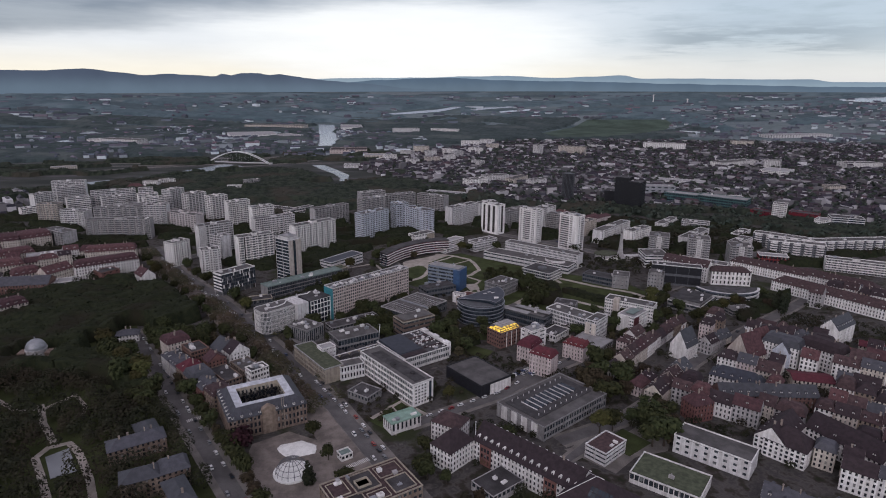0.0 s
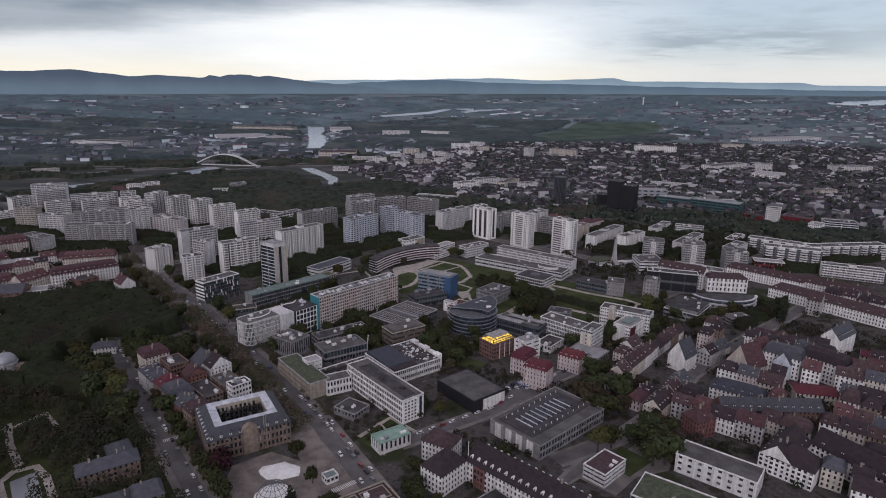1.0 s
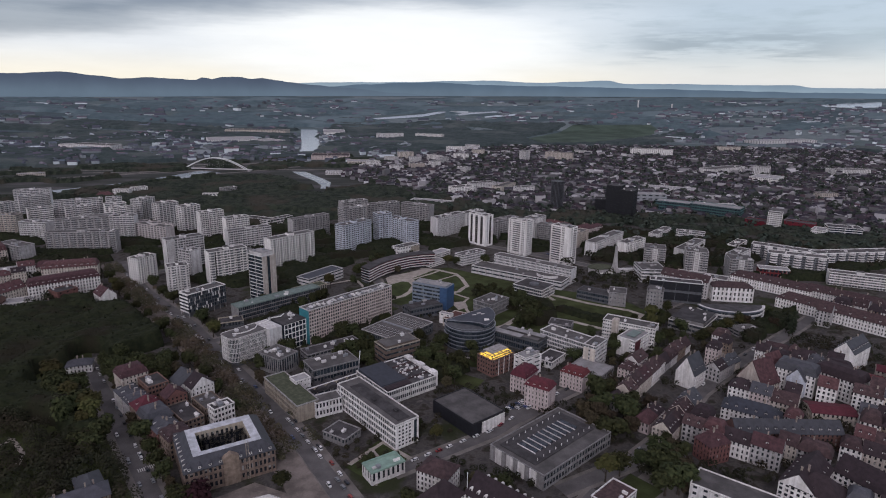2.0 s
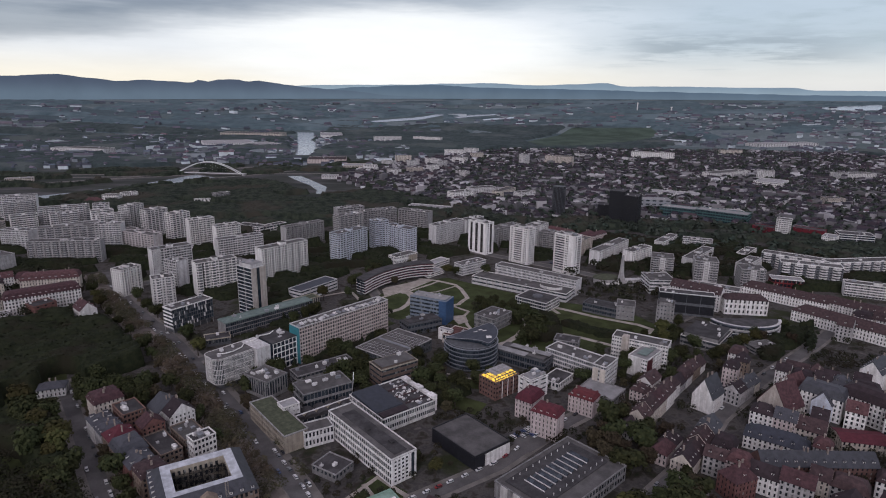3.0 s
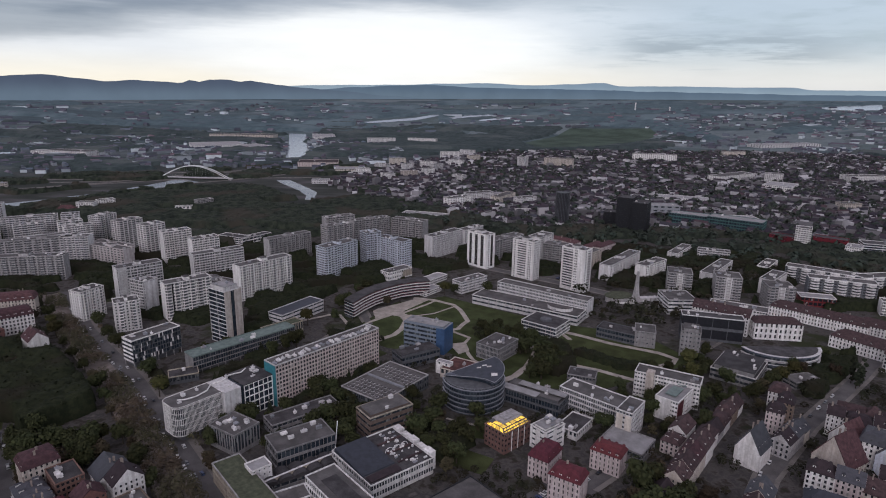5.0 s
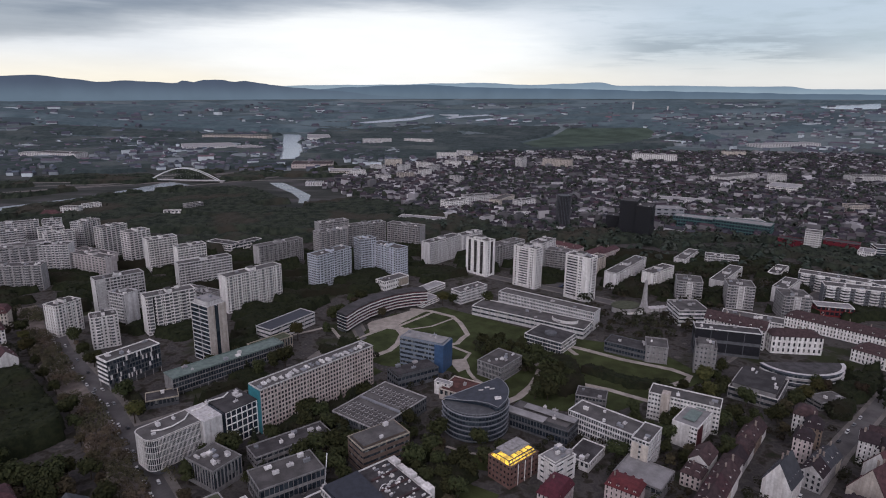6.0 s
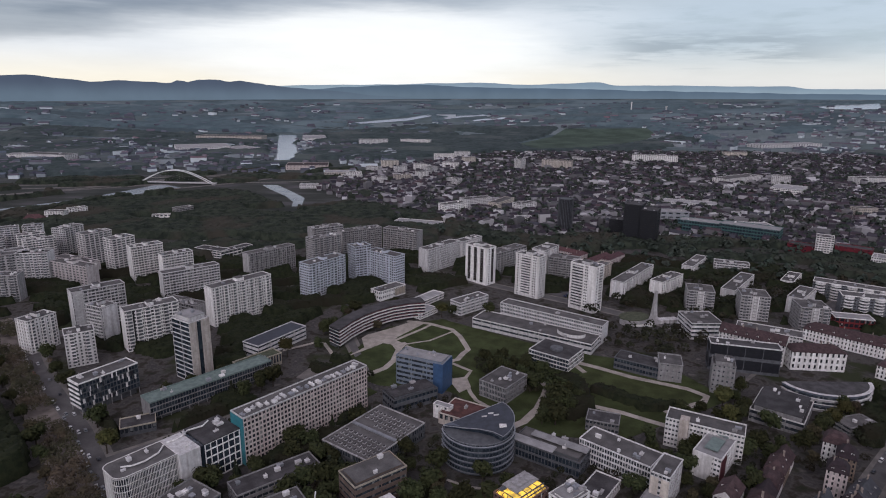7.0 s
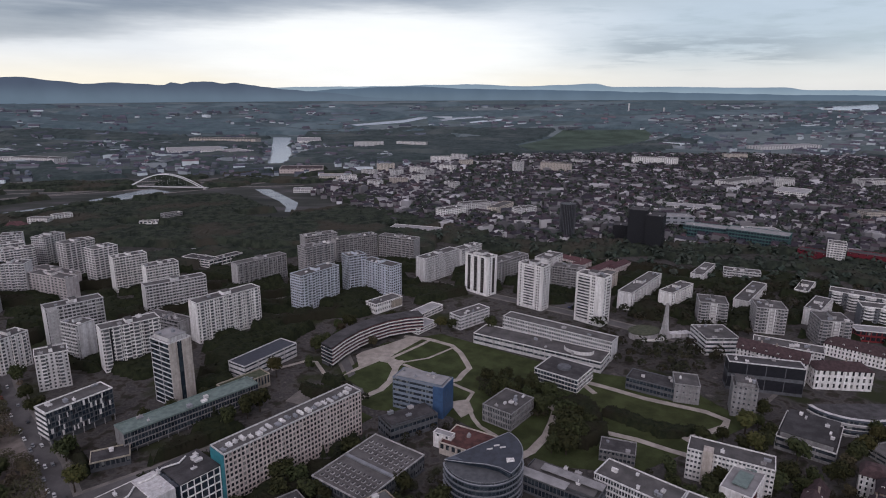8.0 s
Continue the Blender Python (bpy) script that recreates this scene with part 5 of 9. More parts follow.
block("kiosk_hall", "small cream hall with pale green copper roof", -29.5, 333.4, 33.8, 20.5, 11, 7.3, wall=WHITE, roof=PALECOPPER, glass=GLASS, floor=7.0, bay=2.9, pier=1.5, span=0.3, units=3, category="pavilion", trim=PALECOPPER)
e = block("black_hall", "black windowless hall with flat roof", 2.8, 409.5, -51.3, 37.8, 27.4, 8.8, wall=BLACK, roof=GRAVEL, glass=BLACK, floor=9.0, bay=6.0, pier=4.6, span=0.9, units=0, category="hall", parapet=0.5)
g = Geo()
g.box(37.8, 38.25, 8, 27.2, 0.3, 7.6)
part("end_panel", g, WHITE, e, "blank white end wall")
sx, sy, sa, sw, sd, sh = 60.9, 329.6, 41.8, 63.1, 38.6, 9
e = block("workshop_hall", "long brown-roofed workshop hall with skylights", sx, sy, sa, sw, sd, sh, wall=CAMPUSGREY, roof=GRAVEL, glass=OFFICE, floor=4.5, bay=2.6, pier=0.35, span=0.3, ends="solid", units=0, category="hall", trim=CAMPUSGREY)
for k in range(9):
    g = Geo()
    u = 12 + k * 4.6
    g.solid([(u, 16, sh), (u + 2.6, 16, sh), (u + 2.6, 28, sh), (u, 28, sh)], [(u + 2.2, 16.2, sh + 1.6), (u + 2.5, 16.2, sh + 1.6), (u + 2.5, 27.8, sh + 1.6), (u + 2.2, 27.8, sh + 1.6)])
    sky = part("skylight", g, CURTAIN, e, "glazed sawtooth skylight")
    g = Geo()
    g.box(u - 0.3, u - 0.05, 15.4, 28.6, sh + 0.4, sh + 1.1)
    part("skylight_rib", g, PALE, sky)
g = Geo()
g.box(4, sw - 4, 9, 35, sh, sh + 0.5)
part("roof_deck", g, BITUMEN, e)
for k in range(10):
    g = Geo()
    g.beam((8 + 5.4 * k, 11, sh + 0.5), (8 + 5.4 * k, 11, sh + 1.9), 0.22)
    part("roof_vent", g, WHITE, e)
    g = Geo()
    g.beam((8 + 5.4 * k, 33, sh + 0.5), (8 + 5.4 * k, 33, sh + 1.9), 0.22)
    part("roof_vent", g, WHITE, e)
for k in range(4):
    g = Geo()
    g.box(-0.5, 0.0, 5 + 8.2 * k, 9.5 + 8.2 * k, 0.4, sh + 0.3)
    part("end_panel", g, WHITE, e)
block("brown_cube", "small cube with brown roof and window bands", 91.3, 305.5, 43.1, 20.7, 13.5, 8, wall=PALE, roof=BROWNTILE, glass=OFFICE, floor=2.7, bay=8, pier=0.3, span=0.55, ends="open", units=2, category="office building")
e = block("flat_hall", "low flat hall with weathered green-grey roof", 101, 293, -36, 36, 23, 6.0, wall=WHITE, roof=GREENROOF, glass=OFFICE, floor=5.5, bay=2.5, pier=0.4, span=0.4, units=1, category="hall", seed=31)

# round glass office: a drum cut off by a straight back, its roof rising to one sharp corner
rx, ry = 33.0, 524.0
e = thing("round_glass_office", rx, ry, 0, "round blue glass office with ringed floors and wedge roof", "office building")
taken(rx - 21, ry - 22, 43, 40, 0)


def drum(r, n=30):
    """The bow-shaped plan, drawn in or out by r."""
    return [((21 + r) * math.cos(radians(183 + 219 * k / n)), (21 + r) * math.sin(radians(183 + 219 * k / n))) for k in range(n + 1)]


def roof_at(x, y, lift=0.0):
    return 21.8 + lift + 0.17 * (0.914 * x + 0.405 * y) + 0.07 * (0.914 * y - 0.405 * x)


g = Geo()
g.prism(drum(-0.5), 0, 17.8)
part("window_glass", g, CURTAIN, e, kind="stuff")
for i in range(6):
    g = Geo()
    g.prism(drum(0.0), 0.2 + 3.3 * i, 1.05 + 3.3 * i)
    band = part("floor_band", g, BLUEGREY, e)
    g = Geo()
    g.prism(drum(0.35), 1.05 + 3.3 * i, 1.22 + 3.3 * i)
    part("sun_shelf", g, ZINC, band, "pale metal sun shelf")
g = Geo()
for x, y in drum(-0.1, 40):
    g.box(x - 0.09, x + 0.09, y - 0.09, y + 0.09, 0.5, 17.4)
part("mullion", g, BLUEGREY, e, kind="stuff")
def lid(r):
    """The roof's plan: full to the straight back and the right, hollowed out over the front terrace."""
    arc = [((21 + r) * math.cos(radians(t)), (21 + r) * math.sin(radians(t))) for t in range(306, 403, 8)]
    return arc + [drum(r)[0], (-15 - r * 0.4, -3.6 - r), (-8, -6.2 - r), (0, -8.6 - r), (7, -12.2 - r)]


g = Geo()
g.prism(drum(-1.0), 17.8, 18.1)
part("terrace_deck", g, DARKGREY, e, "dark open roof terrace")
g = Geo()
g.solid([(x, y, 18.1) for x, y in lid(-1.6)], [(x, y, roof_at(x, y, -0.2)) for x, y in lid(-1.6)])
part("upper_glass", g, CURTAIN, e, kind="stuff")
g = Geo()
for x, y in drum(-0.3, 34):
    g.box(x - 0.05, x + 0.05, y - 0.05, y + 0.05, 17.8, 19.1)
for p, q in zip(drum(-0.3), drum(-0.3)[1:]):
    g.beam((*p, 19.1), (*q, 19.1), 0.07, sides=4)
part("terrace_rail", g, ZINC, e, kind="stuff")
g = Geo()
g.solid([(x, y, 20.0) for x, y in lid(-1.45)], [(x, y, 20.35) for x, y in lid(-1.45)])
part("upper_band", g, BLUEGREY, e)
g = Geo()
g.solid([(x, y, roof_at(x, y, -0.2)) for x, y in lid(-0.6)], [(x, y, roof_at(x, y, 0.35)) for x, y in lid(-0.6)])
part("roof", g, NAVYSLATE, e)
ring = lid(-0.5)
part("roof_edge", tube([(*p, roof_at(*p, 0.45)) for p in ring + ring[:1]], 0.24, 4), ZINC, e)
g = Geo()
for u, v in ((2, 2), (6, 4), (9, 2)):
    g.solid([(u, v, roof_at(u, v, 0.2)), (u + 3, v, roof_at(u + 3, v, 0.2)), (u + 3, v + 0.6, roof_at(u + 3, v + 0.6, 0.2)), (u, v + 0.6, roof_at(u, v + 0.6, 0.2))],
            [(u, v, roof_at(u, v, 0.9)), (u + 3, v, roof_at(u + 3, v, 0.9)), (u + 3, v + 0.6, roof_at(u + 3, v + 0.6, 0.9)), (u, v + 0.6, roof_at(u, v + 0.6, 0.9))])
part("roof_ducts", g, PALE, e)
g = Geo()
g.box(11, 15, -9, -6.5, roof_at(11, -9, 0.2), roof_at(15, -6, 0.6))
part("roof_unit", g, WHITE, e)

e = block("brick_house", "red-brown brick block with lit glass roof", 46, 459, 39.9, 22.9, 16, 13, wall=BRICK, roof=BITUMEN, glass=GLASS, floor=3.2, bay=2.7, pier=1.3, span=0.5, units=0, category="office building")
ow, od, oh = 22.9, 16, 13
g = Geo()
g.solid([(0.8, 0.8, oh + 0.1), (ow - 0.8, 0.8, oh + 0.1), (ow - 0.8, od - 0.8, oh + 0.1), (0.8, od - 0.8, oh + 0.1)], [(1.6, 2.6, oh + 2.4), (ow - 1.6, 2.6, oh + 2.4), (ow - 1.6, od - 2.6, oh + 2.4), (1.6, od - 2.6, oh + 2.4)])
lit = part("lit_roof_glass", g, LAMPYELLOW, e, "glowing yellow lit glass roof")
g = Geo()
for k in range(9):
    u = 0.8 + (ow - 1.6) * k / 8
    g.beam((u, 0.7, oh + 0.15), (1.6 + (ow - 3.2) * k / 8, 2.5, oh + 2.5), 0.2, sides=4)
g.box(1.0, ow - 1.0, 2.0, 2.5, oh + 2.4, oh + 2.8)
g.box(1.0, ow - 1.0, od - 4.5, od - 2.0, oh + 2.4, oh + 2.8)
for k in range(6):
    g.box(1.4 + (ow - 3.4) * k / 5, 1.7 + (ow - 3.4) * k / 5, 2.5, od - 4.5, oh + 2.42, oh + 2.7)
g.box(0.4, ow - 0.4, 1.2, 1.8, oh + 1.0, oh + 1.3)
part("roof_frame", g, DARKGREY, lit)
g = Geo()
g.box(5.0, ow - 0.9, 5.6, od - 0.8, oh + 2.35, oh + 2.95)
g.box(9.0, ow - 6.0, 7.5, od - 3.0, oh + 2.95, oh + 3.6)
part("roof_deck", g, CONCRETE, lit, "weathered grey roof deck")
g = Geo()
for k in range(5):
    g.beam((0.7, 1.5 + (od - 3) * k / 4, oh + 0.2), (1.8, 3.0 + (od - 6) * k / 4, oh + 2.5), 0.2, sides=4)
part("side_rafters", g, DARKGREY, lit)
for u in (0.28, 0.52, 0.76):
    g = Geo()
    g.box(ow * u - 0.25, ow * u + 0.25, -0.2, 0.2, 0, oh)
    part("white_strip", g, WHITE, e)
block("white_cube", "white cube with ribbon windows and roof plant", 69.8, 459.1, 37.1, 16.9, 11.9, 13.8, wall=WHITE, roof=PALEROOF, glass=OFFICE, floor=3.3, bay=7.5, pier=3.2, span=0.6, units=7, category="office building", attic=1.4)
block("white_annex", "low white annex with dark roof", 92, 473, 49.9, 22, 14, 5.3, wall=WHITE, roof=BITUMEN, glass=OFFICE, floor=4.0, units=2, category="office building")
house("pink_house", "pale pink house with hipped red roof and dormers", 63.3, 418.4, -34.6, 17, 12, 16.1, 20.5, wall=ROSEWALL, roof=BRIGHTTILE, kind="mansard", pier=0.66, dormers=4, chimneys=1, group="red-roofed houses")
house("pink_house", "pale pink house with hipped red roof and dormers", 66, 432, 52, 17, 12, 13, 18.5, wall=ROSEWALL, roof=BRIGHTTILE, kind="mansard", dormers=3, chimneys=1, group="red-roofed houses", seed=2)
house("pink_house", "pale pink house with hipped red roof and dormers", 92.8, 446.8, -36.9, 17, 12, 12, 15.5, wall=ROSEWALL, roof=BRIGHTTILE, kind="mansard", pier=0.66, dormers=4, chimneys=1, group="red-roofed houses", seed=3)
block("long_office", "long grey office with close rows of windows", 90.5, 517.5, -43.5, 42, 17, 13.6, wall=PALE, roof=GRAVEL, glass=OFFICE, floor=3.3, bay=1.55, pier=0.34, span=0.26, ends="solid", units=6, category="university building")
block("low_wing", "low dark glass wing with broad flat roof", 53, 523, -36, 41, 17, 9.6, wall=DARKGREY, roof=GRAVEL, glass=CURTAIN, floor=4.5, bay=2.0, pier=0.25, span=0.25, units=3, category="university building", attic=1.6)
e = thing("terrace_roof", 0, 0, 0, "pale overlapping flat roof slabs on the dark wing", "roof slab", z=0)
lx, ly, la, lw, ld, lh = 53, 523, -36, 41, 17, 9.6
e.matrix_basis = pose(lx, ly, lh + 1.9, 0, 0, la)
for u0, u1, v0, v1, z in ((-1, lw * 0.62, -1.8, 5, 0.0), (lw * 0.2, lw + 1, 6.5, 12.5, 1.1)):
    g = Geo()
    g.box(u0, u1, v0, v1, z, z + 0.35)
    part("slab", g, PALEROOF, e)
block("roof_wing", "low wing with dark flat roof", 103, 549, -22, 20, 14, 7.0, wall=CAMPUSGREY, roof=BITUMEN, glass=OFFICE, floor=3.6, bay=2.2, pier=0.6, span=0.45, units=2, category="university building", seed=41)
e = block("stair_tower_block", "square tower block with tan blank panels", 124, 471.5, 50, 20.5, 10, 19.0, wall=PALE, roof=GRAVEL, glass=OFFICE, floor=3.1, bay=2.2, pier=0.5, span=0.5, units=2, category="university building", stripes=())
g = Geo()
g.box(-0.3, 0.0, 0.3, 4.3, 0, 17.0)
g.box(-0.3, 0.0, 5.6, 9.7, 0, 17.0)
part("blank_panel", g, CREAM, e, "blank cream stair panels")
block("podium_building", "low grey base building with flat roof", 102.7, 463.9, -40.4, 26, 20.8, 7.2, wall=CAMPUSGREY, roof=PALEROOF, glass=OFFICE, floor=6.0, bay=3, pier=0.4, span=0.6, units=0, category="university building")
e = block("white_wing", "white wing with regular rows of windows", 145.6, 531.3, -30.7, 42.6, 14.4, 18.1, wall=WHITE, roof=GRAVEL, glass=OFFICE, floor=3.2, bay=1.9, pier=0.7, span=0.5, units=3, category="university building")
g = Geo()
g.box(8, 13, -2.0, 4, 0, 20.5)
part("stair_block", g, CREAM, e, "cream stair tower on the facade")
e = block("white_wing", "white wing with blank end and maroon panel", 160.8, 492.6, 46.7, 43.6, 15, 14.7, wall=WHITE, roof=PALEROOF, glass=OFFICE, floor=3.2, bay=1.9, pier=0.6, span=0.5, units=1, category="university building", seed=2)
g = Geo()
g.box(-0.35, 0.0, 4.5, 15, 0, 15.0)
part("end_panel", g, WHITE, e)
g = Geo()
g.box(-0.02, 9.0, -0.35, 0.0, 0, 14.0)
part("maroon_panel", g, MAROON, e, "maroon panel beside the blank end")
g = Geo()
g.box(6, 20, 4, 11, 15.4, 15.9)
g.box(24, 40, 4, 11, 15.4, 15.9)
part("roof_light", g, COPPER, e)

# slab with blue end, grid block, waffle roof
e = block("blue_end_office", "grey office slab with blue end wall", -17.6, 613.6, -27, 36.6, 16, 21.6, wall=STEELBLUE, roof=PALEROOF, glass=OFFICE, floor=3.5, bay=12, pier=0.4, span=0.45, units=5, category="university building", attic=1.2)
bw, bd, bh = 36.6, 16, 21.6
g = Geo()
g.box(bw, bw + 0.35, -0.05, 16.05, 0, bh + 0.3)
g.box(bw - 7, bw + 0.3, -0.4, 0.0, 0, bh + 0.3)
part("end_panel", g, BLUE, e, "bright blue panel wall")
block("dark_annex", "low dark annex with stepped roof", -17.5, 569.4, 30.4, 33.6, 16, 9.6, wall=DARKGREY, roof=BITUMEN, glass=CURTAIN, floor=4.5, bay=3.0, pier=0.4, span=0.5, units=3, category="university building", attic=1.4)
wx, wy, wa, ww, wd, wh = -28.4, 502.7, 51.9, 49.9, 36.1, 9.6
e = block("waffle_roof_hall", "low hall with a roof of square skylights", wx, wy, wa, ww, wd, wh, wall=DARKGREY, roof=GRAVEL, glass=OFFICE, floor=4.8, bay=2.0, pier=0.5, span=0.35, units=0, category="university building", trim=CONCRETE)
def skylight_mesh():
    g = Geo()
    g.box(-1.0, 1.0, -0.8, 0.8, 0, 0.55, 0)
    g.box(-0.85, 0.85, -0.65, 0.65, 0.55, 0.62, 1)
    return g.mesh("skylight", CONCRETE, BITUMEN)
SKY = skylight_mesh()
for i in range(4):
    for j in range(9):
        for side in (0, 1):
            if side and j > 5 and i in (0,):
                continue
            o = part("skylight", SKY, None, e)
            o.matrix_basis = pose(4 + 4.2 * i + side * (ww / 2 + 1), 3.5 + j * (wd - 7) / 8, wh + 0.02)
g = Geo()
g.box(ww * 0.47, ww * 0.51, 1.0, wd - 1.0, wh, wh + 0.9)
part("roof_duct", g, ZINC, e)
block("red_roof_pavilion", "low pavilion with a rust-red flat roof", 11.2, 558.5, -31.6, 30, 22, 7.2, wall=CREAM, roof=RUSTROOF, glass=OFFICE, floor=6.0, bay=4, pier=1.5, span=0.5, units=1, category="university building")
block("white_stair_house", "small white stair house on the pavilion edge", 8, 566, -31.6, 12, 5, 9.5, wall=WHITE, roof=PALEROOF, glass=OFFICE, floor=9.0, bay=6, pier=4.5, span=0.8, units=0, category="university building", parapet=0.3)
block("grid_block", "grey block with close upright window ribs", 56.8, 580.3, 49.3, 27.8, 21.5, 11.6, wall=CAMPUSGREY, roof=GRAVEL, glass=OFFICE, floor=3.6, bay=1.3, pier=0.45, span=0.28, units=7, category="university building")
e = block("park_pavilion", "dark flat-roofed pavilion with white bands", 84.8, 650, -39, 33.8, 28.1, 9.5, wall=WHITE, roof=BITUMEN, glass=CURTAIN, floor=3.4, bay=2.4, pier=0.14, span=0.18, units=0, category="pavilion")
g = Geo()
g.prism([(17 + 5 * math.cos(k * math.tau / 16), 14 + 5 * math.sin(k * math.tau / 16)) for k in range(16)], 9.5, 11.0)
part("roof_drum", g, DARKGREY, e, "round dark roof drum")
e = block("long_faculty", "long pale low building with flat grey roof", 46.4, 719.7, -33.6, 109, 23.5, 8.6, wall=PALE, roof=GRAVEL, glass=OFFICE, floor=3.6, bay=9, pier=0.4, span=0.55, units=4, category="university building", trim=WHITE)
gw, gd, gh = 109, 23.5, 8.6
g = Geo()
for k in range(24):
    u = radians(190 + 7.3 * k)
    v = radians(190 + 7.3 * (k + 1))
    c = (gw * 0.80, gd * 0.55)
    g.solid([(c[0] + 12 * math.cos(u), c[1] + 8 * math.sin(u), gh), (c[0] + 12 * math.cos(v), c[1] + 8 * math.sin(v), gh), (c[0] + 11.6 * math.cos(v), c[1] + 7.6 * math.sin(v), gh), (c[0] + 11.6 * math.cos(u), c[1] + 7.6 * math.sin(u), gh)],
            [(c[0] + 12 * math.cos(u), c[1] + 8 * math.sin(u), gh + 2.6), (c[0] + 12 * math.cos(v), c[1] + 8 * math.sin(v), gh + 2.6), (c[0] + 11.6 * math.cos(v), c[1] + 7.6 * math.sin(v), gh + 2.6), (c[0] + 11.6 * math.cos(u), c[1] + 7.6 * math.sin(u), gh + 2.6)])
part("roof_crescent", g, WHITE, e, "white crescent roof wall", kind="stuff")
block("long_faculty", "long narrow building with many upright windows", 73.7, 738.8, -37.5, 97.6, 14.4, 16.3, wall=PALE, roof=GRAVEL, glass=OFFICE, floor=3.6, bay=1.6, pier=0.5, span=0.36, ends="solid", units=2, category="university building", seed=2)
block("strip_office", "low dark office with banded front", 37.3, 747.3, 39.8, 37.7, 14, 12.3, wall=PALE, roof=GRAVEL, glass=OFFICE, floor=3.2, bay=1.7, pier=0.4, span=0.45, units=4, category="university building")
block("low_school", "low white school with flat roof", -2.6, 765.8, 50.9, 42.5, 13.7, 5.4, wall=WHITE, roof=PALEROOF, glass=OFFICE, floor=3.0, bay=2.2, pier=0.4, span=0.4, units=1, category="university building")
block("low_school", "low white annex with flat roof", 0, 738, 50, 26, 14, 4.5, wall=WHITE, roof=PALEROOF, glass=OFFICE, floor=3.0, bay=2.2, pier=0.4, span=0.4, units=0, category="university building", seed=5)
e = block("orange_school", "school block with an orange facade", -39.9, 788.3, 44.6, 34.4, 14.4, 9.6, wall=WHITE, roof=GRAVEL, glass=OFFICE, floor=4.0, units=3, category="school")
g = Geo()
g.box(20, 34, -0.3, 0.0, 1.5, 8.6)
part("facade_panel", g, TAN, e, "ochre facade panel")
block("navy_roof_hall", "white-banded block with navy metal roof", -126, 654, 55.2, 51.4, 17.6, 10.8, wall=PALE, roof=NAVYROOF, glass=OFFICE, floor=3.4, bay=14, pier=0.4, span=0.55, units=0, category="university building")
block("garden_annex", "low tan annex with tall windows", -130, 622, 46, 34, 12, 9, wall=TAN, roof=GREENROOF, glass=OFFICE, floor=8.0, bay=2.4, pier=0.9, span=0.3, units=2, category="university building", seed=9)
block("pavilion_annex", "low dark pavilion with striped flat roof", -181, 545, 24, 20, 13, 5.5, wall=DARKGREY, roof=BITUMEN, glass=OFFICE, floor=5.0, bay=2.4, pier=0.7, span=0.4, units=1, category="university building", seed=10, trim=TAN)

# curved striped building
e = thing("curved_striped_building", 0, 0, 0, "curved dark building with white stripes", "university building")
arc = [(-66, 674), (-58, 692), (-49, 707), (-38, 720), (-25, 731), (-10, 738), (4, 741)]
back = [(x - 9, y + 9) if k < 5 else (x - 4, y + 12) for k, (x, y) in enumerate(arc)]
for p, q, r, s in zip(arc, arc[1:], back, back[1:]):
    taken(p[0], p[1], math.dist(p, q), 12, math.degrees(math.atan2(q[1] - p[1], q[0] - p[0])))
ring = arc + back[::-1]
g = Geo()
g.prism([(x * 1.0, y) for x, y in ring], 2.0, 16.2)
part("window_glass", g, CURTAIN, e, kind="stuff")
for i in range(5):
    g = Geo()
    g.prism([(x + 0.9, y - 0.9) for x, y in arc] + [(x - 0.3, y + 0.3) for x, y in back[::-1]], 2.6 + 2.9 * i, 3.3 + 2.9 * i)
    part("floor_band", g, WHITE, e)
    g = Geo()
    g.prism([(x + 0.22, y - 0.22) for x, y in arc] + back[::-1], 3.25 + 2.9 * i, 4.1 + 2.9 * i)
    part("dark_band", g, MAROON, e)
g = Geo()
g.prism([(x + 0.6, y - 0.6) for x, y in arc] + back[::-1], 16.2, 17.0)
part("roof", g, BITUMEN, e)
g = Geo()
for x, y in arc:
    g.box(x - 1, x - 0.6, y + 0.6, y + 1.0, 0, 2.2)
g.prism([(x - 3, y + 3) for x, y in arc] + back[::-1], 0, 2.1)
part("ground_floor", g, DARKGREY, e)

block("low_court_building", "low dark building beside the park lawn", 148, 635.5, -35.1, 33.8, 17, 8.7, wall=DARKGREY, roof=BITUMEN, glass=CURTAIN, floor=4.0, bay=2.4, pier=0.3, span=0.4, units=4, category="university building")
block("grey_court_block", "plain grey block beside the park lawn", 174.5, 615.3, -18.7, 16.5, 19.2, 13.4, wall=CAMPUSGREY, roof=GRAVEL, glass=OFFICE, floor=4.2, bay=4, pier=3.0, span=0.75, units=1, category="university building")
block("stacked_cubes", "grey block of stacked cubes with white base", 204.6, 596.3, -22.8, 14.9, 16, 21.5, wall=CAMPUSGREY, roof=GRAVEL, glass=OFFICE, floor=3.4, bay=3.2, pier=1.9, span=0.6, units=3, category="university building", attic=2.4)
block("dark_library", "large dark glass library with pale frame", 220.8, 633.7, -17.3, 49.6, 13, 21.1, wall=DARKGREY, roof=BITUMEN, glass=BLACK, floor=10.0, bay=12, pier=0.5, span=0.2, units=3, category="library", trim=PALE)
house("brown_roof_row", "long white row with brown tiled roof", 243.7, 666.3, -39.9, 48.1, 15, 17.4, 23.5, wall=WHITE, roof=BROWNTILE, kind="gable", dormers=6, chimneys=2)
block("banded_office", "pale office with dark window bands", 231.9, 690.2, -1.2, 27.7, 30, 14.4, wall=PALE, roof=GRAVEL, glass=OFFICE, floor=3.2, bay=12, pier=0.4, span=0.5, units=5, category="office building")
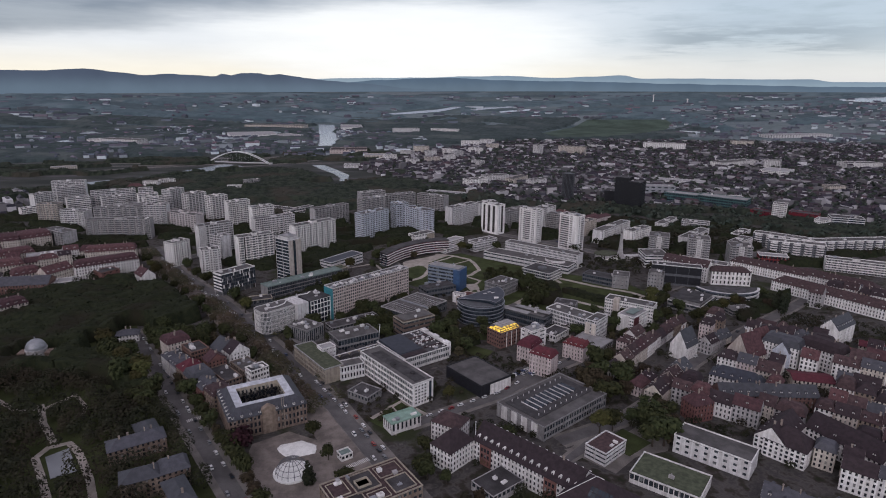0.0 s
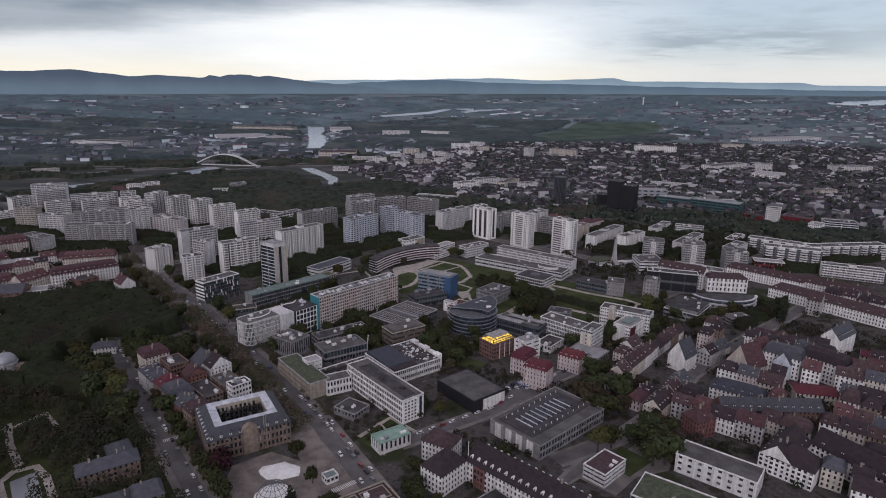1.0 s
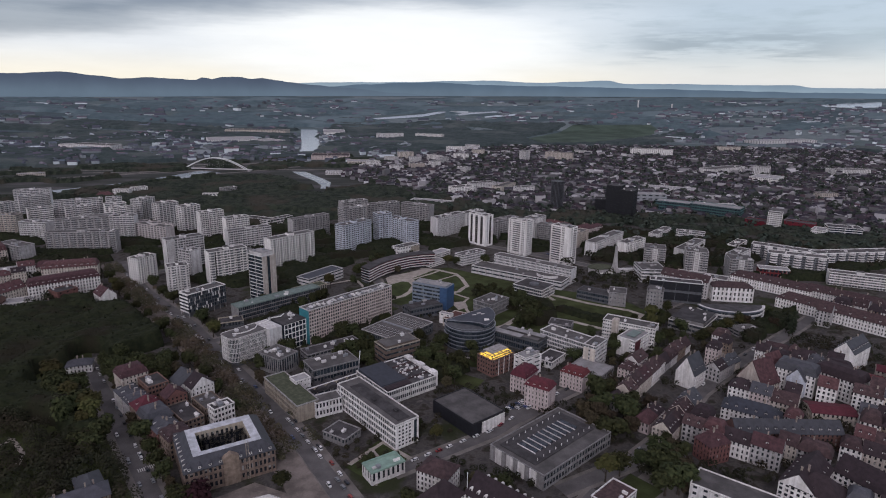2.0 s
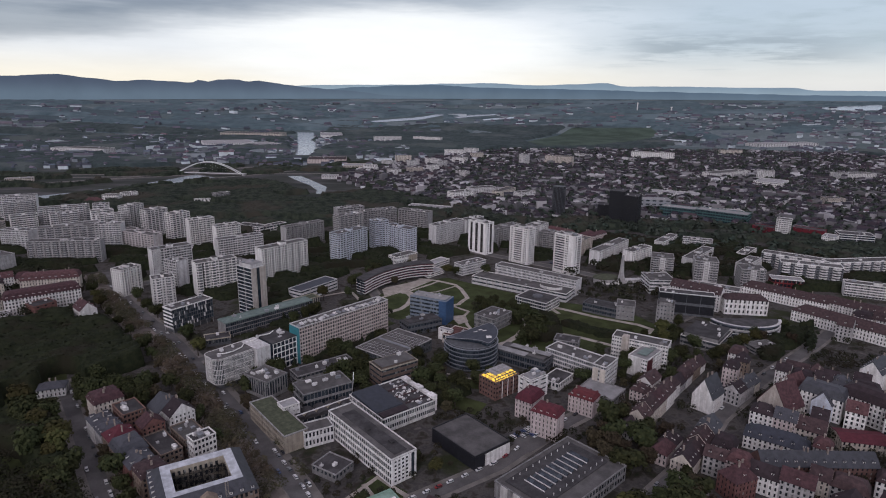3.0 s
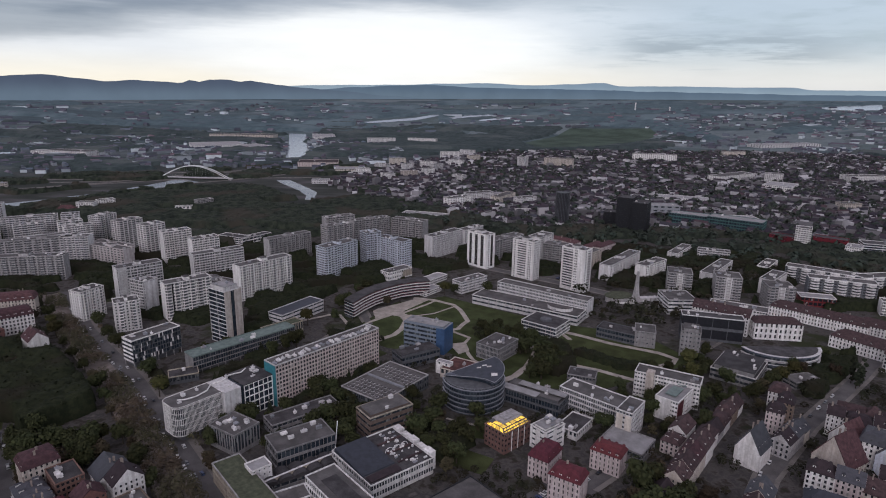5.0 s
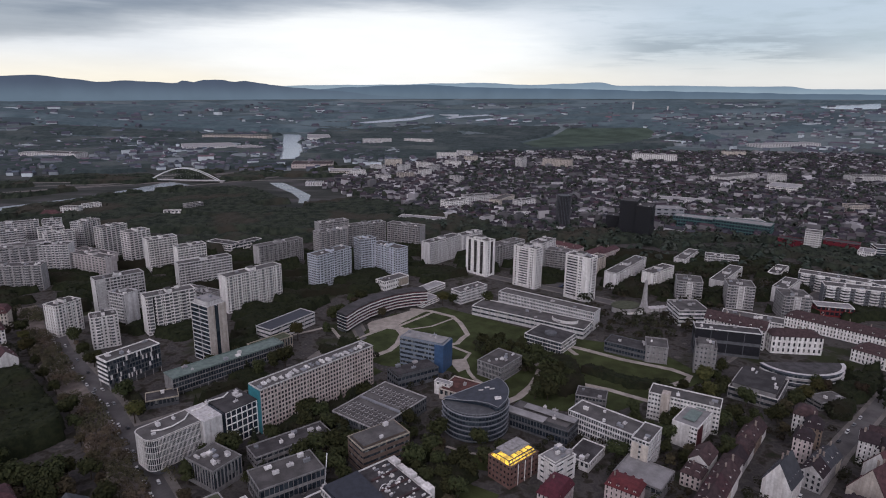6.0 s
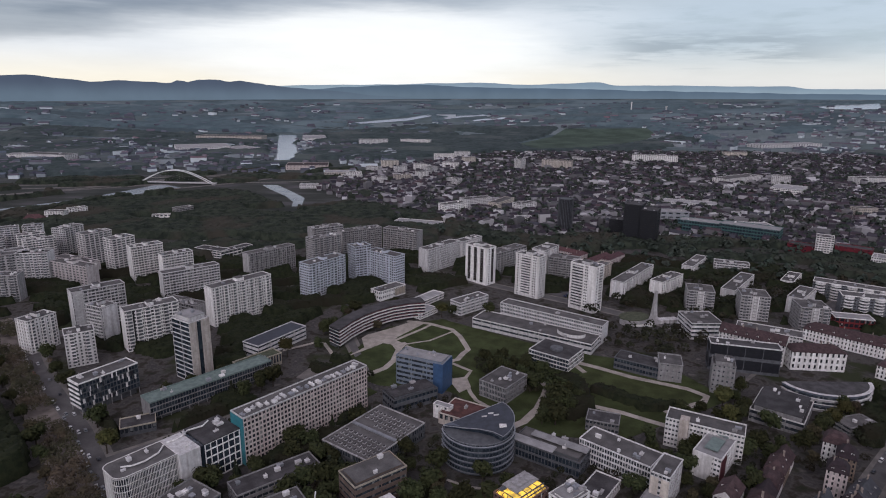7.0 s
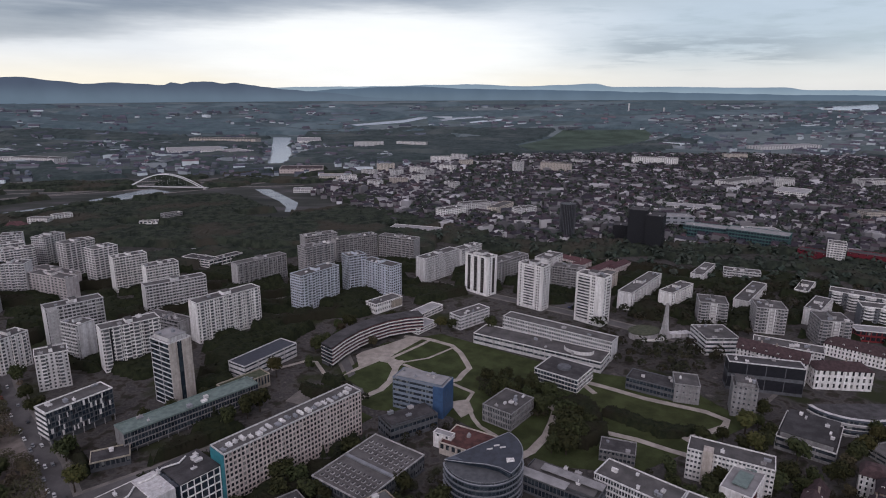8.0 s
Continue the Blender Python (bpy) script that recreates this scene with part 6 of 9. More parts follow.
block("white_row", "long white low row with roof boxes", 273.4, 694.8, -31.3, 50.7, 16.8, 9.6, wall=WHITE, roof=GRAVEL, glass=OFFICE, floor=3.5, bay=2.4, pier=0.8, span=0.5, units=7, category="office building")
house("barrack_house", "white barrack with brown tiled roof", 284.2, 631.3, -7.9, 39.8, 15.6, 14.9, 19.5, wall=WHITE, roof=BROWNTILE, kind="hip", chimneys=2, group="barracks", bay=4.0, floor=5.0)
house("barrack_house", "long white barrack with brown tiled roof", 341, 617, -54, 106, 16.8, 10.2, 16.5, wall=WHITE, roof=BROWNTILE, kind="hip", dormers=9, chimneys=4, group="barracks", seed=2)
house("barrack_house", "long white barrack with brown tiled roof", 380.3, 643.8, -48.1, 75, 14.4, 10.8, 16.5, wall=WHITE, roof=BROWNTILE, kind="hip", dormers=7, chimneys=3, group="barracks", seed=3)
house("barrack_house", "long white barrack with brown tiled roof", 330, 690, -46, 80, 14, 10, 16, wall=WHITE, roof=BROWNTILE, kind="hip", dormers=9, chimneys=3, group="barracks", seed=4)
e = thing("curved_bank_office", 281, 589, 0, "grey office with curved banded front", "office building")
taken(252, 572, 62, 40, 0)
half = [(31 * math.cos(radians(t)), 24 * math.sin(radians(t))) for t in range(185, 361, 11)]
g = Geo()
g.prism([(x * 0.98, y * 0.98) for x, y in half], 0, 11.5)
part("window_glass", g, OFFICE, e, kind="stuff")
for i in range(4):
    g = Geo()
    g.prism(half, 0.2 + 3.6 * i, 1.7 + 3.6 * i)
    band = part("floor_band", g, BLUEGREY if i % 2 else CONCRETE, e)
    g = Geo()
    g.prism([(x * 1.02, y * 1.02) for x, y in half], 1.7 + 3.6 * i, 1.95 + 3.6 * i)
    part("sun_shelf", g, PALE, band, "pale rim above the window band")
g = Geo()
g.prism([(x * 0.93, y * 0.93) for x, y in half], 12.5, 12.9)
part("roof", g, BITUMEN, e)
block("faculty_terrace", "grey terraced faculty with white frames", 236, 538.1, 49.5, 37.5, 31.1, 8.2, wall=CAMPUSGREY, roof=BITUMEN, trim=WHITE, glass=OFFICE, floor=3.6, bay=9, pier=0.5, span=0.45, units=5, category="university building", attic=3.0, seed=4)
block("faculty_terrace", "low grey faculty beside the curved office", 266, 538, 15, 22, 12, 5.5, wall=CAMPUSGREY, roof=GRAVEL, glass=OFFICE, floor=3.2, bay=6, pier=0.5, span=0.45, units=2, category="university building", seed=6)

# ---- housing towers and slabs ----
SLABS = "housing slabs"


def loggias(e, w, h, floor, wall, seed):
    """Balcony stacks: dark panel painting the recess's shade, side walls, parapet at each floor."""
    rnd = random.Random(seed + 400)
    n = max(2, round(w / rnd.choice((7.0, 8.5, 9.5))))
    floors = max(1, round(h / floor))
    fh = h / floors
    half = rnd.choice((1.3, 1.6, 1.9))
    for k in range(n):
        c = w * (k + 0.5) / n
        g = Geo()
        # flat dark sheet on the wall face, in place of a shaded recess
        g.box(c - half, c + half, -0.06, 0.06, fh * 0.8, h - 0.6)
        back = part("loggia_back", g, DARKGREY, e)
        g = Geo()
        for i in range(1, floors):
            g.box(c - half, c + half, -0.95, -0.85, i * fh - 0.12, i * fh + 0.95)
            g.box(c - half, c + half, -0.86, -0.05, i * fh - 0.12, i * fh + 0.04)
        g.box(c - half - 0.18, c - half, -0.98, 0.0, fh * 0.8, h - 0.4)
        g.box(c + half, c + half + 0.18, -0.98, 0.0, fh * 0.8, h - 0.4)
        part("balcony_stack", g, wall, back, kind="stuff")


def slab(label, x, y, a, w, d, h, wall=WHITE, seed=1, **kw):
    opts = dict(roof=GRAVEL, glass=LOUVRE, floor=2.75, bay=2.9, pier=0.5, span=0.40, ends="solid", units=3, category="apartment building", group=SLABS, core=0.12)
    if kw.get("balcony") == "f":
        opts["span"], opts["pier"] = 0.12, 0.3
    opts.update(kw)
    e = block("apartment_slab", label, x, y, a, w, d, h, wall=wall, seed=seed, **opts)
    if (not opts.get("balcony")) and opts["span"] > 0.3 and opts["bay"] < 5 and w > 16 or opts.get("balcony") == "l":
        loggias(e, w, h, opts["floor"], wall, seed)
    return e


slab("white apartment tower with small square windows", -263.4, 639.9, 31.5, 19.9, 15, 26.4, WHITE, 1, ends="open", pier=1.6)
slab("white apartment tower with small square windows", -304.9, 665.4, 64.4, 23.2, 15, 27.2, WHITE, 2, ends="open", pier=1.6)
slab("white apartment slab with loggia grid facade", -231.9, 668.6, 38.7, 41.2, 14, 34.1, WHITE, 3, glass=LOUVRE, bay=2.7, pier=0.5, span=0.36, stripes=((0.13, 0.17, BLACK), (0.70, 0.74, BLACK)))
slab("pale apartment slab with a wide blank gable", -289.6, 701.9, 41.9, 41.3, 14, 38.4, PALE, 4, glass=LOUVRE, stripes=((0.02, 0.2, PALE),), balcony="f")
slab("pale lower tower against the slab", -274.6, 693.7, -26.3, 19.1, 14, 31.2, PALE, 5, balcony="f", glass=LOUVRE)
slab("white apartment slab with rows of windows", -181, 721.4, 47.5, 59.7, 14, 35.4, WHITE, 6, bay=2.2, pier=0.9)
slab("grey-white slab with long balcony bands", -251.1, 788.4, 38.6, 56.1, 13, 28.4, PALE, 7, glass=LOUVRE, balcony="f", pier=0.5)
slab("grey slab with long balcony bands", -189, 865.3, 45.7, 60.4, 13, 27.3, CONCRETE, 8, glass=LOUVRE, balcony="f", pier=0.5)
slab("pale blue apartment slab", -109.8, 795.8, 51.1, 49, 16, 35.4, BLUISH, 9, ends="open")
slab("pale blue apartment slab with deep blue strip", -71.4, 854, 33.1, 20.5, 16, 38.7, BLUISH, 10, ends="open", balcony="f")
slab("pale blue apartment slab with white end", -59, 863, -40.7, 42.8, 15, 33.2, BLUISH, 11, glass=LOUVRE, ends="open", pier=0.7)
slab("long grey apartment slab", -125, 904.6, 41.7, 39.1, 16, 34.8, CONCRETE, 12, glass=LOUVRE, ends="open", units=8)
slab("long grey apartment slab", -134.4, 958.8, 34.3, 42.8, 15.6, 34.8, CONCRETE, 13, glass=LOUVRE, balcony="f", units=6)
slab("long grey apartment slab", -98.3, 964.1, 32.1, 56.6, 15.6, 30, CONCRETE, 14, glass=LOUVRE, balcony="f", units=8)
slab("long grey apartment slab", -48.8, 993.1, -28.3, 51, 15.6, 28.8, CONCRETE, 15, glass=LOUVRE, balcony="f", units=6)
slab("cream slab with upright ribs", 8.6, 884, 48.1, 59.3, 14, 27.8, PALE, 16, bay=2.0, pier=0.9, span=0.2)
slab("cream slab with upright ribs, further back", 52, 930, 48, 40, 13, 26, PALE, 17, bay=2.0, pier=0.9, span=0.2)


def strip_tower(label, x, y, a, w, d, h, left, front, seed):
    """A white tower whose faces carry upright strips: dark glazing, stacked balconies or rows of small windows."""
    rnd = random.Random(seed)
    e = thing("apartment_tower", x, y, a, label, "apartment building", SLABS)
    taken(x, y, w, d, a)
    g = Geo()
    g.box(0, w, 0, d, 0, h)
    part("wall", g, WHITE, e)
    floors = round(h / 2.8)
    fh = h / floors
    for face, strips, length in (("left", left, d), ("front", front, w)):
        def put(g, u0, u1, out, z0, z1):
            if face == "left":
                g.box(-out, 0.02, u0, u1, z0, z1)
            else:
                g.box(u0, u1, -out, 0.02, z0, z1)
        for u0, u1, kind in strips:
            u0, u1 = u0 * length, u1 * length
            if kind in "db":
                g = Geo()
                put(g, u0, u1, 0.05, 2.6, h - 1.2)
                back = part("glazed_strip", g, LOUVRE if kind == "b" else BRONZE, e)
                g = Geo()
                for i in range(1, floors):
                    if kind == "b":
                        put(g, u0 - 0.1, u1 + 0.1, 1.1, i * fh - 0.1, i * fh + 0.95)
                    else:
                        put(g, u0, u1, 0.12, i * fh - 0.1, i * fh + 0.22)
                part("balcony_parapet" if kind == "b" else "floor_edge", g, WHITE if kind == "b" else CONCRETE, back, kind="stuff")
            else:
                g = Geo()
                n = max(1, round((u1 - u0) / 2.6))
                for i in range(floors):
                    for k in range(n):
                        c = u0 + (u1 - u0) * (k + 0.5) / n
                        put(g, c - 0.65, c + 0.65, 0.04, i * fh + 0.9, i * fh + 2.2)
                part("small_window", g, GLASS, e, kind="stuff")
    g = Geo()
    g.box(0.4, w - 0.4, 0.4, d - 0.4, h - 0.1, h + 0.05)
    top = part("roof", g, GRAVEL, e)
    g = Geo()
    for q in ((-0.1, w + 0.1, -0.1, 0.35), (-0.1, w + 0.1, d - 0.35, d + 0.1), (-0.1, 0.35, 0.35, d - 0.35), (w - 0.35, w + 0.1, 0.35, d - 0.35)):
        g.box(*q, h - 0.1, h + 0.8)
    part("parapet", g, WHITE, top)
    g = Geo()
    g.box(w * 0.25, w * 0.8, d * 0.35, d * 0.65, h, h + 2.8)
    part("lift_house", g, PALE, top)
    g = Geo()
    g.box(w * 0.25 - 0.2, w * 0.8 + 0.2, d * 0.35 - 0.2, d * 0.65 + 0.2, h + 2.8, h + 3.0)
    part("lift_house_roof", g, GRAVEL, top)
    roof_clutter(top, w, d, h, 4, rnd)
    return e


strip_tower("white tower with dark upright window strips", 71.4, 838, 43, 15, 31, 41.5, ((0.16, 0.30, "d"), (0.46, 0.60, "d"), (0.76, 0.88, "d")), ((0.15, 0.4, "w"), (0.5, 0.75, "d")), 18)
strip_tower("white tower with stacked dark balconies", 119.1, 794, 47.5, 13.5, 28, 44, ((0.10, 0.26, "w"), (0.36, 0.74, "b"), (0.82, 0.95, "w")), ((0.1, 0.9, "w"),), 19)
strip_tower("white tower with stacked balconies and blank stair shaft", 165, 752, 44.6, 14.5, 28, 45.8, ((0.30, 0.44, "w"), (0.50, 0.92, "b")), ((0.1, 0.3, "w"), (0.45, 0.85, "b")), 20)
slab("grey slab behind the white towers", 87.2, 876.8, 43.1, 55.2, 16.8, 25.2, CONCRETE, 21, balcony="f", glass=LOUVRE)
slab("grey slab between the white towers", 142.8, 859.3, -28.2, 32, 16.8, 26.9, CONCRETE, 22, balcony="f", glass=LOUVRE)
slab("pale slab behind the white towers", 139, 860, 50.2, 33.1, 16.8, 33.6, PALE, 23, stripes=((0.3, 0.5, PALE),))
slab("pale long slab with blank end wall", 206.8, 793.7, 49.6, 85.8, 14, 17.8, PALE, 24, glass=LOUVRE)
slab("pale slab behind the long slab", 188, 830, 48, 40, 13, 20, CREAM, 25, stripes=((0.1, 0.3, CREAM),))
slab("white low slab with staggered balconies", 246.2, 792.1, 41.2, 45.4, 14, 18.2, WHITE, 26, glass=LOUVRE)
slab("low pale slab among trees", 317.1, 878.5, 50.3, 59.1, 13, 9.8, PALE, 27)
slab("low pale slab among trees", 348.6, 893.1, -24.7, 38.1, 14.4, 11.9, PALE, 28)
slab("low white slab with flat roof", 316.3, 780.6, 48.2, 74.8, 14, 13.2, PALE, 29)
slab("pale stepped tower with paired wings", 256.7, 757.7, -18.8, 24.7, 24, 21.6, CONCRETE, 30, ends="open", stripes=((0.38, 0.62, PALE),), glass=LOUVRE)
slab("pale stepped tower with paired wings", 299.1, 737.6, -17.7, 24.8, 24, 23.3, CONCRETE, 31, ends="open", stripes=((0.38, 0.62, PALE),), glass=LOUVRE)
slab("pale stepped tower with paired wings", 336.5, 706.3, -13.2, 24.5, 24, 22.9, CONCRETE, 32, ends="open", stripes=((0.38, 0.62, PALE),), glass=LOUVRE)
slab("small pale block among trees", 404.7, 825.8, 48.1, 43.6, 13, 7.8, WHITE, 33)
slab("pale tower with open balconies", 365.6, 748.3, 44.6, 45.7, 14, 15.7, PALE, 34, balcony="f", glass=LOUVRE)
slab("pale tower behind the slabs", -428.2, 940.6, 73.9, 30, 18, 37.9, PALE, 35, ends="open")
slab("white framed tower with dark glazing", -390.1, 914.2, 57.1, 28.4, 18, 37.2, WHITE, 36, ends="open", bay=5.2, pier=1.3, span=0.3)
slab("white framed tower with dark glazing", -339.4, 874.9, 55.7, 26.3, 18, 40.9, WHITE, 37, ends="open", bay=5.2, pier=1.3, span=0.35)
slab("white slab with balcony bands", -307.9, 850.3, 42.2, 32.9, 14, 38.4, WHITE, 38, balcony="f", glass=LOUVRE, pier=0.5)
slab("white slab with balcony bands", -266.2, 827.5, 40.2, 31.4, 14, 36, WHITE, 39, balcony="f", glass=LOUVRE, pier=0.5)
slab("rosy row of staggered flats", -395.5, 851.9, -25.2, 55.4, 14, 23.3, ROSYPANEL, 40, bay=5.5, pier=2.2, units=5)
slab("grey slab at the edge of the estate", -489.3, 960, 24.5, 21, 16.8, 36, PALE, 41)
slab("grey slab at the edge of the estate", -425.8, 843.3, 6.9, 31.7, 16.8, 33.6, PALE, 42, glass=LOUVRE)
slab("brownish low slab among the towers", -235, 745, -28, 42, 13, 18, CONCRETE, 43, balcony="f", glass=LOUVRE, units=5)
slab("pale slab at the estate's edge", -633.8, 894.2, 50.3, 23.7, 14.4, 15.4, WHITE, 44)
slab("cream tower with dark window bands", -586.4, 859.4, 4.2, 28, 16.8, 29.8, CREAM, 45, ends="open", pier=0.6)
slab("grey slab with dark balcony bands", -544.4, 844.2, -7.4, 39.2, 14.4, 25.3, PALE, 46, balcony="f", pier=0.4)
slab("long brownish slab with many balconies", -469.8, 778.1, 8.7, 80, 14.4, 26.6, CONCRETE, 47, bay=4.4, pier=1.6, glass=LOUVRE, units=6)
slab("long brownish slab with many balconies", -479.4, 816.2, 25.4, 87.6, 14.4, 33.6, CONCRETE, 48, bay=4.4, pier=1.6, glass=LOUVRE, units=6)
slab("pale long slab far in the estate", -675.2, 1033.1, 19.1, 51.1, 14.4, 33.6, PALE, 49, glass=LOUVRE)
slab("pale long slab far in the estate", -548, 929.7, 29, 62.5, 14.4, 36, PALE, 50, glass=LOUVRE)
slab("pale slab far in the estate", -465, 911.9, 36.3, 27.7, 14.4, 36, WHITE, 51, glass=LOUVRE)
slab("rosy row of staggered flats", -414.1, 889.6, -27.9, 60.5, 14, 17.9, ROSYPANEL, 52, bay=5.5, pier=2.2, units=5)
slab("grey flats with balcony rows", -509, 752.9, -26.6, 41.8, 16.8, 20.6, CONCRETE, 53, balcony="f")
slab("pale slab deep in the estate", -520.3, 910.2, 37.6, 34.8, 14.4, 31.2, PALE, 61, glass=LOUVRE)
slab("white slab deep in the estate", -451, 899.9, 40, 32, 14.4, 32.4, WHITE, 62, glass=LOUVRE)
slab("pale slab deep in the estate", -641.9, 937.8, 61.9, 30, 14.4, 28.8, PALE, 63, glass=LOUVRE)
slab("white slab deep in the estate", -565.6, 897.5, 40.8, 31.4, 14.4, 31.2, WHITE, 64, balcony="f", glass=LOUVRE)
slab("pale slab deep in the estate", -464.2, 844.9, 40.2, 42.3, 14.4, 31.2, PALE, 65, balcony="f", glass=LOUVRE)
slab("pale slab deep in the estate", -645.9, 1000.6, 38.7, 41, 14.4, 28.8, PALE, 66, glass=LOUVRE)
slab("white slab deep in the estate", -400.2, 930.4, 53, 33.5, 14.4, 33.6, WHITE, 67, glass=LOUVRE)


def drum_flats(label, x, y, a, w, d, h, n, seed):
    """A long row of flats with rounded white balcony stacks standing out of a blue-grey front."""
    e = block("apartment_slab", label, x, y, a, w, d, h, wall=GREYFRONT, glass=LOUVRE, floor=2.8, bay=3.2, pier=0.8, span=0.4, ends="solid", units=4, category="apartment building", group=SLABS, seed=seed, trim=WHITE)
    floors = round(h / 2.8)
    for k in range(n):
        c, r = w * (k + 0.5) / n, w / n * 0.35
        arc = [(c + r * math.cos(radians(t)), 1.0 + 0.9 * r * math.sin(radians(t))) for t in range(180, 361, 20)]
        g = Geo()
        g.prism([(c + (u - c) * 0.8, 1.0 + (v - 1.0) * 0.8) for u, v in arc], 0, h - 0.4)
        back = part("stack_core", g, LOUVRE, e)
        g = Geo()
        for i in range(floors):
            g.prism(arc, i * h / floors + 0.5, i * h / floors + 1.75)
        g.prism(arc, h - 0.7, h + 0.5)
        part("balcony_stack", g, WHITE, back, kind="stuff")


drum_flats("white row of flats with rounded balcony stacks", 409.2, 801.3, -37, 82.3, 16.8, 17.4, 6, 54)
drum_flats("white row of flats with rounded balcony stacks", 401.8, 746.3, -24.2, 62, 16.8, 20.5, 5, 55)
drum_flats("long white row of flats with rounded balcony stacks", 465.2, 752, 8, 106.7, 16.8, 18, 8, 56)
block("red_frame_hall", "open red-framed hall under a pale flat roof", 377, 717, -17, 32, 15, 9.5, wall=REDPANEL, roof=PALEROOF, glass=GLASS, floor=4.5, bay=4.0, pier=0.7, span=0.3, units=0, category="hall", trim=WHITE)
slab("white row of flats behind poplars", 440, 690, -25, 60, 14, 14, WHITE, 57, balcony="f")
block("striped_tower", "white tower with red striped panels", 516.3, 962.7, -32.4, 19.9, 19.2, 26.3, wall=WHITE, roof=GRAVEL, glass=LOUVRE, floor=2.8, bay=3.2, pier=0.9, span=0.4, units=2, category="apartment building")
block("red_hall", "long low red-clad hall", 497, 991.7, -45.8, 34.8, 19.2, 10.3, wall=REDPANEL, roof=BITUMEN, glass=GLASS, floor=5, bay=9, pier=6, span=0.7, units=0, category="hall", group="red halls")
block("red_hall", "long low red-clad hall", 545.1, 965.6, -41.4, 40.9, 19.2, 13.3, wall=REDPANEL, roof=BITUMEN, glass=GLASS, floor=5, bay=9, pier=6, span=0.7, units=0, category="hall", group="red halls", seed=2)
block("white_office", "low white office with ribbon windows", 554.4, 911.9, -43.3, 17.8, 24, 13.1, wall=WHITE, roof=PALEROOF, glass=OFFICE, floor=3.2, units=2, category="office building")
block("banded_block", "grey block with pale floor bands", 581, 914.2, -20.2, 44.1, 24, 16, wall=PALE, roof=BITUMEN, glass=CURTAIN, floor=3.2, bay=18, pier=0.4, span=0.3, units=4, category="office building")
kx, ky, ka, kw, kd, kh = 286.5, 1041.3, -29.8, 46.7, 33.6, 53.5
block("black_tower", "tall black clad tower slab", kx, ky, ka, kw * 0.5, kd, kh, wall=BLACK, roof=BITUMEN, glass=BLACK, floor=3.0, bay=2.4, pier=0.9, span=0.5, units=2, category="tower block", group="black towers")
block("black_tower", "black clad tower slab, slightly lower", kx + kw * 0.51 * math.cos(radians(ka)) + 6 * math.sin(radians(ka)), ky + kw * 0.51 * math.sin(radians(ka)) - 6 * math.cos(radians(ka)), ka, kw * 0.46, kd, kh - 5, wall=BLACK, roof=BITUMEN, glass=BLACK, floor=3.0, bay=2.4, pier=0.9, span=0.5, units=2, category="tower block", group="black towers", seed=5)
block("black_tower", "lower black clad block", 279.9, 1082.2, -24.9, 20.6, 24, 23.4, wall=BLACK, roof=BITUMEN, glass=BLACK, floor=3.0, bay=2.4, pier=0.9, span=0.5, units=1, category="tower block", group="black towers", seed=2)
block("silver_hall", "pale metal-clad hall with flat roof", 374.2, 1159.4, -7.7, 57.6, 28.8, 19.7, wall=ZINC, roof=PALEROOF, glass=OFFICE, floor=6, bay=12, pier=5, span=0.6, units=2, category="hall")
block("teal_hall", "glass and teal station hall", 399, 1118, -35, 63.1, 28.8, 15.8, wall=TEALHALL, roof=PALEROOF, glass=CURTAIN, floor=5, bay=4, pier=0.6, span=0.35, units=1, category="hall", group="teal halls")
block("teal_hall", "glass and teal station hall", 443.5, 1077, -39.3, 80, 31.2, 18.6, wall=TEALHALL, roof=PALEROOF, glass=CURTAIN, floor=5, bay=4, pier=0.6, span=0.35, units=1, category="hall", group="teal halls", seed=2)
ex, ey = 218.0, 1100.0
e = thing("dark_round_tower", ex, ey, 0, "dark round-cornered tower with upright fins", "tower block")
taken(ex - 11, ey - 11, 22, 22, 0)
oval = [(11 * math.cos(k * math.tau / 28), 10 * math.sin(k * math.tau / 28)) for k in range(28)]
g = Geo()
g.prism(oval, 0, 51)
part("wall", g, BLACK, e)
g = Geo()
for x, y in oval:
    g.box(x * 1.01 - 0.25, x * 1.01 + 0.25, y * 1.01 - 0.25, y * 1.01 + 0.25, 0, 52)
part("fin", g, DARKGREY, e, kind="stuff")
def far_block(x, y, a, w, d, h, k):
    """Larger blocks and halls beyond the estate."""
    wall = (WHITE, PALE, CREAM, PALE, WHITE)[k % 5]
    tone = ("white", "pale grey", "cream", "pale grey", "white")[k % 5]
    low = h < 13
    block("far_block", f"{tone} {'low hall' if low else 'block of flats'} in the far town", x, y, a, w, d, h, wall=wall, roof=PALEROOF if low else GRAVEL, glass=OFFICE if low else LOUVRE,
          floor=4.5 if low else 2.9, bay=max(4.0, w / 22), pier=max(1.6, w / 40), span=0.5, units=2, category="hall" if low else "apartment building", group="far blocks", seed=k)


far_block(-1182.5, 2009.9, 8.4, 96, 40, 12.5, 0)
far_block(-1146.3, 2017.2, -13.8, 147.1, 48, 14.4, 1)
far_block(-893.6, 2714.1, -3.8, 262.8, 72, 16.3, 2)
far_block(-799.9, 2263.3, 24.1, 170.1, 144, 9.6, 3)
far_block(-591.8, 2249.3, 43.9, 76.5, 108, 9.6, 4)
far_block(-472.2, 2721.9, 10.2, 94, 180, 9.6, 5)
block("canal_warehouse", "rosy brick warehouse with brown roof by the canal", -346.8, 1802.6, 6.2, 107.5, 70, 11, wall=ROSE, roof=BROWNTILE, glass=OFFICE, floor=5.5, bay=9, pier=6.5, span=0.6, units=3, category="warehouse")
far_block(-227.5, 1672.4, 5.6, 57.1, 48, 10.8, 7)
far_block(-227.3, 2540.4, 10, 109.3, 21.6, 21.6, 8)
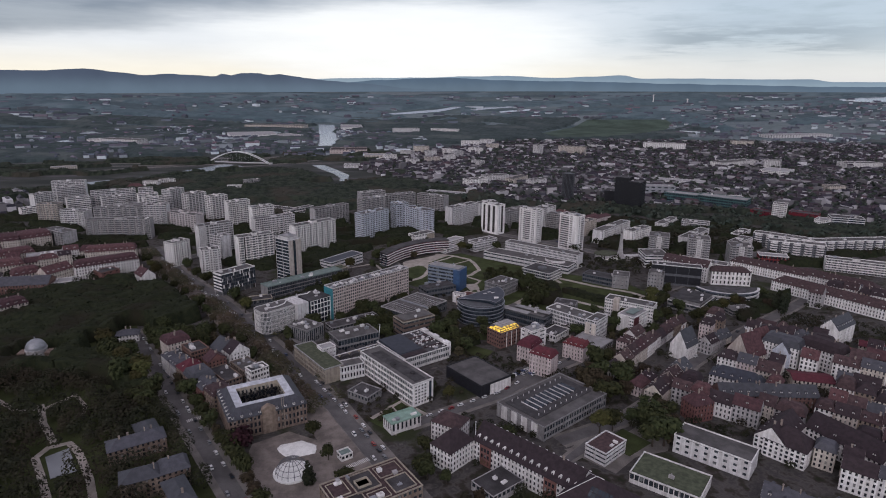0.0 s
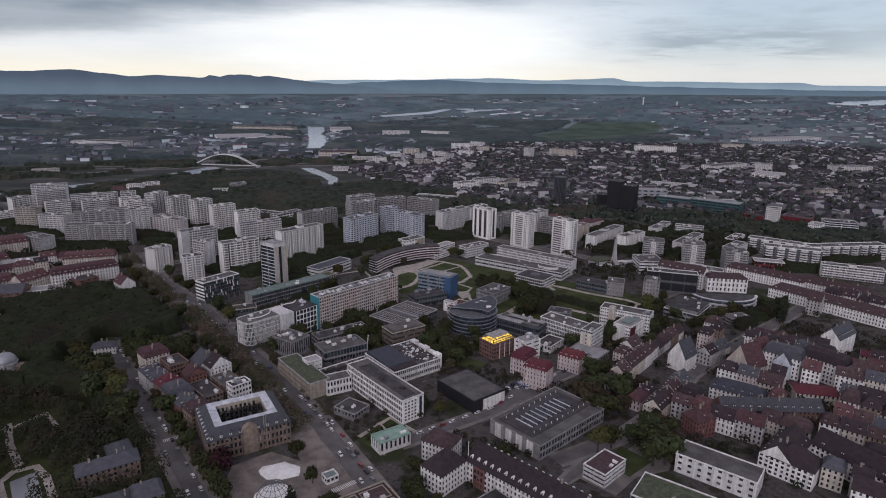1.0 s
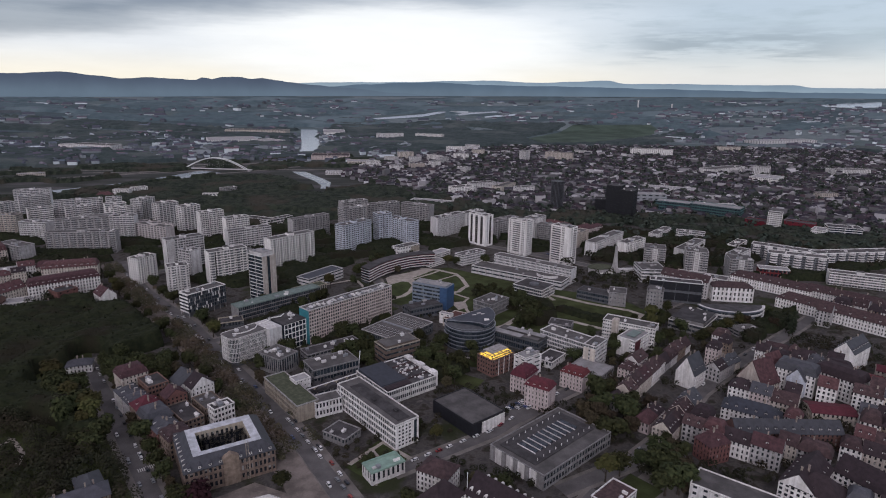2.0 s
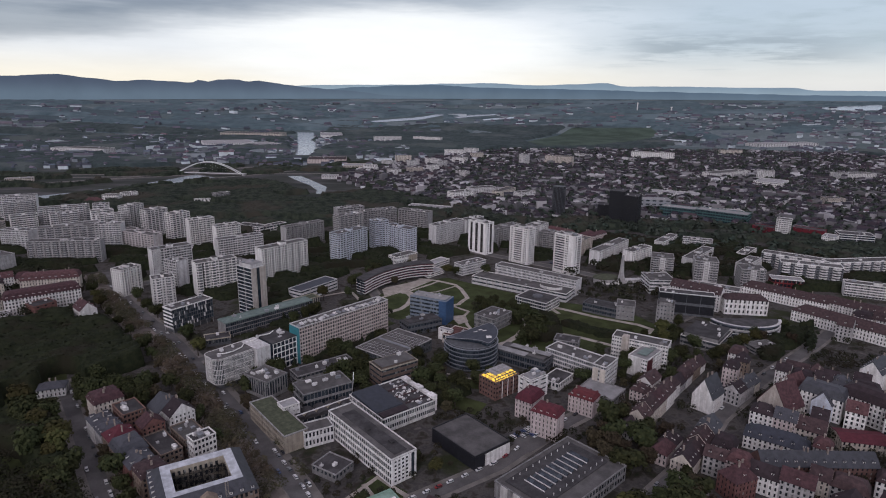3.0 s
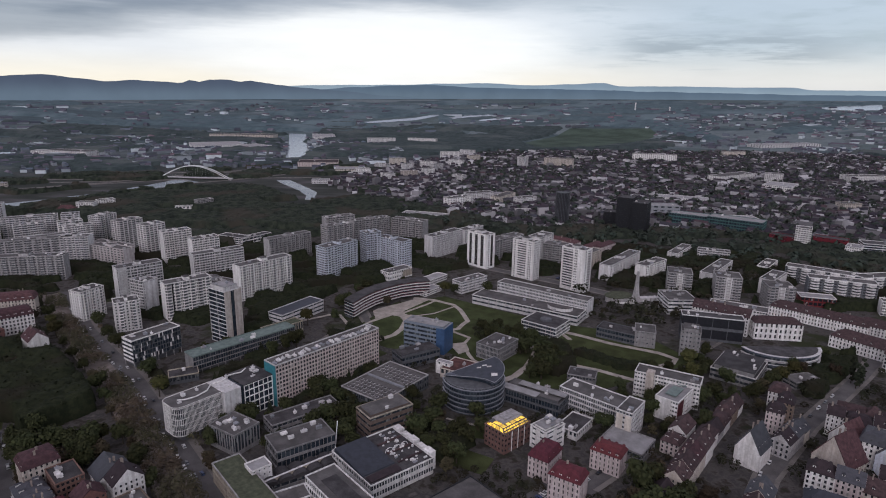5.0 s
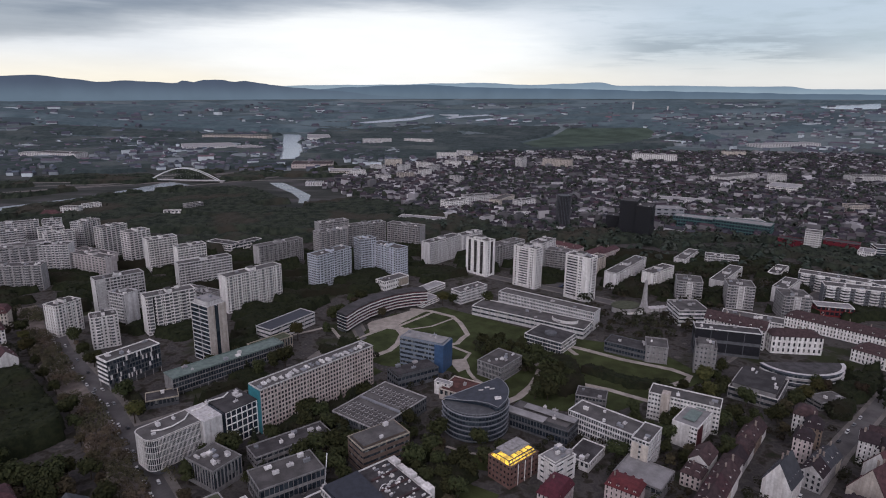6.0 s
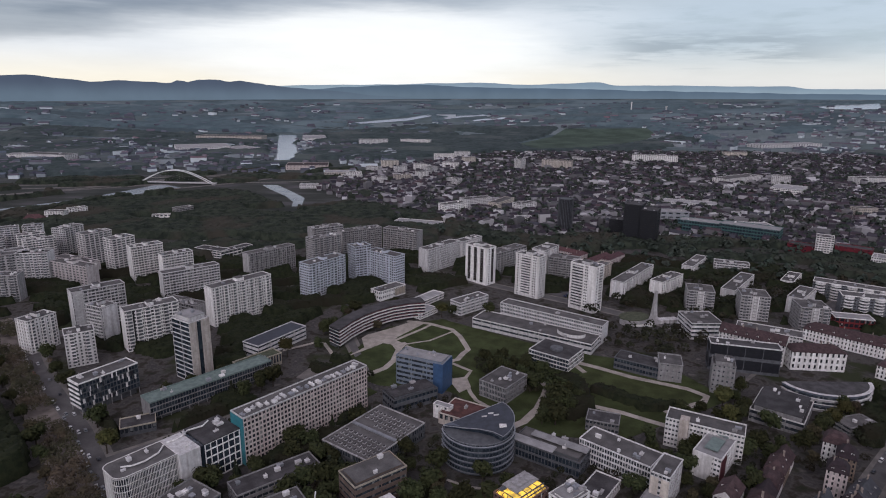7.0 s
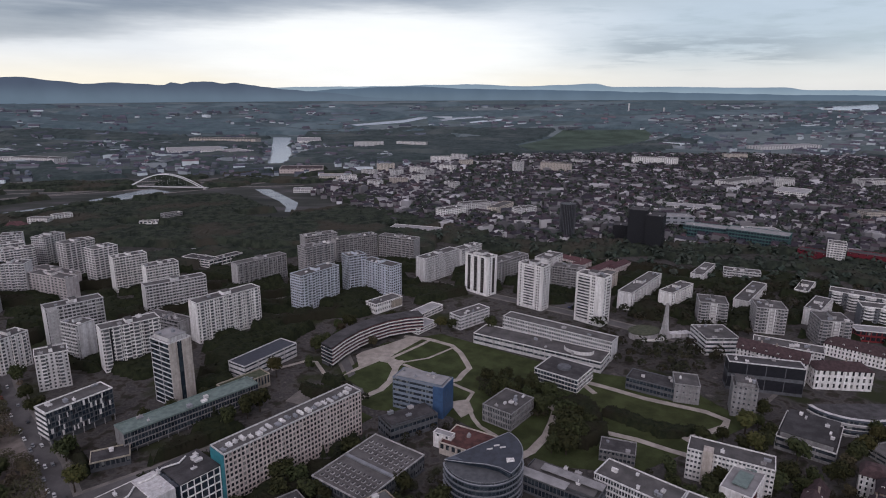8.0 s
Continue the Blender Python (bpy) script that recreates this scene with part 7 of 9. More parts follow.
far_block(-73.8, 2599.6, -19.8, 118, 24, 19.2, 9)
far_block(44.1, 1219.7, 36, 47.3, 21.6, 17.8, 10)
far_block(80.4, 1265.5, 26, 54.6, 21.6, 19.2, 11)
far_block(136.6, 1254, 56.9, 67.4, 19.2, 15.2, 12)
far_block(172.9, 1244.3, 32.6, 39.9, 19.2, 15.1, 13)
far_block(154, 1160.8, 3.2, 27.1, 16.8, 9.1, 14)
far_block(-40.9, 1139, -19.9, 76.3, 24, 7.2, 15)
far_block(266.9, 1809.5, 47.8, 22.8, 21.6, 31.2, 16)
far_block(330.9, 1855.4, -27.1, 80.1, 21.6, 25.6, 17)
far_block(460.1, 2044.8, -55, 57.7, 19.2, 14.4, 18)
far_block(642.6, 2036.2, -16.6, 129.7, 24, 22.9, 19)
far_block(748.9, 1475.4, -42.6, 58, 72, 12, 20)
far_block(802.8, 1565.1, -27.1, 38.6, 24, 25.4, 21)
far_block(1005.7, 2199.1, -8, 74.2, 21.6, 17.1, 22)
far_block(1330.9, 2551.6, 18.1, 321, 72, 12, 23)
far_block(1026.2, 1587.2, 4.9, 98.8, 36, 16.8, 24)
far_block(695.9, 1558.8, 31.3, 141.6, 36, 16.8, 25)
far_block(1790.5, 3145.7, 10.7, 82, 36, 16.8, 26)
far_block(762.2, 1222.1, 3.4, 36, 21.6, 14.6, 27)
far_block(450.7, 1329, -24, 100.9, 36, 7.2, 28)
far_block(445.1, 1088.9, -5.5, 94.8, 48, 9.6, 29)
far_block(-181.7, 1648.7, -9.4, 43.8, 19.2, 8.6, 30)
far_block(-254.4, 1500.4, 4.7, 38.1, 24, 7.2, 31)
far_block(-905, 1385.8, 27.5, 52, 20, 8, 32)

# low buildings at the foot of the wood and by the river
block("low_school", "low white school block with dark window bands", -284, 965, -25, 42, 16, 9, wall=WHITE, roof=BITUMEN, glass=OFFICE, floor=3.2, bay=7, pier=0.5, span=0.35, units=2, category="school", seed=81)
block("low_school", "long low white school wing with glazed side", -246, 947, 53, 48, 13, 8, wall=WHITE, roof=BITUMEN, glass=OFFICE, floor=3.4, bay=6, pier=0.4, span=0.3, units=3, category="school", seed=82)
block("flat_roofed_store", "low pale flat-roofed store at the wood's edge", -291, 1008, 9, 30, 14, 4, wall=PALE, roof=GRAVEL, glass=OFFICE, floor=3.6, bay=6, pier=2.0, span=0.5, units=1, category="store", seed=83)
block("river_house", "white flats beside the river trees", -585, 1165, 0, 29, 14, 15, wall=WHITE, roof=GRAVEL, glass=LOUVRE, floor=2.9, bay=4, pier=1.6, span=0.45, units=1, category="apartment building", seed=84)
block("river_house", "white flats beside the river trees", -560, 1189, 44, 27, 14, 14, wall=WHITE, roof=GRAVEL, glass=LOUVRE, floor=2.9, bay=4, pier=1.6, span=0.45, units=1, category="apartment building", seed=85)
house("river_hall", "hall with broad red tiled roof near the river", -603, 1136, 20, 30, 16, 7, 14, wall=CREAM, roof=TILE, kind="hip", dormers=0, chimneys=1, category="house", seed=86)
block("river_house", "grey flats with balcony bands among the trees", -395, 1198, 50, 30, 13, 14, wall=CONCRETE, roof=GRAVEL, glass=LOUVRE, floor=2.8, bay=5, pier=0.8, span=0.4, units=1, category="apartment building", seed=87)
block("flat_roofed_store", "low white store in a clearing of the wood", -432, 1190, 12, 36, 10, 4.5, wall=WHITE, roof=GRAVEL, glass=OFFICE, floor=3.6, bay=6, pier=2.0, span=0.5, units=1, category="store", seed=88)

for k, (x, y, a, w) in enumerate(((176, 905, 44, 46), (200, 893, 44, 52), (226, 905, 44, 40), (170, 958, -46, 40))):
    house("brick_flats", "brick-red flats with low tiled roof behind the towers", x, y, a, w, 12, 10.5, 14.0, wall=ROSEWALL, roof=TILE, kind="hip", dormers=0, chimneys=2, category="apartment building", group="brick-red flats", seed=k + 40)

for k, (x, y, a, w, h) in enumerate(((-170, 1650, 20, 34, 15), (-136, 1756, -30, 40, 17), (-102, 1861, 12, 46, 18), (-56, 1726, 40, 32, 19), (-17, 1798, -24, 42, 18), (-4, 1640, 30, 30, 17), (-109, 1590, -36, 34, 14), (-58, 1600, 14, 40, 16), (20, 1720, 46, 36, 19), (60, 1850, -20, 44, 17), (46, 2060, 10, 60, 18), (110, 2160, -14, 50, 16), (130, 1960, 35, 40, 18), (60, 1560, -40, 32, 16))):
    far_block(x, y, a, w, 15, h, k + 40)

# ---- landmarks ----
def arch_bridge():
    e = thing("arch_bridge", -606, 1552, math.degrees(math.atan2(-16, 152)), "white steel arch bridge over the river", "bridge")
    n, span, rise = 26, 158.0, 27.0
    for side in (0, 10):
        g = Geo()
        pts = [(-3 + span * k / n, side * 1.0, 4 + rise * math.sin(math.pi * k / n) * (1 - 0.0)) for k in range(n + 1)]
        part("arch", tube(pts, 0.85), STEEL, e)
        g = Geo()
        for p in pts[2:-2:2]:
            g.beam((p[0], p[1], 5), p, 0.05, sides=4)
        part("hanger", g, STEEL, e, kind="stuff")
    g = Geo()
    g.box(-12, span + 8, 0.6, 9.4, 3.6, 4.8)
    part("deck", g, PALE, e)
    for u in (-6, span):
        g = Geo()
        g.box(u, u + 6, -0.5, 10.5, -0.3, 4.0)
        part("abutment", g, CONCRETE, e)


arch_bridge()


def spire_church():
    taken(178, 708, 70, 36, 10)
    e = thing("concrete_spire", 213, 726, 20, "tapering concrete church spire with sweeping foot", "church")
    g = Geo()
    prof = [(0, 6.5, 3.0), (3, 4.0, 2.6), (8, 2.5, 2.1), (14, 1.8, 1.7), (22, 1.4, 1.3), (32, 1.0, 0.9)]
    rings = [[(-a, -b, z), (a, -b, z), (a, b, z), (-a, b, z)] for z, a, b in prof]
    for lo, hi in zip(rings, rings[1:]):
        g.solid(lo, hi)
    part("tower", g, CONCRETE, e)
    g = Geo()
    pts = [(-4 - 22 * t, -4 + 10 * t * t, 0.4 + 3.2 * (1 - t)) for t in [k / 10 for k in range(11)]]
    for p, q in zip(pts, pts[1:]):
        g.solid([(p[0], p[1] - 0.4, 0), (p[0], p[1] + 0.4, 0), (q[0], q[1] + 0.4, 0), (q[0], q[1] - 0.4, 0)], [(p[0], p[1] - 0.4, p[2]), (p[0], p[1] + 0.4, p[2]), (q[0], q[1] + 0.4, q[2]), (q[0], q[1] - 0.4, q[2])])
    part("curving_wall", g, WHITE, e)
    g = Geo()
    g.prism([(14 * math.cos(k * math.tau / 18) - 14, 10 * math.sin(k * math.tau / 18) + 10) for k in range(18)], 0, 5.5)
    part("church_hall", g, CONCRETE, e)
    g = Geo()
    g.prism([(15 * math.cos(k * math.tau / 18) - 14, 11 * math.sin(k * math.tau / 18) + 10) for k in range(18)], 5.5, 6.1)
    part("roof", g, GREENROOF, e)
    for k in range(4):
        g = Geo()
        g.box(6 + 5 * k, 10 + 5 * k, -3 - k, 4 - k, 0, 3.2)
        g.box(5.6 + 5 * k, 10.4 + 5 * k, -3.4 - k, 4.4 - k, 3.2, 3.6)
        part("parish_room", g, PALE, e)


spire_church()


def observatory():
    e = thing("observatory_dome", -305, 428, 10, "grey domed garden rotunda among trees", "observatory")
    taken(-318, 414, 26, 24, 0)
    g = Geo()
    ring = [(7 * math.cos(k * math.tau / 24), 7 * math.sin(k * math.tau / 24)) for k in range(24)]
    g.prism(ring, 0, 9)
    part("drum", g, CONCRETE, e)
    g = Geo()
    g.prism([(x * 1.08, y * 1.08) for x, y in ring], 9, 9.6)
    part("cornice", g, CONCRETE, e)
    g = Geo()
    for i in range(6):
        a, b = radians(15 * i), radians(15 * (i + 1))
        g.solid([(x * math.cos(a), y * math.cos(a), 9.6 + 7 * math.sin(a)) for x, y in ring], [(x * max(0.02, math.cos(b)), y * max(0.02, math.cos(b)), 9.6 + 7 * math.sin(b)) for x, y in ring], caps=False)
    part("dome", g, ZINC, e)
    g = Geo()
    g.beam((0, 0, 16.4), (0, 0, 18.2), 0.4)
    part("finial", g, ZINC, e)
    for sx in (-12, 7):
        g = Geo()
        g.box(sx, sx + 5, -4, 4, 0, 6.5)
        g.box(sx - 0.2, sx + 5.2, -4.2, 4.2, 6.5, 7.0)
        part("side_wing", g, SANDSTONE, e)


observatory()


def glass_dome():
    e = thing("geodesic_dome", -80, 296, 0, "skeletal steel dome over a white tarpaulin", "dome frame")
    taken(-92, 284, 24, 40, 0)
    g = Geo()
    r = 9.0
    n = 16
    for i in range(5):
        for k in range(n):
            a, b = radians(18 * i), radians(18 * (i + 1))
            u, v = k * math.tau / n, (k + 0.5 * (i % 2) + 0.5) * math.tau / n
            p = (r * math.cos(a) * math.cos(u), r * math.cos(a) * math.sin(u), r * math.sin(a))
            w = (r * math.cos(a) * math.cos(u + math.tau / n), r * math.cos(a) * math.sin(u + math.tau / n), r * math.sin(a))
            q = (r * math.cos(b) * math.cos(u), r * math.cos(b) * math.sin(u), r * math.sin(b))
            g.beam(p, w, 0.15, sides=4)
            g.beam(p, q, 0.15, sides=4)
    part("frame", g, DARKGREY, e, kind="stuff")
    g = Geo()
    g.prism([(10.2 * math.cos(k * math.tau / 30), 10.2 * math.sin(k * math.tau / 30)) for k in range(30)], 0, 0.9)
    part("base_ring", g, TARP, e)
    t = thing("tarpaulin_mound", -82, 318, 0, "crumpled white tarpaulin over a building pit", "tarpaulin")
    g = Geo()
    rnd = random.Random(3)
    n = 12
    top = [(13 * math.cos(k * math.tau / n) * rnd.uniform(0.75, 1), 9 * math.sin(k * math.tau / n) * rnd.uniform(0.75, 1)) for k in range(n)]
    g.solid([(x, y, 0.1) for x, y in top], [(x * 0.85, y * 0.85, rnd.uniform(0.5, 1.0)) for x, y in top], caps=False)
    for k in range(n):
        j = (k + 1) % n
        g.face([(top[k][0] * 0.85, top[k][1] * 0.85, 0.75), (top[j][0] * 0.85, top[j][1] * 0.85, 0.75), (0, 0, 1.3)])
    part("sheet", g, TARP, t)


glass_dome()

# ---- courtyard building and villas ----
cx, cy, ca, cw, cd, ch = -123.3, 323.7, 29.9, 46.3, 40.3, 11.4
ch = 13.5
e = thing("courtyard_institute", cx, cy, ca, "sandstone institute round a courtyard with slate mansard", "university building")
taken(cx, cy, cw, cd, ca)
inn = 10.2
g = lattice(cw, cd, ch, 3, 2.3, 1.0, 0.34)
part("wall", g, SANDSTONE, e)
g = Geo()
for q in ((0.3, cw - 0.3, 0.3, inn), (0.3, cw - 0.3, cd - inn, cd - 0.3), (0.3, inn, inn, cd - inn), (cw - inn, cw - 0.3, inn, cd - inn)):
    g.box(*q, 0.02, ch - 0.1)
part("window_glass", g, GLASS, e, kind="stuff")
g = Geo()
def ring4(i, z):
    return [(i, i, z), (cw - i, i, z), (cw - i, cd - i, z), (i, cd - i, z)]
g.solid(ring4(-0.4, ch), ring4(5.6, ch + 4.8), caps=False)
g.solid(ring4(-0.4, ch - 0.4), ring4(-0.4, ch), caps=False)
part("mansard", g, SLATE, e)
g = Geo()
for i0, i1 in ((5.6, inn),):
    for (a, b) in ((0, 1), (1, 2), (2, 3), (3, 0)):
        o, n2 = ring4(i0, ch + 4.8), ring4(i1, ch + 4.2)
        g.face([o[a], o[b], n2[b], n2[a]])
        o2, n3 = ring4(i0, ch + 4.2), ring4(i1, ch + 3.8)
        g.face([n3[a], n3[b], o2[b], o2[a]])
part("flat_roof", g, PALEZINC, e, "pale zinc roof ring")
g = Geo()
g.solid(ring4(inn, 0.1)[::-1], ring4(inn, ch + 4.2)[::-1], caps=False)
part("court_wall", g, TAN, e)
for q, (u0, v0, du, dv) in enumerate(((inn, cd - inn, 1, 0), (cw - inn, inn, 0, 1), (inn, inn, 0, 1), (inn, inn, 1, 0))):
    g = Geo()
    length = (cw if du else cd) - 2 * inn
    for i in range(4):
        for k in range(int(length / 2.6)):
            s, z = 0.8 + k * 2.6, 1.4 + i * 4.0
            x0, y0 = u0 + du * s, v0 + dv * s
            g.box(x0 - (0 if du else 0.05), x0 + (1.4 if du else 0.05), y0 - (0.05 if du else 0), y0 + (0.05 if du else 1.4), z, z + 2.3)
    part("court_window", g, GLASS, e, kind="stuff")
for k in range(9):
    for side in (0, 1):
        o = part("dormer", DORMERS["blue_grey_slate"], None, e)
        o.matrix_basis = pose(cw * (k + 0.5) / 9, 0.3, ch + 0.6) if side == 0 else pose(0.3, cd * (k + 0.5) / 9, ch + 0.6, 0, 0, -90)
g = Geo()
g.box(cw / 2 - 4, cw / 2 + 4, -0.6, 2.0, 0, ch + 2.0)
g.solid([(cw / 2 - 4.4, -0.9, ch + 2), (cw / 2 + 4.4, -0.9, ch + 2), (cw / 2 + 4.4, 3, ch + 2), (cw / 2 - 4.4, 3, ch + 2)], [(cw / 2 - 0.2, -0.7, ch + 4.6), (cw / 2 + 0.2, -0.7, ch + 4.6), (cw / 2 + 0.2, 3, ch + 4.6), (cw / 2 - 0.2, 3, ch + 4.6)])
part("gable_front", g, SANDSTONE, e, "stone gabled centre")

house("slate_villa", "sandstone villa with low slate roof", -180.5, 298, 34, 29.6, 13, 8.8, 12.5, wall=SANDSTONE, roof=SLATE, kind="hip", chimneys=3, group="garden villas")
house("slate_villa", "rear wing of the slate-roofed villa", -157.3, 315.7, 129.3, 24, 12, 8.6, 12.2, wall=SANDSTONE, roof=SLATE, kind="hip", chimneys=1, group="garden villas", seed=2)
house("slate_villa", "sandstone villa with slate roof and flat terrace", -157.9, 267.7, 28.6, 19, 13, 10.8, 14.5, wall=SANDSTONE, roof=SLATE, kind="hip", chimneys=1, group="garden villas", seed=3)
house("slate_villa", "slate-roofed wing beside the terrace", -141.5, 277.1, 32.5, 14, 13, 10.8, 14.2, wall=SANDSTONE, roof=SLATE, kind="mansard", chimneys=1, group="garden villas", seed=4)
house("slate_villa", "slate-roofed wing towards the road", -116.8, 260.8, 128.4, 22, 11, 10.8, 14, wall=SANDSTONE, roof=SLATE, kind="hip", chimneys=1, group="garden villas", seed=5)
taken(-272, 436, 34, 24, 20)
taken(-176, 288, 30, 12, 34)
house("garden_house", "small white garden house with hipped roof", -262, 458, 20, 17, 11, 6, 9.5, wall=WHITE, roof=SLATE, kind="hip", chimneys=2)
fx, fy, fa, fw, fd, fh = -44, 246.6, 33.9, 43.1, 27.6, 12
e = block("flat_institute", "brown flat-roofed institute with pale parapets", fx, fy, fa, fw, fd, fh, wall=SANDSTONE, roof=BROWNTILE, glass=OFFICE, floor=3.6, bay=2.8, pier=1.0, span=0.45, units=9, category="university building", trim=TAN, seed=14)
for u0, u1, v0, v1, up in ((2, 15, 2, 12, 0.7), (16.5, 27, 2, 9, 0.5), (29, 41, 2, 14, 0.8), (2, 11, 14, 25.5, 0.6), (13, 26, 11, 25.5, 1.1), (28, 41, 16, 25.5, 0.6), (15, 22, 14, 20, 1.8)):
    g = Geo()
    for q in ((u0, u1, v0, v0 + 0.3), (u0, u1, v1 - 0.3, v1), (u0, u0 + 0.3, v0 + 0.3, v1 - 0.3), (u1 - 0.3, u1, v0 + 0.3, v1 - 0.3)):
        g.box(*q, fh - 0.05, fh + up)
    curb = part("roof_curb", g, TAN, e, "pale raised roof curb")
    g = Geo()
    g.box(u0 + 0.3, u1 - 0.3, v0 + 0.3, v1 - 0.3, fh - 0.05, fh + 0.12 + 0.3 * (up > 1))
    part("roof_field", g, BITUMEN if up > 0.6 else BROWNTILE, curb)

# mansard school
e = house("tiled_school", "long white school with maroon roof and round dormers", 18.5, 311, -42.5, 66, 18, 12.6, 21.0, wall=WHITE, roof=DARKTILE, kind="gable", dormers=15, chimneys=1, category="school", bay=2.4, dormer_size=1.25, pier=0.5, dormer="arched")
for u in (5.0, 47.0):
    g = Geo()
    g.box(u, u + 7.5, -0.5, 0.3, 0, 12.3)
    door = part("portal", g, REDSTONE, e, "red sandstone portal bay")
    for k in range(3):
        for i in range(3):
            g = Geo()
            g.box(u + 0.9 + 2.1 * k, u + 2.2 + 2.1 * k, -0.6, -0.4, 1.2 + 3.7 * i, 3.4 + 3.7 * i)
            part("portal_window", g, GLASS if i else TIMBER, door)
house("tiled_school", "wing of the white school with maroon roof", 5.5, 296.7, 47.8, 19.3, 15, 12.6, 21.0, wall=WHITE, roof=DARKTILE, kind="hip", dormers=0, chimneys=0, category="school", seed=2, bay=2.4, pier=0.5)
house("tiled_school", "low red-roofed wing behind the school", -5.8, 330.7, -29.4, 18, 14.4, 12, 17, wall=WHITE, roof=BROWNTILE, kind="hip", chimneys=0, category="school", seed=12, bay=2.4, pier=0.5)
hx, hy, ha, hw, hd, hh = 63.3, 271.8, -40.5, 30, 26, 12.6
e = house("tiled_school", "hipped end of the school with pale ridge caps", hx - 6, hy - 8, ha, hw, hd, hh, 23, wall=REDSTONE, roof=DARKTILE, kind="hip", chimneys=0, category="school", seed=3, pier=0.5)
g = Geo()
for p in ((-0.4, -0.4), (-0.4, hd + 0.4)):
    g.beam((*p, hh + 0.1), (13.0, hd / 2, 23.05), 0.22, sides=4)
g.beam((13.0, hd / 2, 23.05), (hw - 13.0, hd / 2, 23.05), 0.22, sides=4)
part("ridge_cap", g, PALE, e, "pale metal ridge cap")
for k in range(6):
    for i in range(3):
        g = Geo()
        u, s = 13 + k * 1.9, 2.2 + 2.3 * i
        z = hh + (23 - hh) * s / (hd / 2)
        g.solid([(u, s, z + 0.25), (u + 1.6, s, z + 0.25), (u + 1.6, s + 1.9, z + 1.95), (u, s + 1.9, z + 1.95)], [(u, s, z + 0.35), (u + 1.6, s, z + 0.35), (u + 1.6, s + 1.9, z + 2.05), (u, s + 1.9, z + 2.05)])
        part("solar_panel", g, CURTAIN, e)
block("school_annex", "low dark annex in the school yard", 27, 271.6, 39.9, 21.6, 16.3, 5.4, wall=CONCRETE, roof=BITUMEN, glass=OFFICE, floor=4.4, bay=3, pier=0.8, span=0.5, units=2, category="school", parapet=0.3)

# ---- old town beside the street: named houses first ----
TOWN = "old town houses"
block("flat_workshop", "long pale flat-roofed workshop", 134.4, 321.9, -39.1, 41.2, 16.8, 10.8, wall=PALE, roof=GRAVEL, glass=OFFICE, floor=4.0, bay=5, pier=3.2, span=0.5, units=0, category="workshop", trim=WHITE)
house("white_navy_house", "white house with navy roof and small dormers", 188.9, 404.7, -34.1, 34, 14, 8.3, 14.5, wall=WHITE, roof=NAVYROOF, kind="hip", dormers=6, chimneys=1, group=TOWN)
house("brown_terrace", "long brick terrace with brown roof and dormers", 181.4, 369.3, -1.4, 63.2, 13, 10.8, 17, wall=BRICK, roof=SLATE, kind="gable", dormers=12, chimneys=5, group=TOWN)
house("tiled_school", "brown-roofed school with white window frames", 185.3, 320.5, -46, 22, 16.8, 10.8, 19, pier=0.45, wall=WHITE, roof=DARKTILE, kind="hip", chimneys=1, group=TOWN, category="school", seed=7)
house("tiled_school", "brown-roofed school wing with white window frames", 193.2, 312.4, 42.6, 31, 16.8, 10.8, 19, pier=0.45, wall=WHITE, roof=DARKTILE, kind="gable", dormers=5, chimneys=1, group=TOWN, category="school", seed=8)
house("tiled_school", "brown-roofed school wing with ornate gable", 216.1, 333.4, -61.5, 42, 16.8, 10.8, 19, pier=0.45, wall=WHITE, roof=DARKTILE, kind="gable", dormers=4, chimneys=1, group=TOWN, category="school", seed=9)
house("white_gable_house", "tall house with blank white gable", 186.6, 441.2, 41.2, 17, 14, 11, 23.5, wall=WHITE, roof=SLATE, kind="gable", dormers=4, chimneys=2, group=TOWN, ends="solid")
house("cream_gable_house", "tall house with blank cream gable and orange roof", 228.8, 429.3, 27.5, 19, 20, 9, 25, wall=CREAM, roof=TILE, kind="gable", dormers=1, chimneys=2, group=TOWN, ends="solid")
house("white_gable_house", "house with blank white gable behind the orange roof", 247, 452, 27.5, 16, 14, 11, 21, wall=WHITE, roof=TILE, kind="gable", dormers=0, chimneys=1, group=TOWN, ends="solid", seed=4)
house("corner_block", "large corner block with dormered slate roof", 246.8, 448.7, -44.6, 26, 15, 16, 22.5, wall=WHITE, roof=SLATE, kind="mansard", dormers=7, chimneys=3, group=TOWN)
house("corner_block", "white-framed corner block with dark roof", 271.9, 444.3, -55.6, 30, 16, 16, 23, wall=WHITE, roof=DARKTILE, kind="mansard", dormers=9, chimneys=3, group=TOWN, seed=2, pier=0.5)
house("corner_block", "white block with steep dark dormered roof", 318, 468.2, 35.5, 30, 14, 16, 24, wall=WHITE, roof=SLATE, kind="gable", dormers=8, chimneys=2, group=TOWN, seed=3, ends="solid")
house("lilac_gable_house", "house with a pale lilac gable", 259.5, 431.8, 42.1, 16, 12, 12, 20, wall=BLUISH, roof=SLATE, kind="gable", dormers=2, chimneys=1, group=TOWN, ends="solid")
house("red_roof_shed", "shed with a bright red metal roof", 300.4, 443.6, -36.4, 18, 16, 9.6, 12, wall=CREAM, roof=BRIGHTTILE, kind="gable", chimneys=0, group=TOWN, seed=2)
house("red_roof_shed", "low building with a red metal roof", 328.7, 457.8, -34.4, 20, 14, 8.4, 11, wall=CREAM, roof=BRIGHTTILE, kind="gable", chimneys=1, group=TOWN, seed=3)


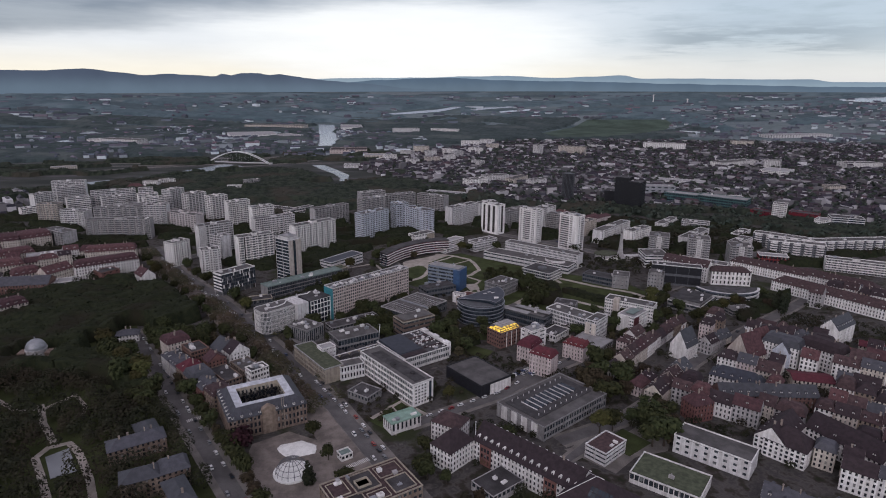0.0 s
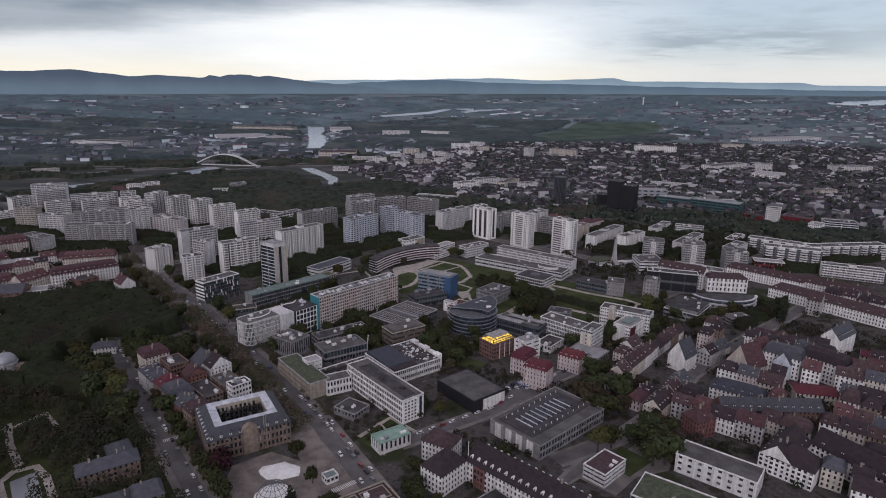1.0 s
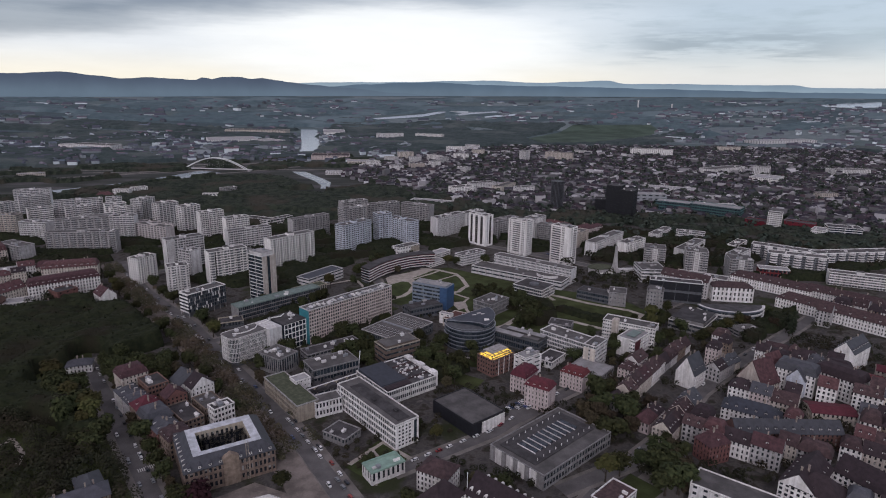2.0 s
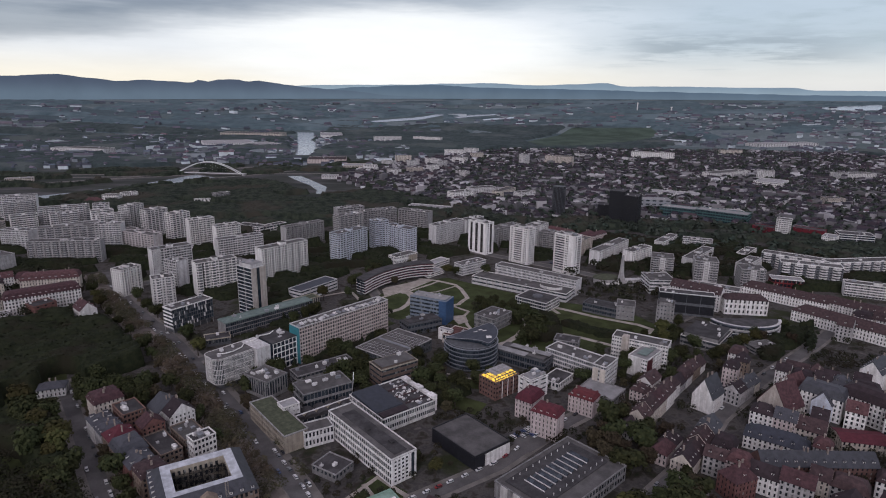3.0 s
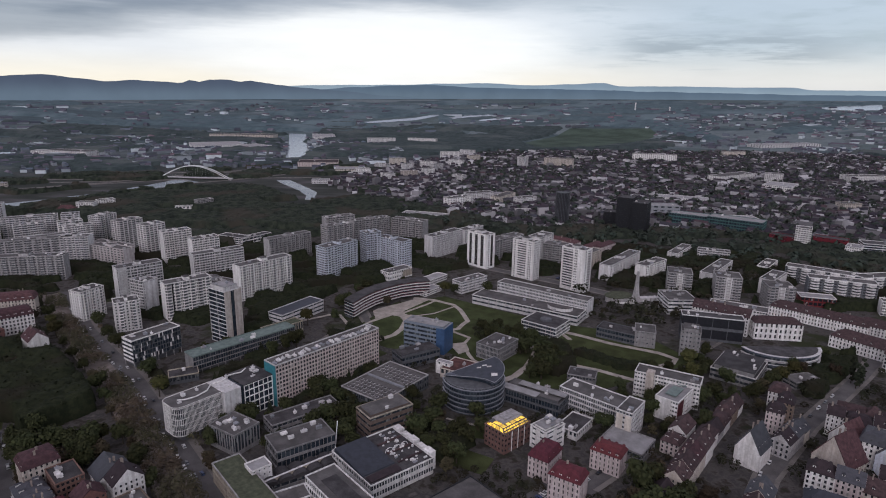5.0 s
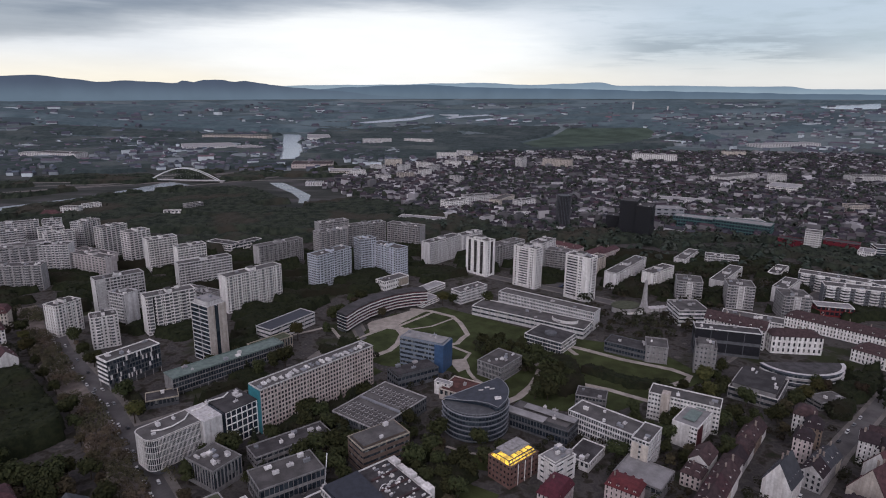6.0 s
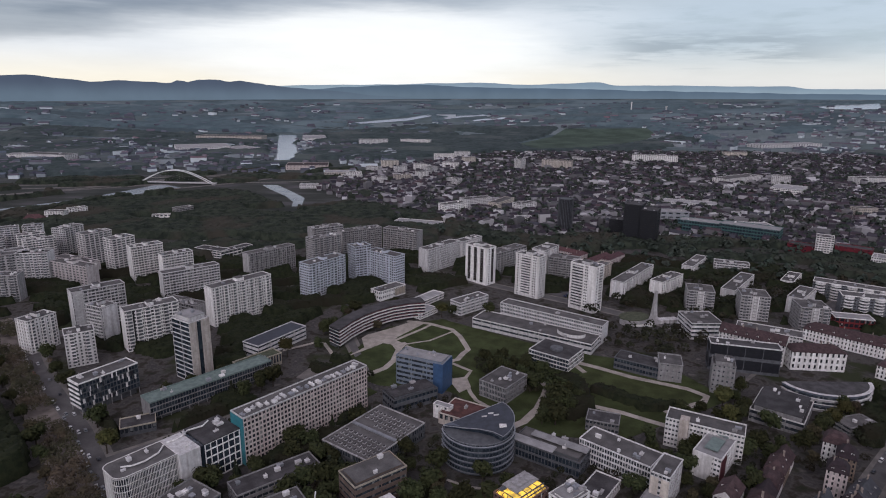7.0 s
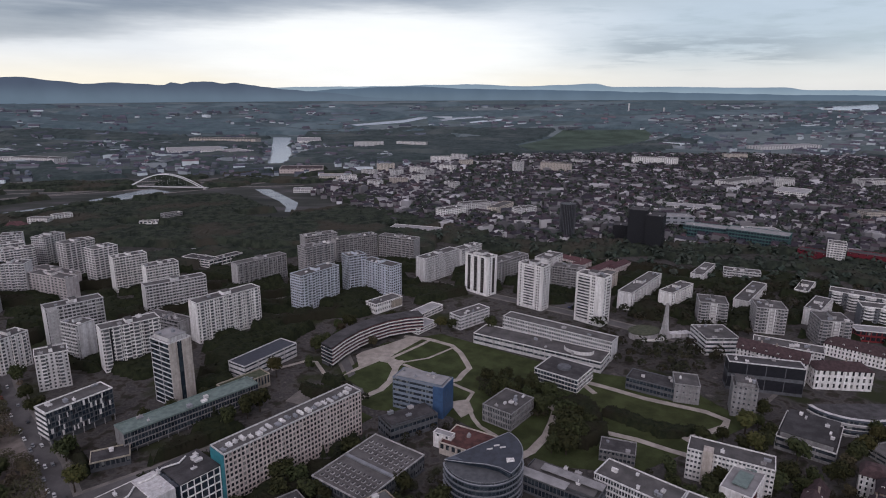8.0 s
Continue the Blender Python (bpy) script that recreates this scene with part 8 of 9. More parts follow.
def terrace(x, y, a, w, d, h, n, roofs, walls, seed, group=TOWN):
    """Joined houses along one street front."""
    rnd = random.Random(seed)
    u = 0.0
    for k in range(n):
        l = w / n * rnd.uniform(0.85, 1.15) if k < n - 1 else w - u
        roof, wall, he = rnd.choice(roofs), rnd.choice(walls), h + rnd.uniform(-0.8, 1.6)
        house("town_house", f"{wall.name.replace('_', ' ')} terrace house with {roof.name.replace('_', ' ')} roof", x + u * math.cos(radians(a)), y + u * math.sin(radians(a)), a, l, d, he, he + d * 0.48,
              wall=wall, roof=roof, kind="gable", dormers=rnd.choice((2, 2, 3)), chimneys=rnd.choice((1, 1, 2)), seed=seed * 9 + k, group=group)
        u += l


terrace(143.7, 370.3, 49.4, 54.3, 12, 9.6, 4, (BROWNTILE, SLATE, DARKTILE), (CREAM, WHITE, CREAM), 3)
terrace(134.7, 418.1, 49.4, 52, 12, 9.6, 4, (BROWNTILE, TILE, BROWNTILE), (WHITE, CREAM), 4)
terrace(210, 452, 40.5, 34, 11, 9, 3, (SLATE, TILE, DARKTILE), (CREAM, CONCRETE, BLUISH), 5)
house("red_roof_shed", "shed with a bright red metal roof", 246, 400, -12, 27, 16, 7, 9, wall=CREAM, roof=BRIGHTTILE, kind="gable", chimneys=0, group=TOWN)
house("town_house", "white house with slate roof by the flat hall", 160, 272, -36, 27, 14, 8, 13.5, wall=WHITE, roof=SLATE, kind="gable", dormers=4, chimneys=2, group=TOWN, seed=91)
house("town_house", "white-framed house with slate roof", 186, 258, -36, 24, 13, 9, 15, wall=WHITE, roof=SLATE, kind="mansard", dormers=4, chimneys=1, group=TOWN, seed=92, pier=0.5)
house("turret_house", "red-brick house with orange tiled turrets", 158, 352, 20, 15, 12, 12, 19, wall=REDSTONE, roof=TILE, kind="hip", dormers=1, chimneys=2, group=TOWN)


def house_rows(poly, a, seed, roofs, walls, wlo=9, whi=17, limit=200, eave=(9, 15), group=TOWN, rows=(11, 26), street=9):
    """Terraces: rows of joined houses along one direction with yards and streets between."""
    rnd = random.Random(seed)
    c, s = math.cos(radians(a)), math.sin(radians(a))
    us = [x * c + y * s for x, y in poly]
    vs = [-x * s + y * c for x, y in poly]
    v, n, made = min(vs), 0, 0
    while v < max(vs) and made < limit:
        u = min(us) + rnd.uniform(0, 6)
        base = rnd.uniform(*eave)
        d = rnd.uniform(10, 13)
        while u < max(us) and made < limit:
            w = rnd.uniform(wlo, whi)
            x, y = u * c - v * s, u * s + v * c
            mx, my = x + (w * c - d * s) / 2, y + (w * s + d * c) / 2
            if rnd.random() < 0.06:
                u += rnd.uniform(5, 12)
            elif inside(mx, my, poly) and free_box(x + 0.15 * c, y + 0.15 * s, w - 0.3, d, a, 0.05):
                he = base + rnd.uniform(-1.8, 1.8)
                roof, wall = rnd.choice(roofs), rnd.choice(walls)
                kind = rnd.choice(("gable", "gable", "gable", "mansard", "hip"))
                tone = {"red_clay_tile": "red tiled", "brown_clay_tile": "brown tiled", "blue_grey_slate": "slate", "bright_red_tile": "bright red tiled", "navy_sheet_roof": "navy metal", "dark_maroon_tile": "dark tiled"}[roof.name]
                body = {"white_render": "white", "cream_render": "cream", "grey_concrete": "grey", "red_brown_brick": "brick", "pale_panel": "pale grey", "weathered_sandstone": "sandstone", "red_sandstone": "red stone", "pale_pink_render": "pale pink"}[wall.name]
                house("town_house", f"{body} rendered town house with {tone} roof", x, y, a, w, d, he, he + d * rnd.uniform(0.42, 0.58), wall=wall, roof=roof, kind=kind, dormers=rnd.choice((0, 1, 2, 2)), chimneys=rnd.choice((0, 1, 1)), seed=made + seed * 50, group=group)
                made += 1
                u += w
            else:
                u += 3.0
        v += rows[0] + 2 if n % 2 else rows[1]
        n += 1


ROOFS = (TILE, BROWNTILE, BROWNTILE, DARKTILE, DARKTILE, SLATE)
WALLS = (CREAM, WHITE, WHITE, WHITE, ROSEWALL, CONCRETE, SANDSTONE)
house_rows([(150, 395), (196, 470), (262, 540), (320, 600), (420, 600), (520, 500), (560, 330), (420, 240), (240, 240), (215, 300), (180, 345)], -38, 21, ROOFS, WALLS, limit=185, rows=(12, 21))
house_rows([(100, 375), (118, 365), (175, 440), (230, 500), (210, 520), (150, 470)], 48, 22, ROOFS, WALLS, limit=22, eave=(8, 12))
house_rows([(330, 585), (420, 640), (620, 700), (760, 560), (560, 330), (500, 480)], -44, 23, ROOFS, WALLS, limit=60)
GARDEN_STRIP = "garden road houses"


def strip_at(u, v):
    """Along the garden road and back from it towards the avenue."""
    return -204.7 + 0.7046 * u + 0.7096 * v, 414.4 - 0.7096 * u + 0.7046 * v, -45.2


for k, (u, v, w, d, he, hr, wall, roof, kind, nd, text) in enumerate((
        (-17, 6, 15, 17, 17, 22, CREAM, TILE, "mansard", 3, "tall cream house with red mansard"),
        (0, 0, 13, 13, 12, 15, WHITE, SLATE, "hip", 2, "pale house with low slate roof"),
        (13.2, 0.5, 12, 13, 11, 14, CONCRETE, SLATE, "mansard", 3, "grey house with slate mansard"),
        (25.4, 1, 15, 15, 12, 18, SANDSTONE, BRIGHTTILE, "hip", 1, "sandstone house with crimson roof"),
        (40.6, 0, 16, 15, 12, 18, SANDSTONE, SLATE, "mansard", 4, "sandstone house with slate mansard"),
        (56.8, 0.3, 14, 14, 11, 15, REDSTONE, SLATE, "gable", 2, "red stone house with slate roof"),
        (71.0, 1, 14, 14, 12, 16, SANDSTONE, BROWNTILE, "mansard", 3, "sandstone house with brown mansard"),
        (13, 31, 15, 17, 13, 20, WHITE, SLATE, "gable", 0, "white house with blank gables and slate roof"),
        (29, 34, 11, 15, 15, 22, WHITE, DARKTILE, "gable", 1, "narrow white house with dark steep roof"),
        (30, 18, 10, 13, 14, 19, REDSTONE, TILE, "gable", 0, "red stone rear house with gable"))):
    x, y, a = strip_at(u, v)
    house("garden_road_house", text, x, y, a, w, d, he, hr, wall=wall, roof=roof, kind=kind, dormers=nd, chimneys=2, seed=k + 3, group=GARDEN_STRIP, ends="solid" if "blank" in text else "open")
for k, (u, v, w, d, h, wall, roof, text) in enumerate((
        (1, 15, 18, 13, 15, BRICK, BITUMEN, "brown flat-roofed flats with roof terrace"),
        (42, 17, 26, 12, 10, SANDSTONE, BITUMEN, "brown rear block with flat tarred roof"),
        (44, 32, 20, 13, 11, BROWNPANEL, GRAVEL, "brown flat-roofed block by the avenue"),
        (64.5, 33, 9, 13, 14, WHITE, BITUMEN, "narrow white-framed block with dark flat roof"))):
    x, y, a = strip_at(u, v)
    block("garden_road_block", text, x, y, a, w, d, h, wall=wall, roof=roof, glass=GLASS, floor=3.2, bay=2.3, pier=0.8, span=0.4, units=5, category="apartment building", group=GARDEN_STRIP, seed=k + 70)
QUARTER = "red-roofed quarter"
house("quarter_block", "long white block with red mansard and white dormers", -382.3, 608, 38.9, 60.8, 15, 15.6, 22, wall=WHITE, roof=TILE, kind="mansard", dormer_size=1.35, dormers=12, chimneys=5, group=QUARTER, seed=1, pier=0.5)
house("quarter_block", "rear wing with red mansard", -405.7, 665.3, 19.4, 51.8, 14, 15.6, 22, wall=CREAM, roof=TILE, kind="mansard", dormer_size=1.35, dormers=9, chimneys=4, group=QUARTER, seed=2)
house("quarter_block", "cream front wing with red roof", -430.4, 584.5, 47.9, 24, 14, 13.2, 20, wall=CREAM, roof=TILE, kind="mansard", dormer_size=1.35, dormers=4, chimneys=2, group=QUARTER, seed=3)
house("quarter_block", "cream side wing with red roof", -400.9, 591.5, 69, 28, 16, 13.2, 20, wall=CREAM, roof=TILE, kind="gable", dormers=5, chimneys=2, group=QUARTER, seed=4)
house("quarter_house", "white gabled house with dark red roof", -317.7, 601.4, -43.6, 18.1, 14, 13.2, 20, wall=WHITE, roof=TILE, kind="gable", dormers=2, chimneys=1, group=QUARTER, seed=5, ends="solid")
house("quarter_block", "cream block with red mansard at the street", -477.5, 599.2, 38.1, 40, 15, 14.4, 21, wall=CREAM, roof=TILE, kind="mansard", dormer_size=1.35, dormers=6, chimneys=3, group=QUARTER, seed=6)
house("quarter_block", "broad block with red mansard roof", -515.1, 712.9, 42.2, 36, 26, 16.8, 24, wall=CREAM, roof=TILE, kind="mansard", dormer_size=1.35, dormers=6, chimneys=4, group=QUARTER, seed=7)
house("quarter_block", "broad block with red mansard roof", -542.9, 695.3, 28.8, 36, 26, 16.8, 24, wall=CREAM, roof=TILE, kind="mansard", dormer_size=1.35, dormers=6, chimneys=4, group=QUARTER, seed=8)
house("quarter_house", "cream corner house with red mansard", -380.6, 492.4, 53.6, 24, 15, 14.4, 20, wall=CREAM, roof=TILE, kind="mansard", dormer_size=1.35, dormers=4, chimneys=2, group=QUARTER, seed=9)
house("quarter_hall", "long hall with slate roof and gable", -432.4, 563.6, 12.7, 44, 22, 9.6, 16, wall=BRICK, roof=SLATE, kind="gable", dormers=0, chimneys=1, group=QUARTER, seed=10)
house("quarter_hall", "low dark-roofed hall by the garden", -364.4, 575.6, 24.9, 23.1, 13, 6, 10, wall=BRICK, roof=SLATE, kind="hip", dormers=0, chimneys=1, group=QUARTER, seed=11)
house("quarter_block", "cream block with red roof and dormers", -489.7, 640.1, 47.1, 38, 15, 15.6, 22, wall=CREAM, roof=TILE, kind="mansard", dormer_size=1.35, dormers=6, chimneys=3, group=QUARTER, seed=12)
house("quarter_block", "white block with red roof and dormers", -526, 647.1, 39.8, 34, 15, 15.6, 22, wall=WHITE, roof=TILE, kind="mansard", dormer_size=1.35, dormers=6, chimneys=3, group=QUARTER, seed=13)
block("quarter_flats", "grey flats with flat roof between red roofs", -457.2, 644.1, 34.6, 34, 15, 15.6, wall=CONCRETE, roof=PALEROOF, glass=LOUVRE, floor=3.0, bay=3.0, pier=0.8, span=0.45, units=4, group=QUARTER, seed=14)
block("brick_wing", "plain brick wing with flat roof", -351.6, 601.5, 58.1, 19.1, 16, 12, wall=REDSTONE, roof=BITUMEN, glass=GLASS, floor=4, bay=6, pier=4.6, span=0.6, units=2, group=QUARTER, seed=15)
block("arcade_hall", "white hall with an arcade of tall windows", -396.8, 579.2, 25, 30, 16, 7.2, wall=WHITE, roof=PALEROOF, glass=GLASS, floor=6.5, bay=2.6, pier=0.9, span=0.2, units=3, category="hall", group=QUARTER, seed=16)
house_rows([(-640, 600), (-470, 560), (-400, 640), (-440, 760), (-560, 830), (-700, 760)], 38, 25, (TILE, TILE, DARKTILE), (CREAM, WHITE, WHITE, SANDSTONE), limit=26, eave=(10, 14), group=QUARTER, rows=(18, 46), wlo=11, whi=21)


# ---- the wider town: too many houses to count ----
def far_town(name, poly, step, seed, size, keep, label, roofs, gap=6.0, skin=None):
    rnd = random.Random(seed)
    walls, tops = Geo(), Geo()
    xs, ys = [p[0] for p in poly], [p[1] for p in poly]
    x = min(xs)
    while x < max(xs):
        y = min(ys)
        while y < max(ys):
            u, v = x + rnd.uniform(-0.45, 0.45) * step, y + rnd.uniform(-0.45, 0.45) * step
            dense = noise.noise(Vector((u * 0.0035, v * 0.0035, seed))) * 0.5 + 0.5
            if rnd.random() < keep * (0.45 + dense) and inside(u, v, poly) and free(u, v, gap) and not any(inside(u, v, p) for p in MEADOWS):
                way = noise.noise(Vector((u * 0.006, v * 0.006, seed + 9)))
                a = radians((45 if way > 0.12 else -42 if way > -0.12 else 12) + rnd.choice((0, 0, 0, 90)) + rnd.uniform(-5, 5))
                big = rnd.random() < 0.12
                w, d = rnd.uniform(*size) * (2.2 if big else 1), rnd.uniform(0.75, 1.0) * size[0] + 1
                h = rnd.uniform(4, 9) if not big else rnd.uniform(7, 14)
                z = ground_z(u, v)
                c, s = math.cos(a), math.sin(a)
                ring = [(u + p * c - q * s, v + p * s + q * c) for p, q in ((-w / 2, -d / 2), (w / 2, -d / 2), (w / 2, d / 2), (-w / 2, d / 2))]
                walls.solid([(p, q, z - 0.5) for p, q in ring], [(p, q, z + h) for p, q in ring])
                if big and rnd.random() < 0.7:
                    walls.solid([(u + (p - u) * 0.5, v + (q - v) * 0.5, z + h) for p, q in ring], [(u + (p - u) * 0.5, v + (q - v) * 0.5, z + h + 2) for p, q in ring])
                else:
                    e1 = ((ring[0][0] + ring[3][0]) / 2, (ring[0][1] + ring[3][1]) / 2)
                    e2 = ((ring[1][0] + ring[2][0]) / 2, (ring[1][1] + ring[2][1]) / 2)
                    k = h + d * rnd.uniform(0.35, 0.55)
                    low = [(u + (p - u) * 1.05, v + (q - v) * 1.05, z + h) for p, q in ring]
                    tops.solid(low, [(*e1, z + k), (*e2, z + k), (e2[0] + 0.05, e2[1] + 0.05, z + k), (e1[0] + 0.05, e1[1] + 0.05, z + k)])
            y += step
        x += step
    e = thing(name, 0, 0, 0, label, "houses")
    e["kind"] = "stuff"
    part("walls", walls, skin or FARWALL, e, kind="stuff")
    part("roofs", tops, roofs, e, kind="stuff")


# far houses: wall and roof colours carry a painted blue distance haze
FARWALL = island_material("hazed_house_walls", ((0.0, (0.095, 0.1071, 0.1253)), (0.4, (0.1995, 0.2246, 0.2538)), (0.7, (0.361, 0.4035, 0.4428)), (1.0, (0.703, 0.78, 0.837))))
FARROOF = island_material("hazed_house_roofs", ((0.0, (0.0659, 0.0773, 0.1037)), (0.35, (0.0862, 0.0883, 0.1190)), (0.65, (0.1192, 0.1030, 0.1344)), (0.85, (0.1223, 0.1527, 0.1958)), (1.0, (0.1850, 0.1288, 0.1574))))
TOWNWALL = island_material("town_house_walls", ((0.0, (0.10, 0.10, 0.11)), (0.45, (0.20, 0.195, 0.21)), (0.78, (0.40, 0.39, 0.42)), (1.0, (0.72, 0.71, 0.75))))
TOWNROOF = island_material("town_house_roofs", ((0.0, (0.032, 0.032, 0.044)), (0.30, (0.043, 0.037, 0.050)), (0.60, (0.058, 0.045, 0.058)), (0.82, (0.058, 0.062, 0.078)), (1.0, (0.092, 0.060, 0.072))))
far_town("town_beyond_estate", [(-34, 1190), (40, 1165), (115, 1095), (201, 1045), (279, 1095), (358, 1045), (430, 1030), (490, 1005), (603, 985), (770, 910), (920, 760), (1600, 1100), (1900, 1700), (1500, 2300), (800, 2350), (250, 2250), (-60, 1900), (-240, 1500)], 14.5, 61, (7, 13), 0.74, "dense far town of pale walls and dark red roofs", TOWNROOF, 4.0, TOWNWALL)
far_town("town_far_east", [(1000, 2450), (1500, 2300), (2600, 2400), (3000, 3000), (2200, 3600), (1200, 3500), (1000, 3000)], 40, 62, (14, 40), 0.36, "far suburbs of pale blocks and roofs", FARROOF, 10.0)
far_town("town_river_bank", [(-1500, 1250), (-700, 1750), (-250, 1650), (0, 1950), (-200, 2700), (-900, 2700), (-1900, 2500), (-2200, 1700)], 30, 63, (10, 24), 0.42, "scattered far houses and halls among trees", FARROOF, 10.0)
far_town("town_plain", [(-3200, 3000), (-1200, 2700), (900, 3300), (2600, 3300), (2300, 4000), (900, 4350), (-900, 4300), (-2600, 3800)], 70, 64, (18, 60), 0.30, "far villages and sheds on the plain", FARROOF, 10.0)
far_town("town_west_edge", [(-1100, 900), (-760, 760), (-640, 820), (-700, 1050), (-900, 1180)], 22, 65, (9, 16), 0.7, "far red-roofed houses at the town's edge", TOWNROOF, 6.0, TOWNWALL)

# ---- woods and trees ----
MIDWOOD = island_material("middle_wood_leaves", ((0.0, (0.04508, 0.066, 0.0552)), (0.6, (0.05488, 0.077, 0.0621)), (1.0, (0.07252, 0.0924, 0.0713))), 0.95, brown=(0.0686, 0.0792, 0.0667))
AVENUEWOOD = island_material("avenue_tree_leaves", ((0.0, (0.0641, 0.0659, 0.0408)), (0.5, (0.0845, 0.0840, 0.0495)), (1.0, (0.1137, 0.1037, 0.0612))), 0.95, brown=(0.1195, 0.0926, 0.0671))
NEARWOOD = island_material("near_wood_leaves", ((0.0, (0.0233, 0.0279, 0.0164)), (0.5, (0.0298, 0.0343, 0.0192)), (1.0, (0.0402, 0.0415, 0.0233))), 0.95, brown=(0.0428, 0.0356, 0.0233))
# blue air of distance is mixed into both leaf colours, palest at the horizon
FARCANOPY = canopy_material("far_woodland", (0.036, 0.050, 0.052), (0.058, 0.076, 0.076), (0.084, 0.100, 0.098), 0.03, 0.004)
HAZECANOPY = canopy_material("hazed_horizon_woodland", (0.066, 0.098, 0.112), (0.094, 0.132, 0.146), (0.125, 0.168, 0.184), 0.02, 0.003)
MIDCANOPY = canopy_material("middle_woodland", (0.0180, 0.0235, 0.0190), (0.0430, 0.0530, 0.0375), (0.0500, 0.0465, 0.0370), fine=0.075)
NEARCANOPY = canopy_material("garden_woodland", (0.0143, 0.0188, 0.0104), (0.0259, 0.0305, 0.0156), (0.0221, 0.0208, 0.0137), 0.3, 0.02)
canopy("wood_behind_towers", [(-560, 1010), (-300, 930), (-130, 1010), (20, 1010), (40, 1180), (-110, 1320), (-200, 1270), (-260, 1300), (-360, 1440), (-500, 1400), (-590, 1270), (-640, 1120)], 3.6, 11, MIDCANOPY, "dense dark green wood behind the towers", 71, keep=-0.22, freq=0.014, near=True, gap=3.0, leaves=1)
canopy("wood_river_south", [(-1050, 980), (-800, 1110), (-690, 1180), (-625, 1280), (-560, 1400), (-480, 1440), (-600, 1290), (-650, 1130), (-760, 1020), (-900, 960)], 4.5, 11, MIDCANOPY, "trees along the near river bank", 88, keep=-0.16, freq=0.02, leaves=1)
canopy("wood_river_north", [(-1100, 1200), (-760, 1330), (-600, 1540), (-420, 1660), (-330, 1700), (-420, 1780), (-700, 1660), (-1250, 1380)], 5, 9, MIDCANOPY, "trees between the river and the far road", 89, keep=0.06, freq=0.016, leaves=1, view=60)
canopy("wood_basin_side", [(-480, 1560), (-360, 1580), (-290, 1640), (-150, 1600), (-180, 1450), (-120, 1330), (-40, 1420), (-20, 1640), (-240, 1900), (-420, 1800)], 6, 9, MIDCANOPY, "trees round the harbour basin", 93, keep=0.05, freq=0.016, view=60)
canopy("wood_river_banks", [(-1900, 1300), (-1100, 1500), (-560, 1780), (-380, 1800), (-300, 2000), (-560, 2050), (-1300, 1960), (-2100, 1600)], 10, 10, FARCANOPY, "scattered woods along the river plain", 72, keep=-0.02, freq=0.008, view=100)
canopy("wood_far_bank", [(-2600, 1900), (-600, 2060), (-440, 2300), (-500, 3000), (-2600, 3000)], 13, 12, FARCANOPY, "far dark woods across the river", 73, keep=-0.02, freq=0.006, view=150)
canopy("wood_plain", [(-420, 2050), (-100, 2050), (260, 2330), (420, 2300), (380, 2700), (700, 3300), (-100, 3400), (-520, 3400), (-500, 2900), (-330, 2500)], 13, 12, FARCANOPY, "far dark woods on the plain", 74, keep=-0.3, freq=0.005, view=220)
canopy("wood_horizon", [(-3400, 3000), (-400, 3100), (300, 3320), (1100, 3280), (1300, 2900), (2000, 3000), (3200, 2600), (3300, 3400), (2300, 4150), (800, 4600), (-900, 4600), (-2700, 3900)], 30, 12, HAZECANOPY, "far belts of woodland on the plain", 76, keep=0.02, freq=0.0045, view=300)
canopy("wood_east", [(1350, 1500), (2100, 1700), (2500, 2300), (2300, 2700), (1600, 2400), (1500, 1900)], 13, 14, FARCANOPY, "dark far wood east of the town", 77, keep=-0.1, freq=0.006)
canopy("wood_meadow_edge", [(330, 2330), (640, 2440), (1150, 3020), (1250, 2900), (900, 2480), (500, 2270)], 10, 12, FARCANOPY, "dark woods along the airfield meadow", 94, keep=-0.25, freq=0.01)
canopy("wood_town_edge", [(20, 1090), (110, 1020), (200, 985), (300, 1000), (420, 870), (640, 740), (900, 640), (900, 760), (760, 900), (600, 985), (420, 1040), (280, 1095), (120, 1100), (-60, 1300), (-120, 1240)], 4.2, 9, MIDCANOPY, "green belts of trees at the edge of the far town", 91, keep=-0.1, freq=0.016, near=True, gap=2.0, leaves=2)
canopy("wood_tower_feet", [(-420, 660), (-300, 690), (-150, 640), (-90, 760), (60, 850), (240, 760), (430, 690), (560, 760), (420, 900), (100, 1000), (-300, 930), (-640, 980), (-720, 820)], 3.0, 8.5, NEARCANOPY, "trees in the yards of the housing estate", 78, keep=-0.02, freq=0.05, near=True, gap=2.0, leaves=2)
canopy("wood_garden", [(-560, 470), (-430, 530), (-326, 604), (-300, 606), (-236, 540), (-214, 510), (-242, 474), (-246, 446), (-200, 394), (-178, 372), (-205, 372), (-232, 392), (-290, 402), (-335, 330), (-330, 250), (-560, 230)], 2.4, 13, NEARCANOPY, "dense canopy of the old garden", 79, near=True, gap=3.5, leaves=2)
canopy("wood_street_end", [(268, 524), (290, 524), (330, 560), (352, 600), (300, 584), (272, 548)], 2.2, 8.0, NEARCANOPY, "dark street trees beside the curved office", 110, keep=-0.15, freq=0.06, near=True, gap=1.0, leaves=3)
canopy("wood_park_clump", [(90, 606), (107, 616), (117, 601), (115, 572), (98, 559), (83, 572)], 1.7, 8.5, NEARCANOPY, "dark broad trees beside the park lawn", 95, keep=-0.35, freq=0.06, near=True, gap=0.5, leaves=3)
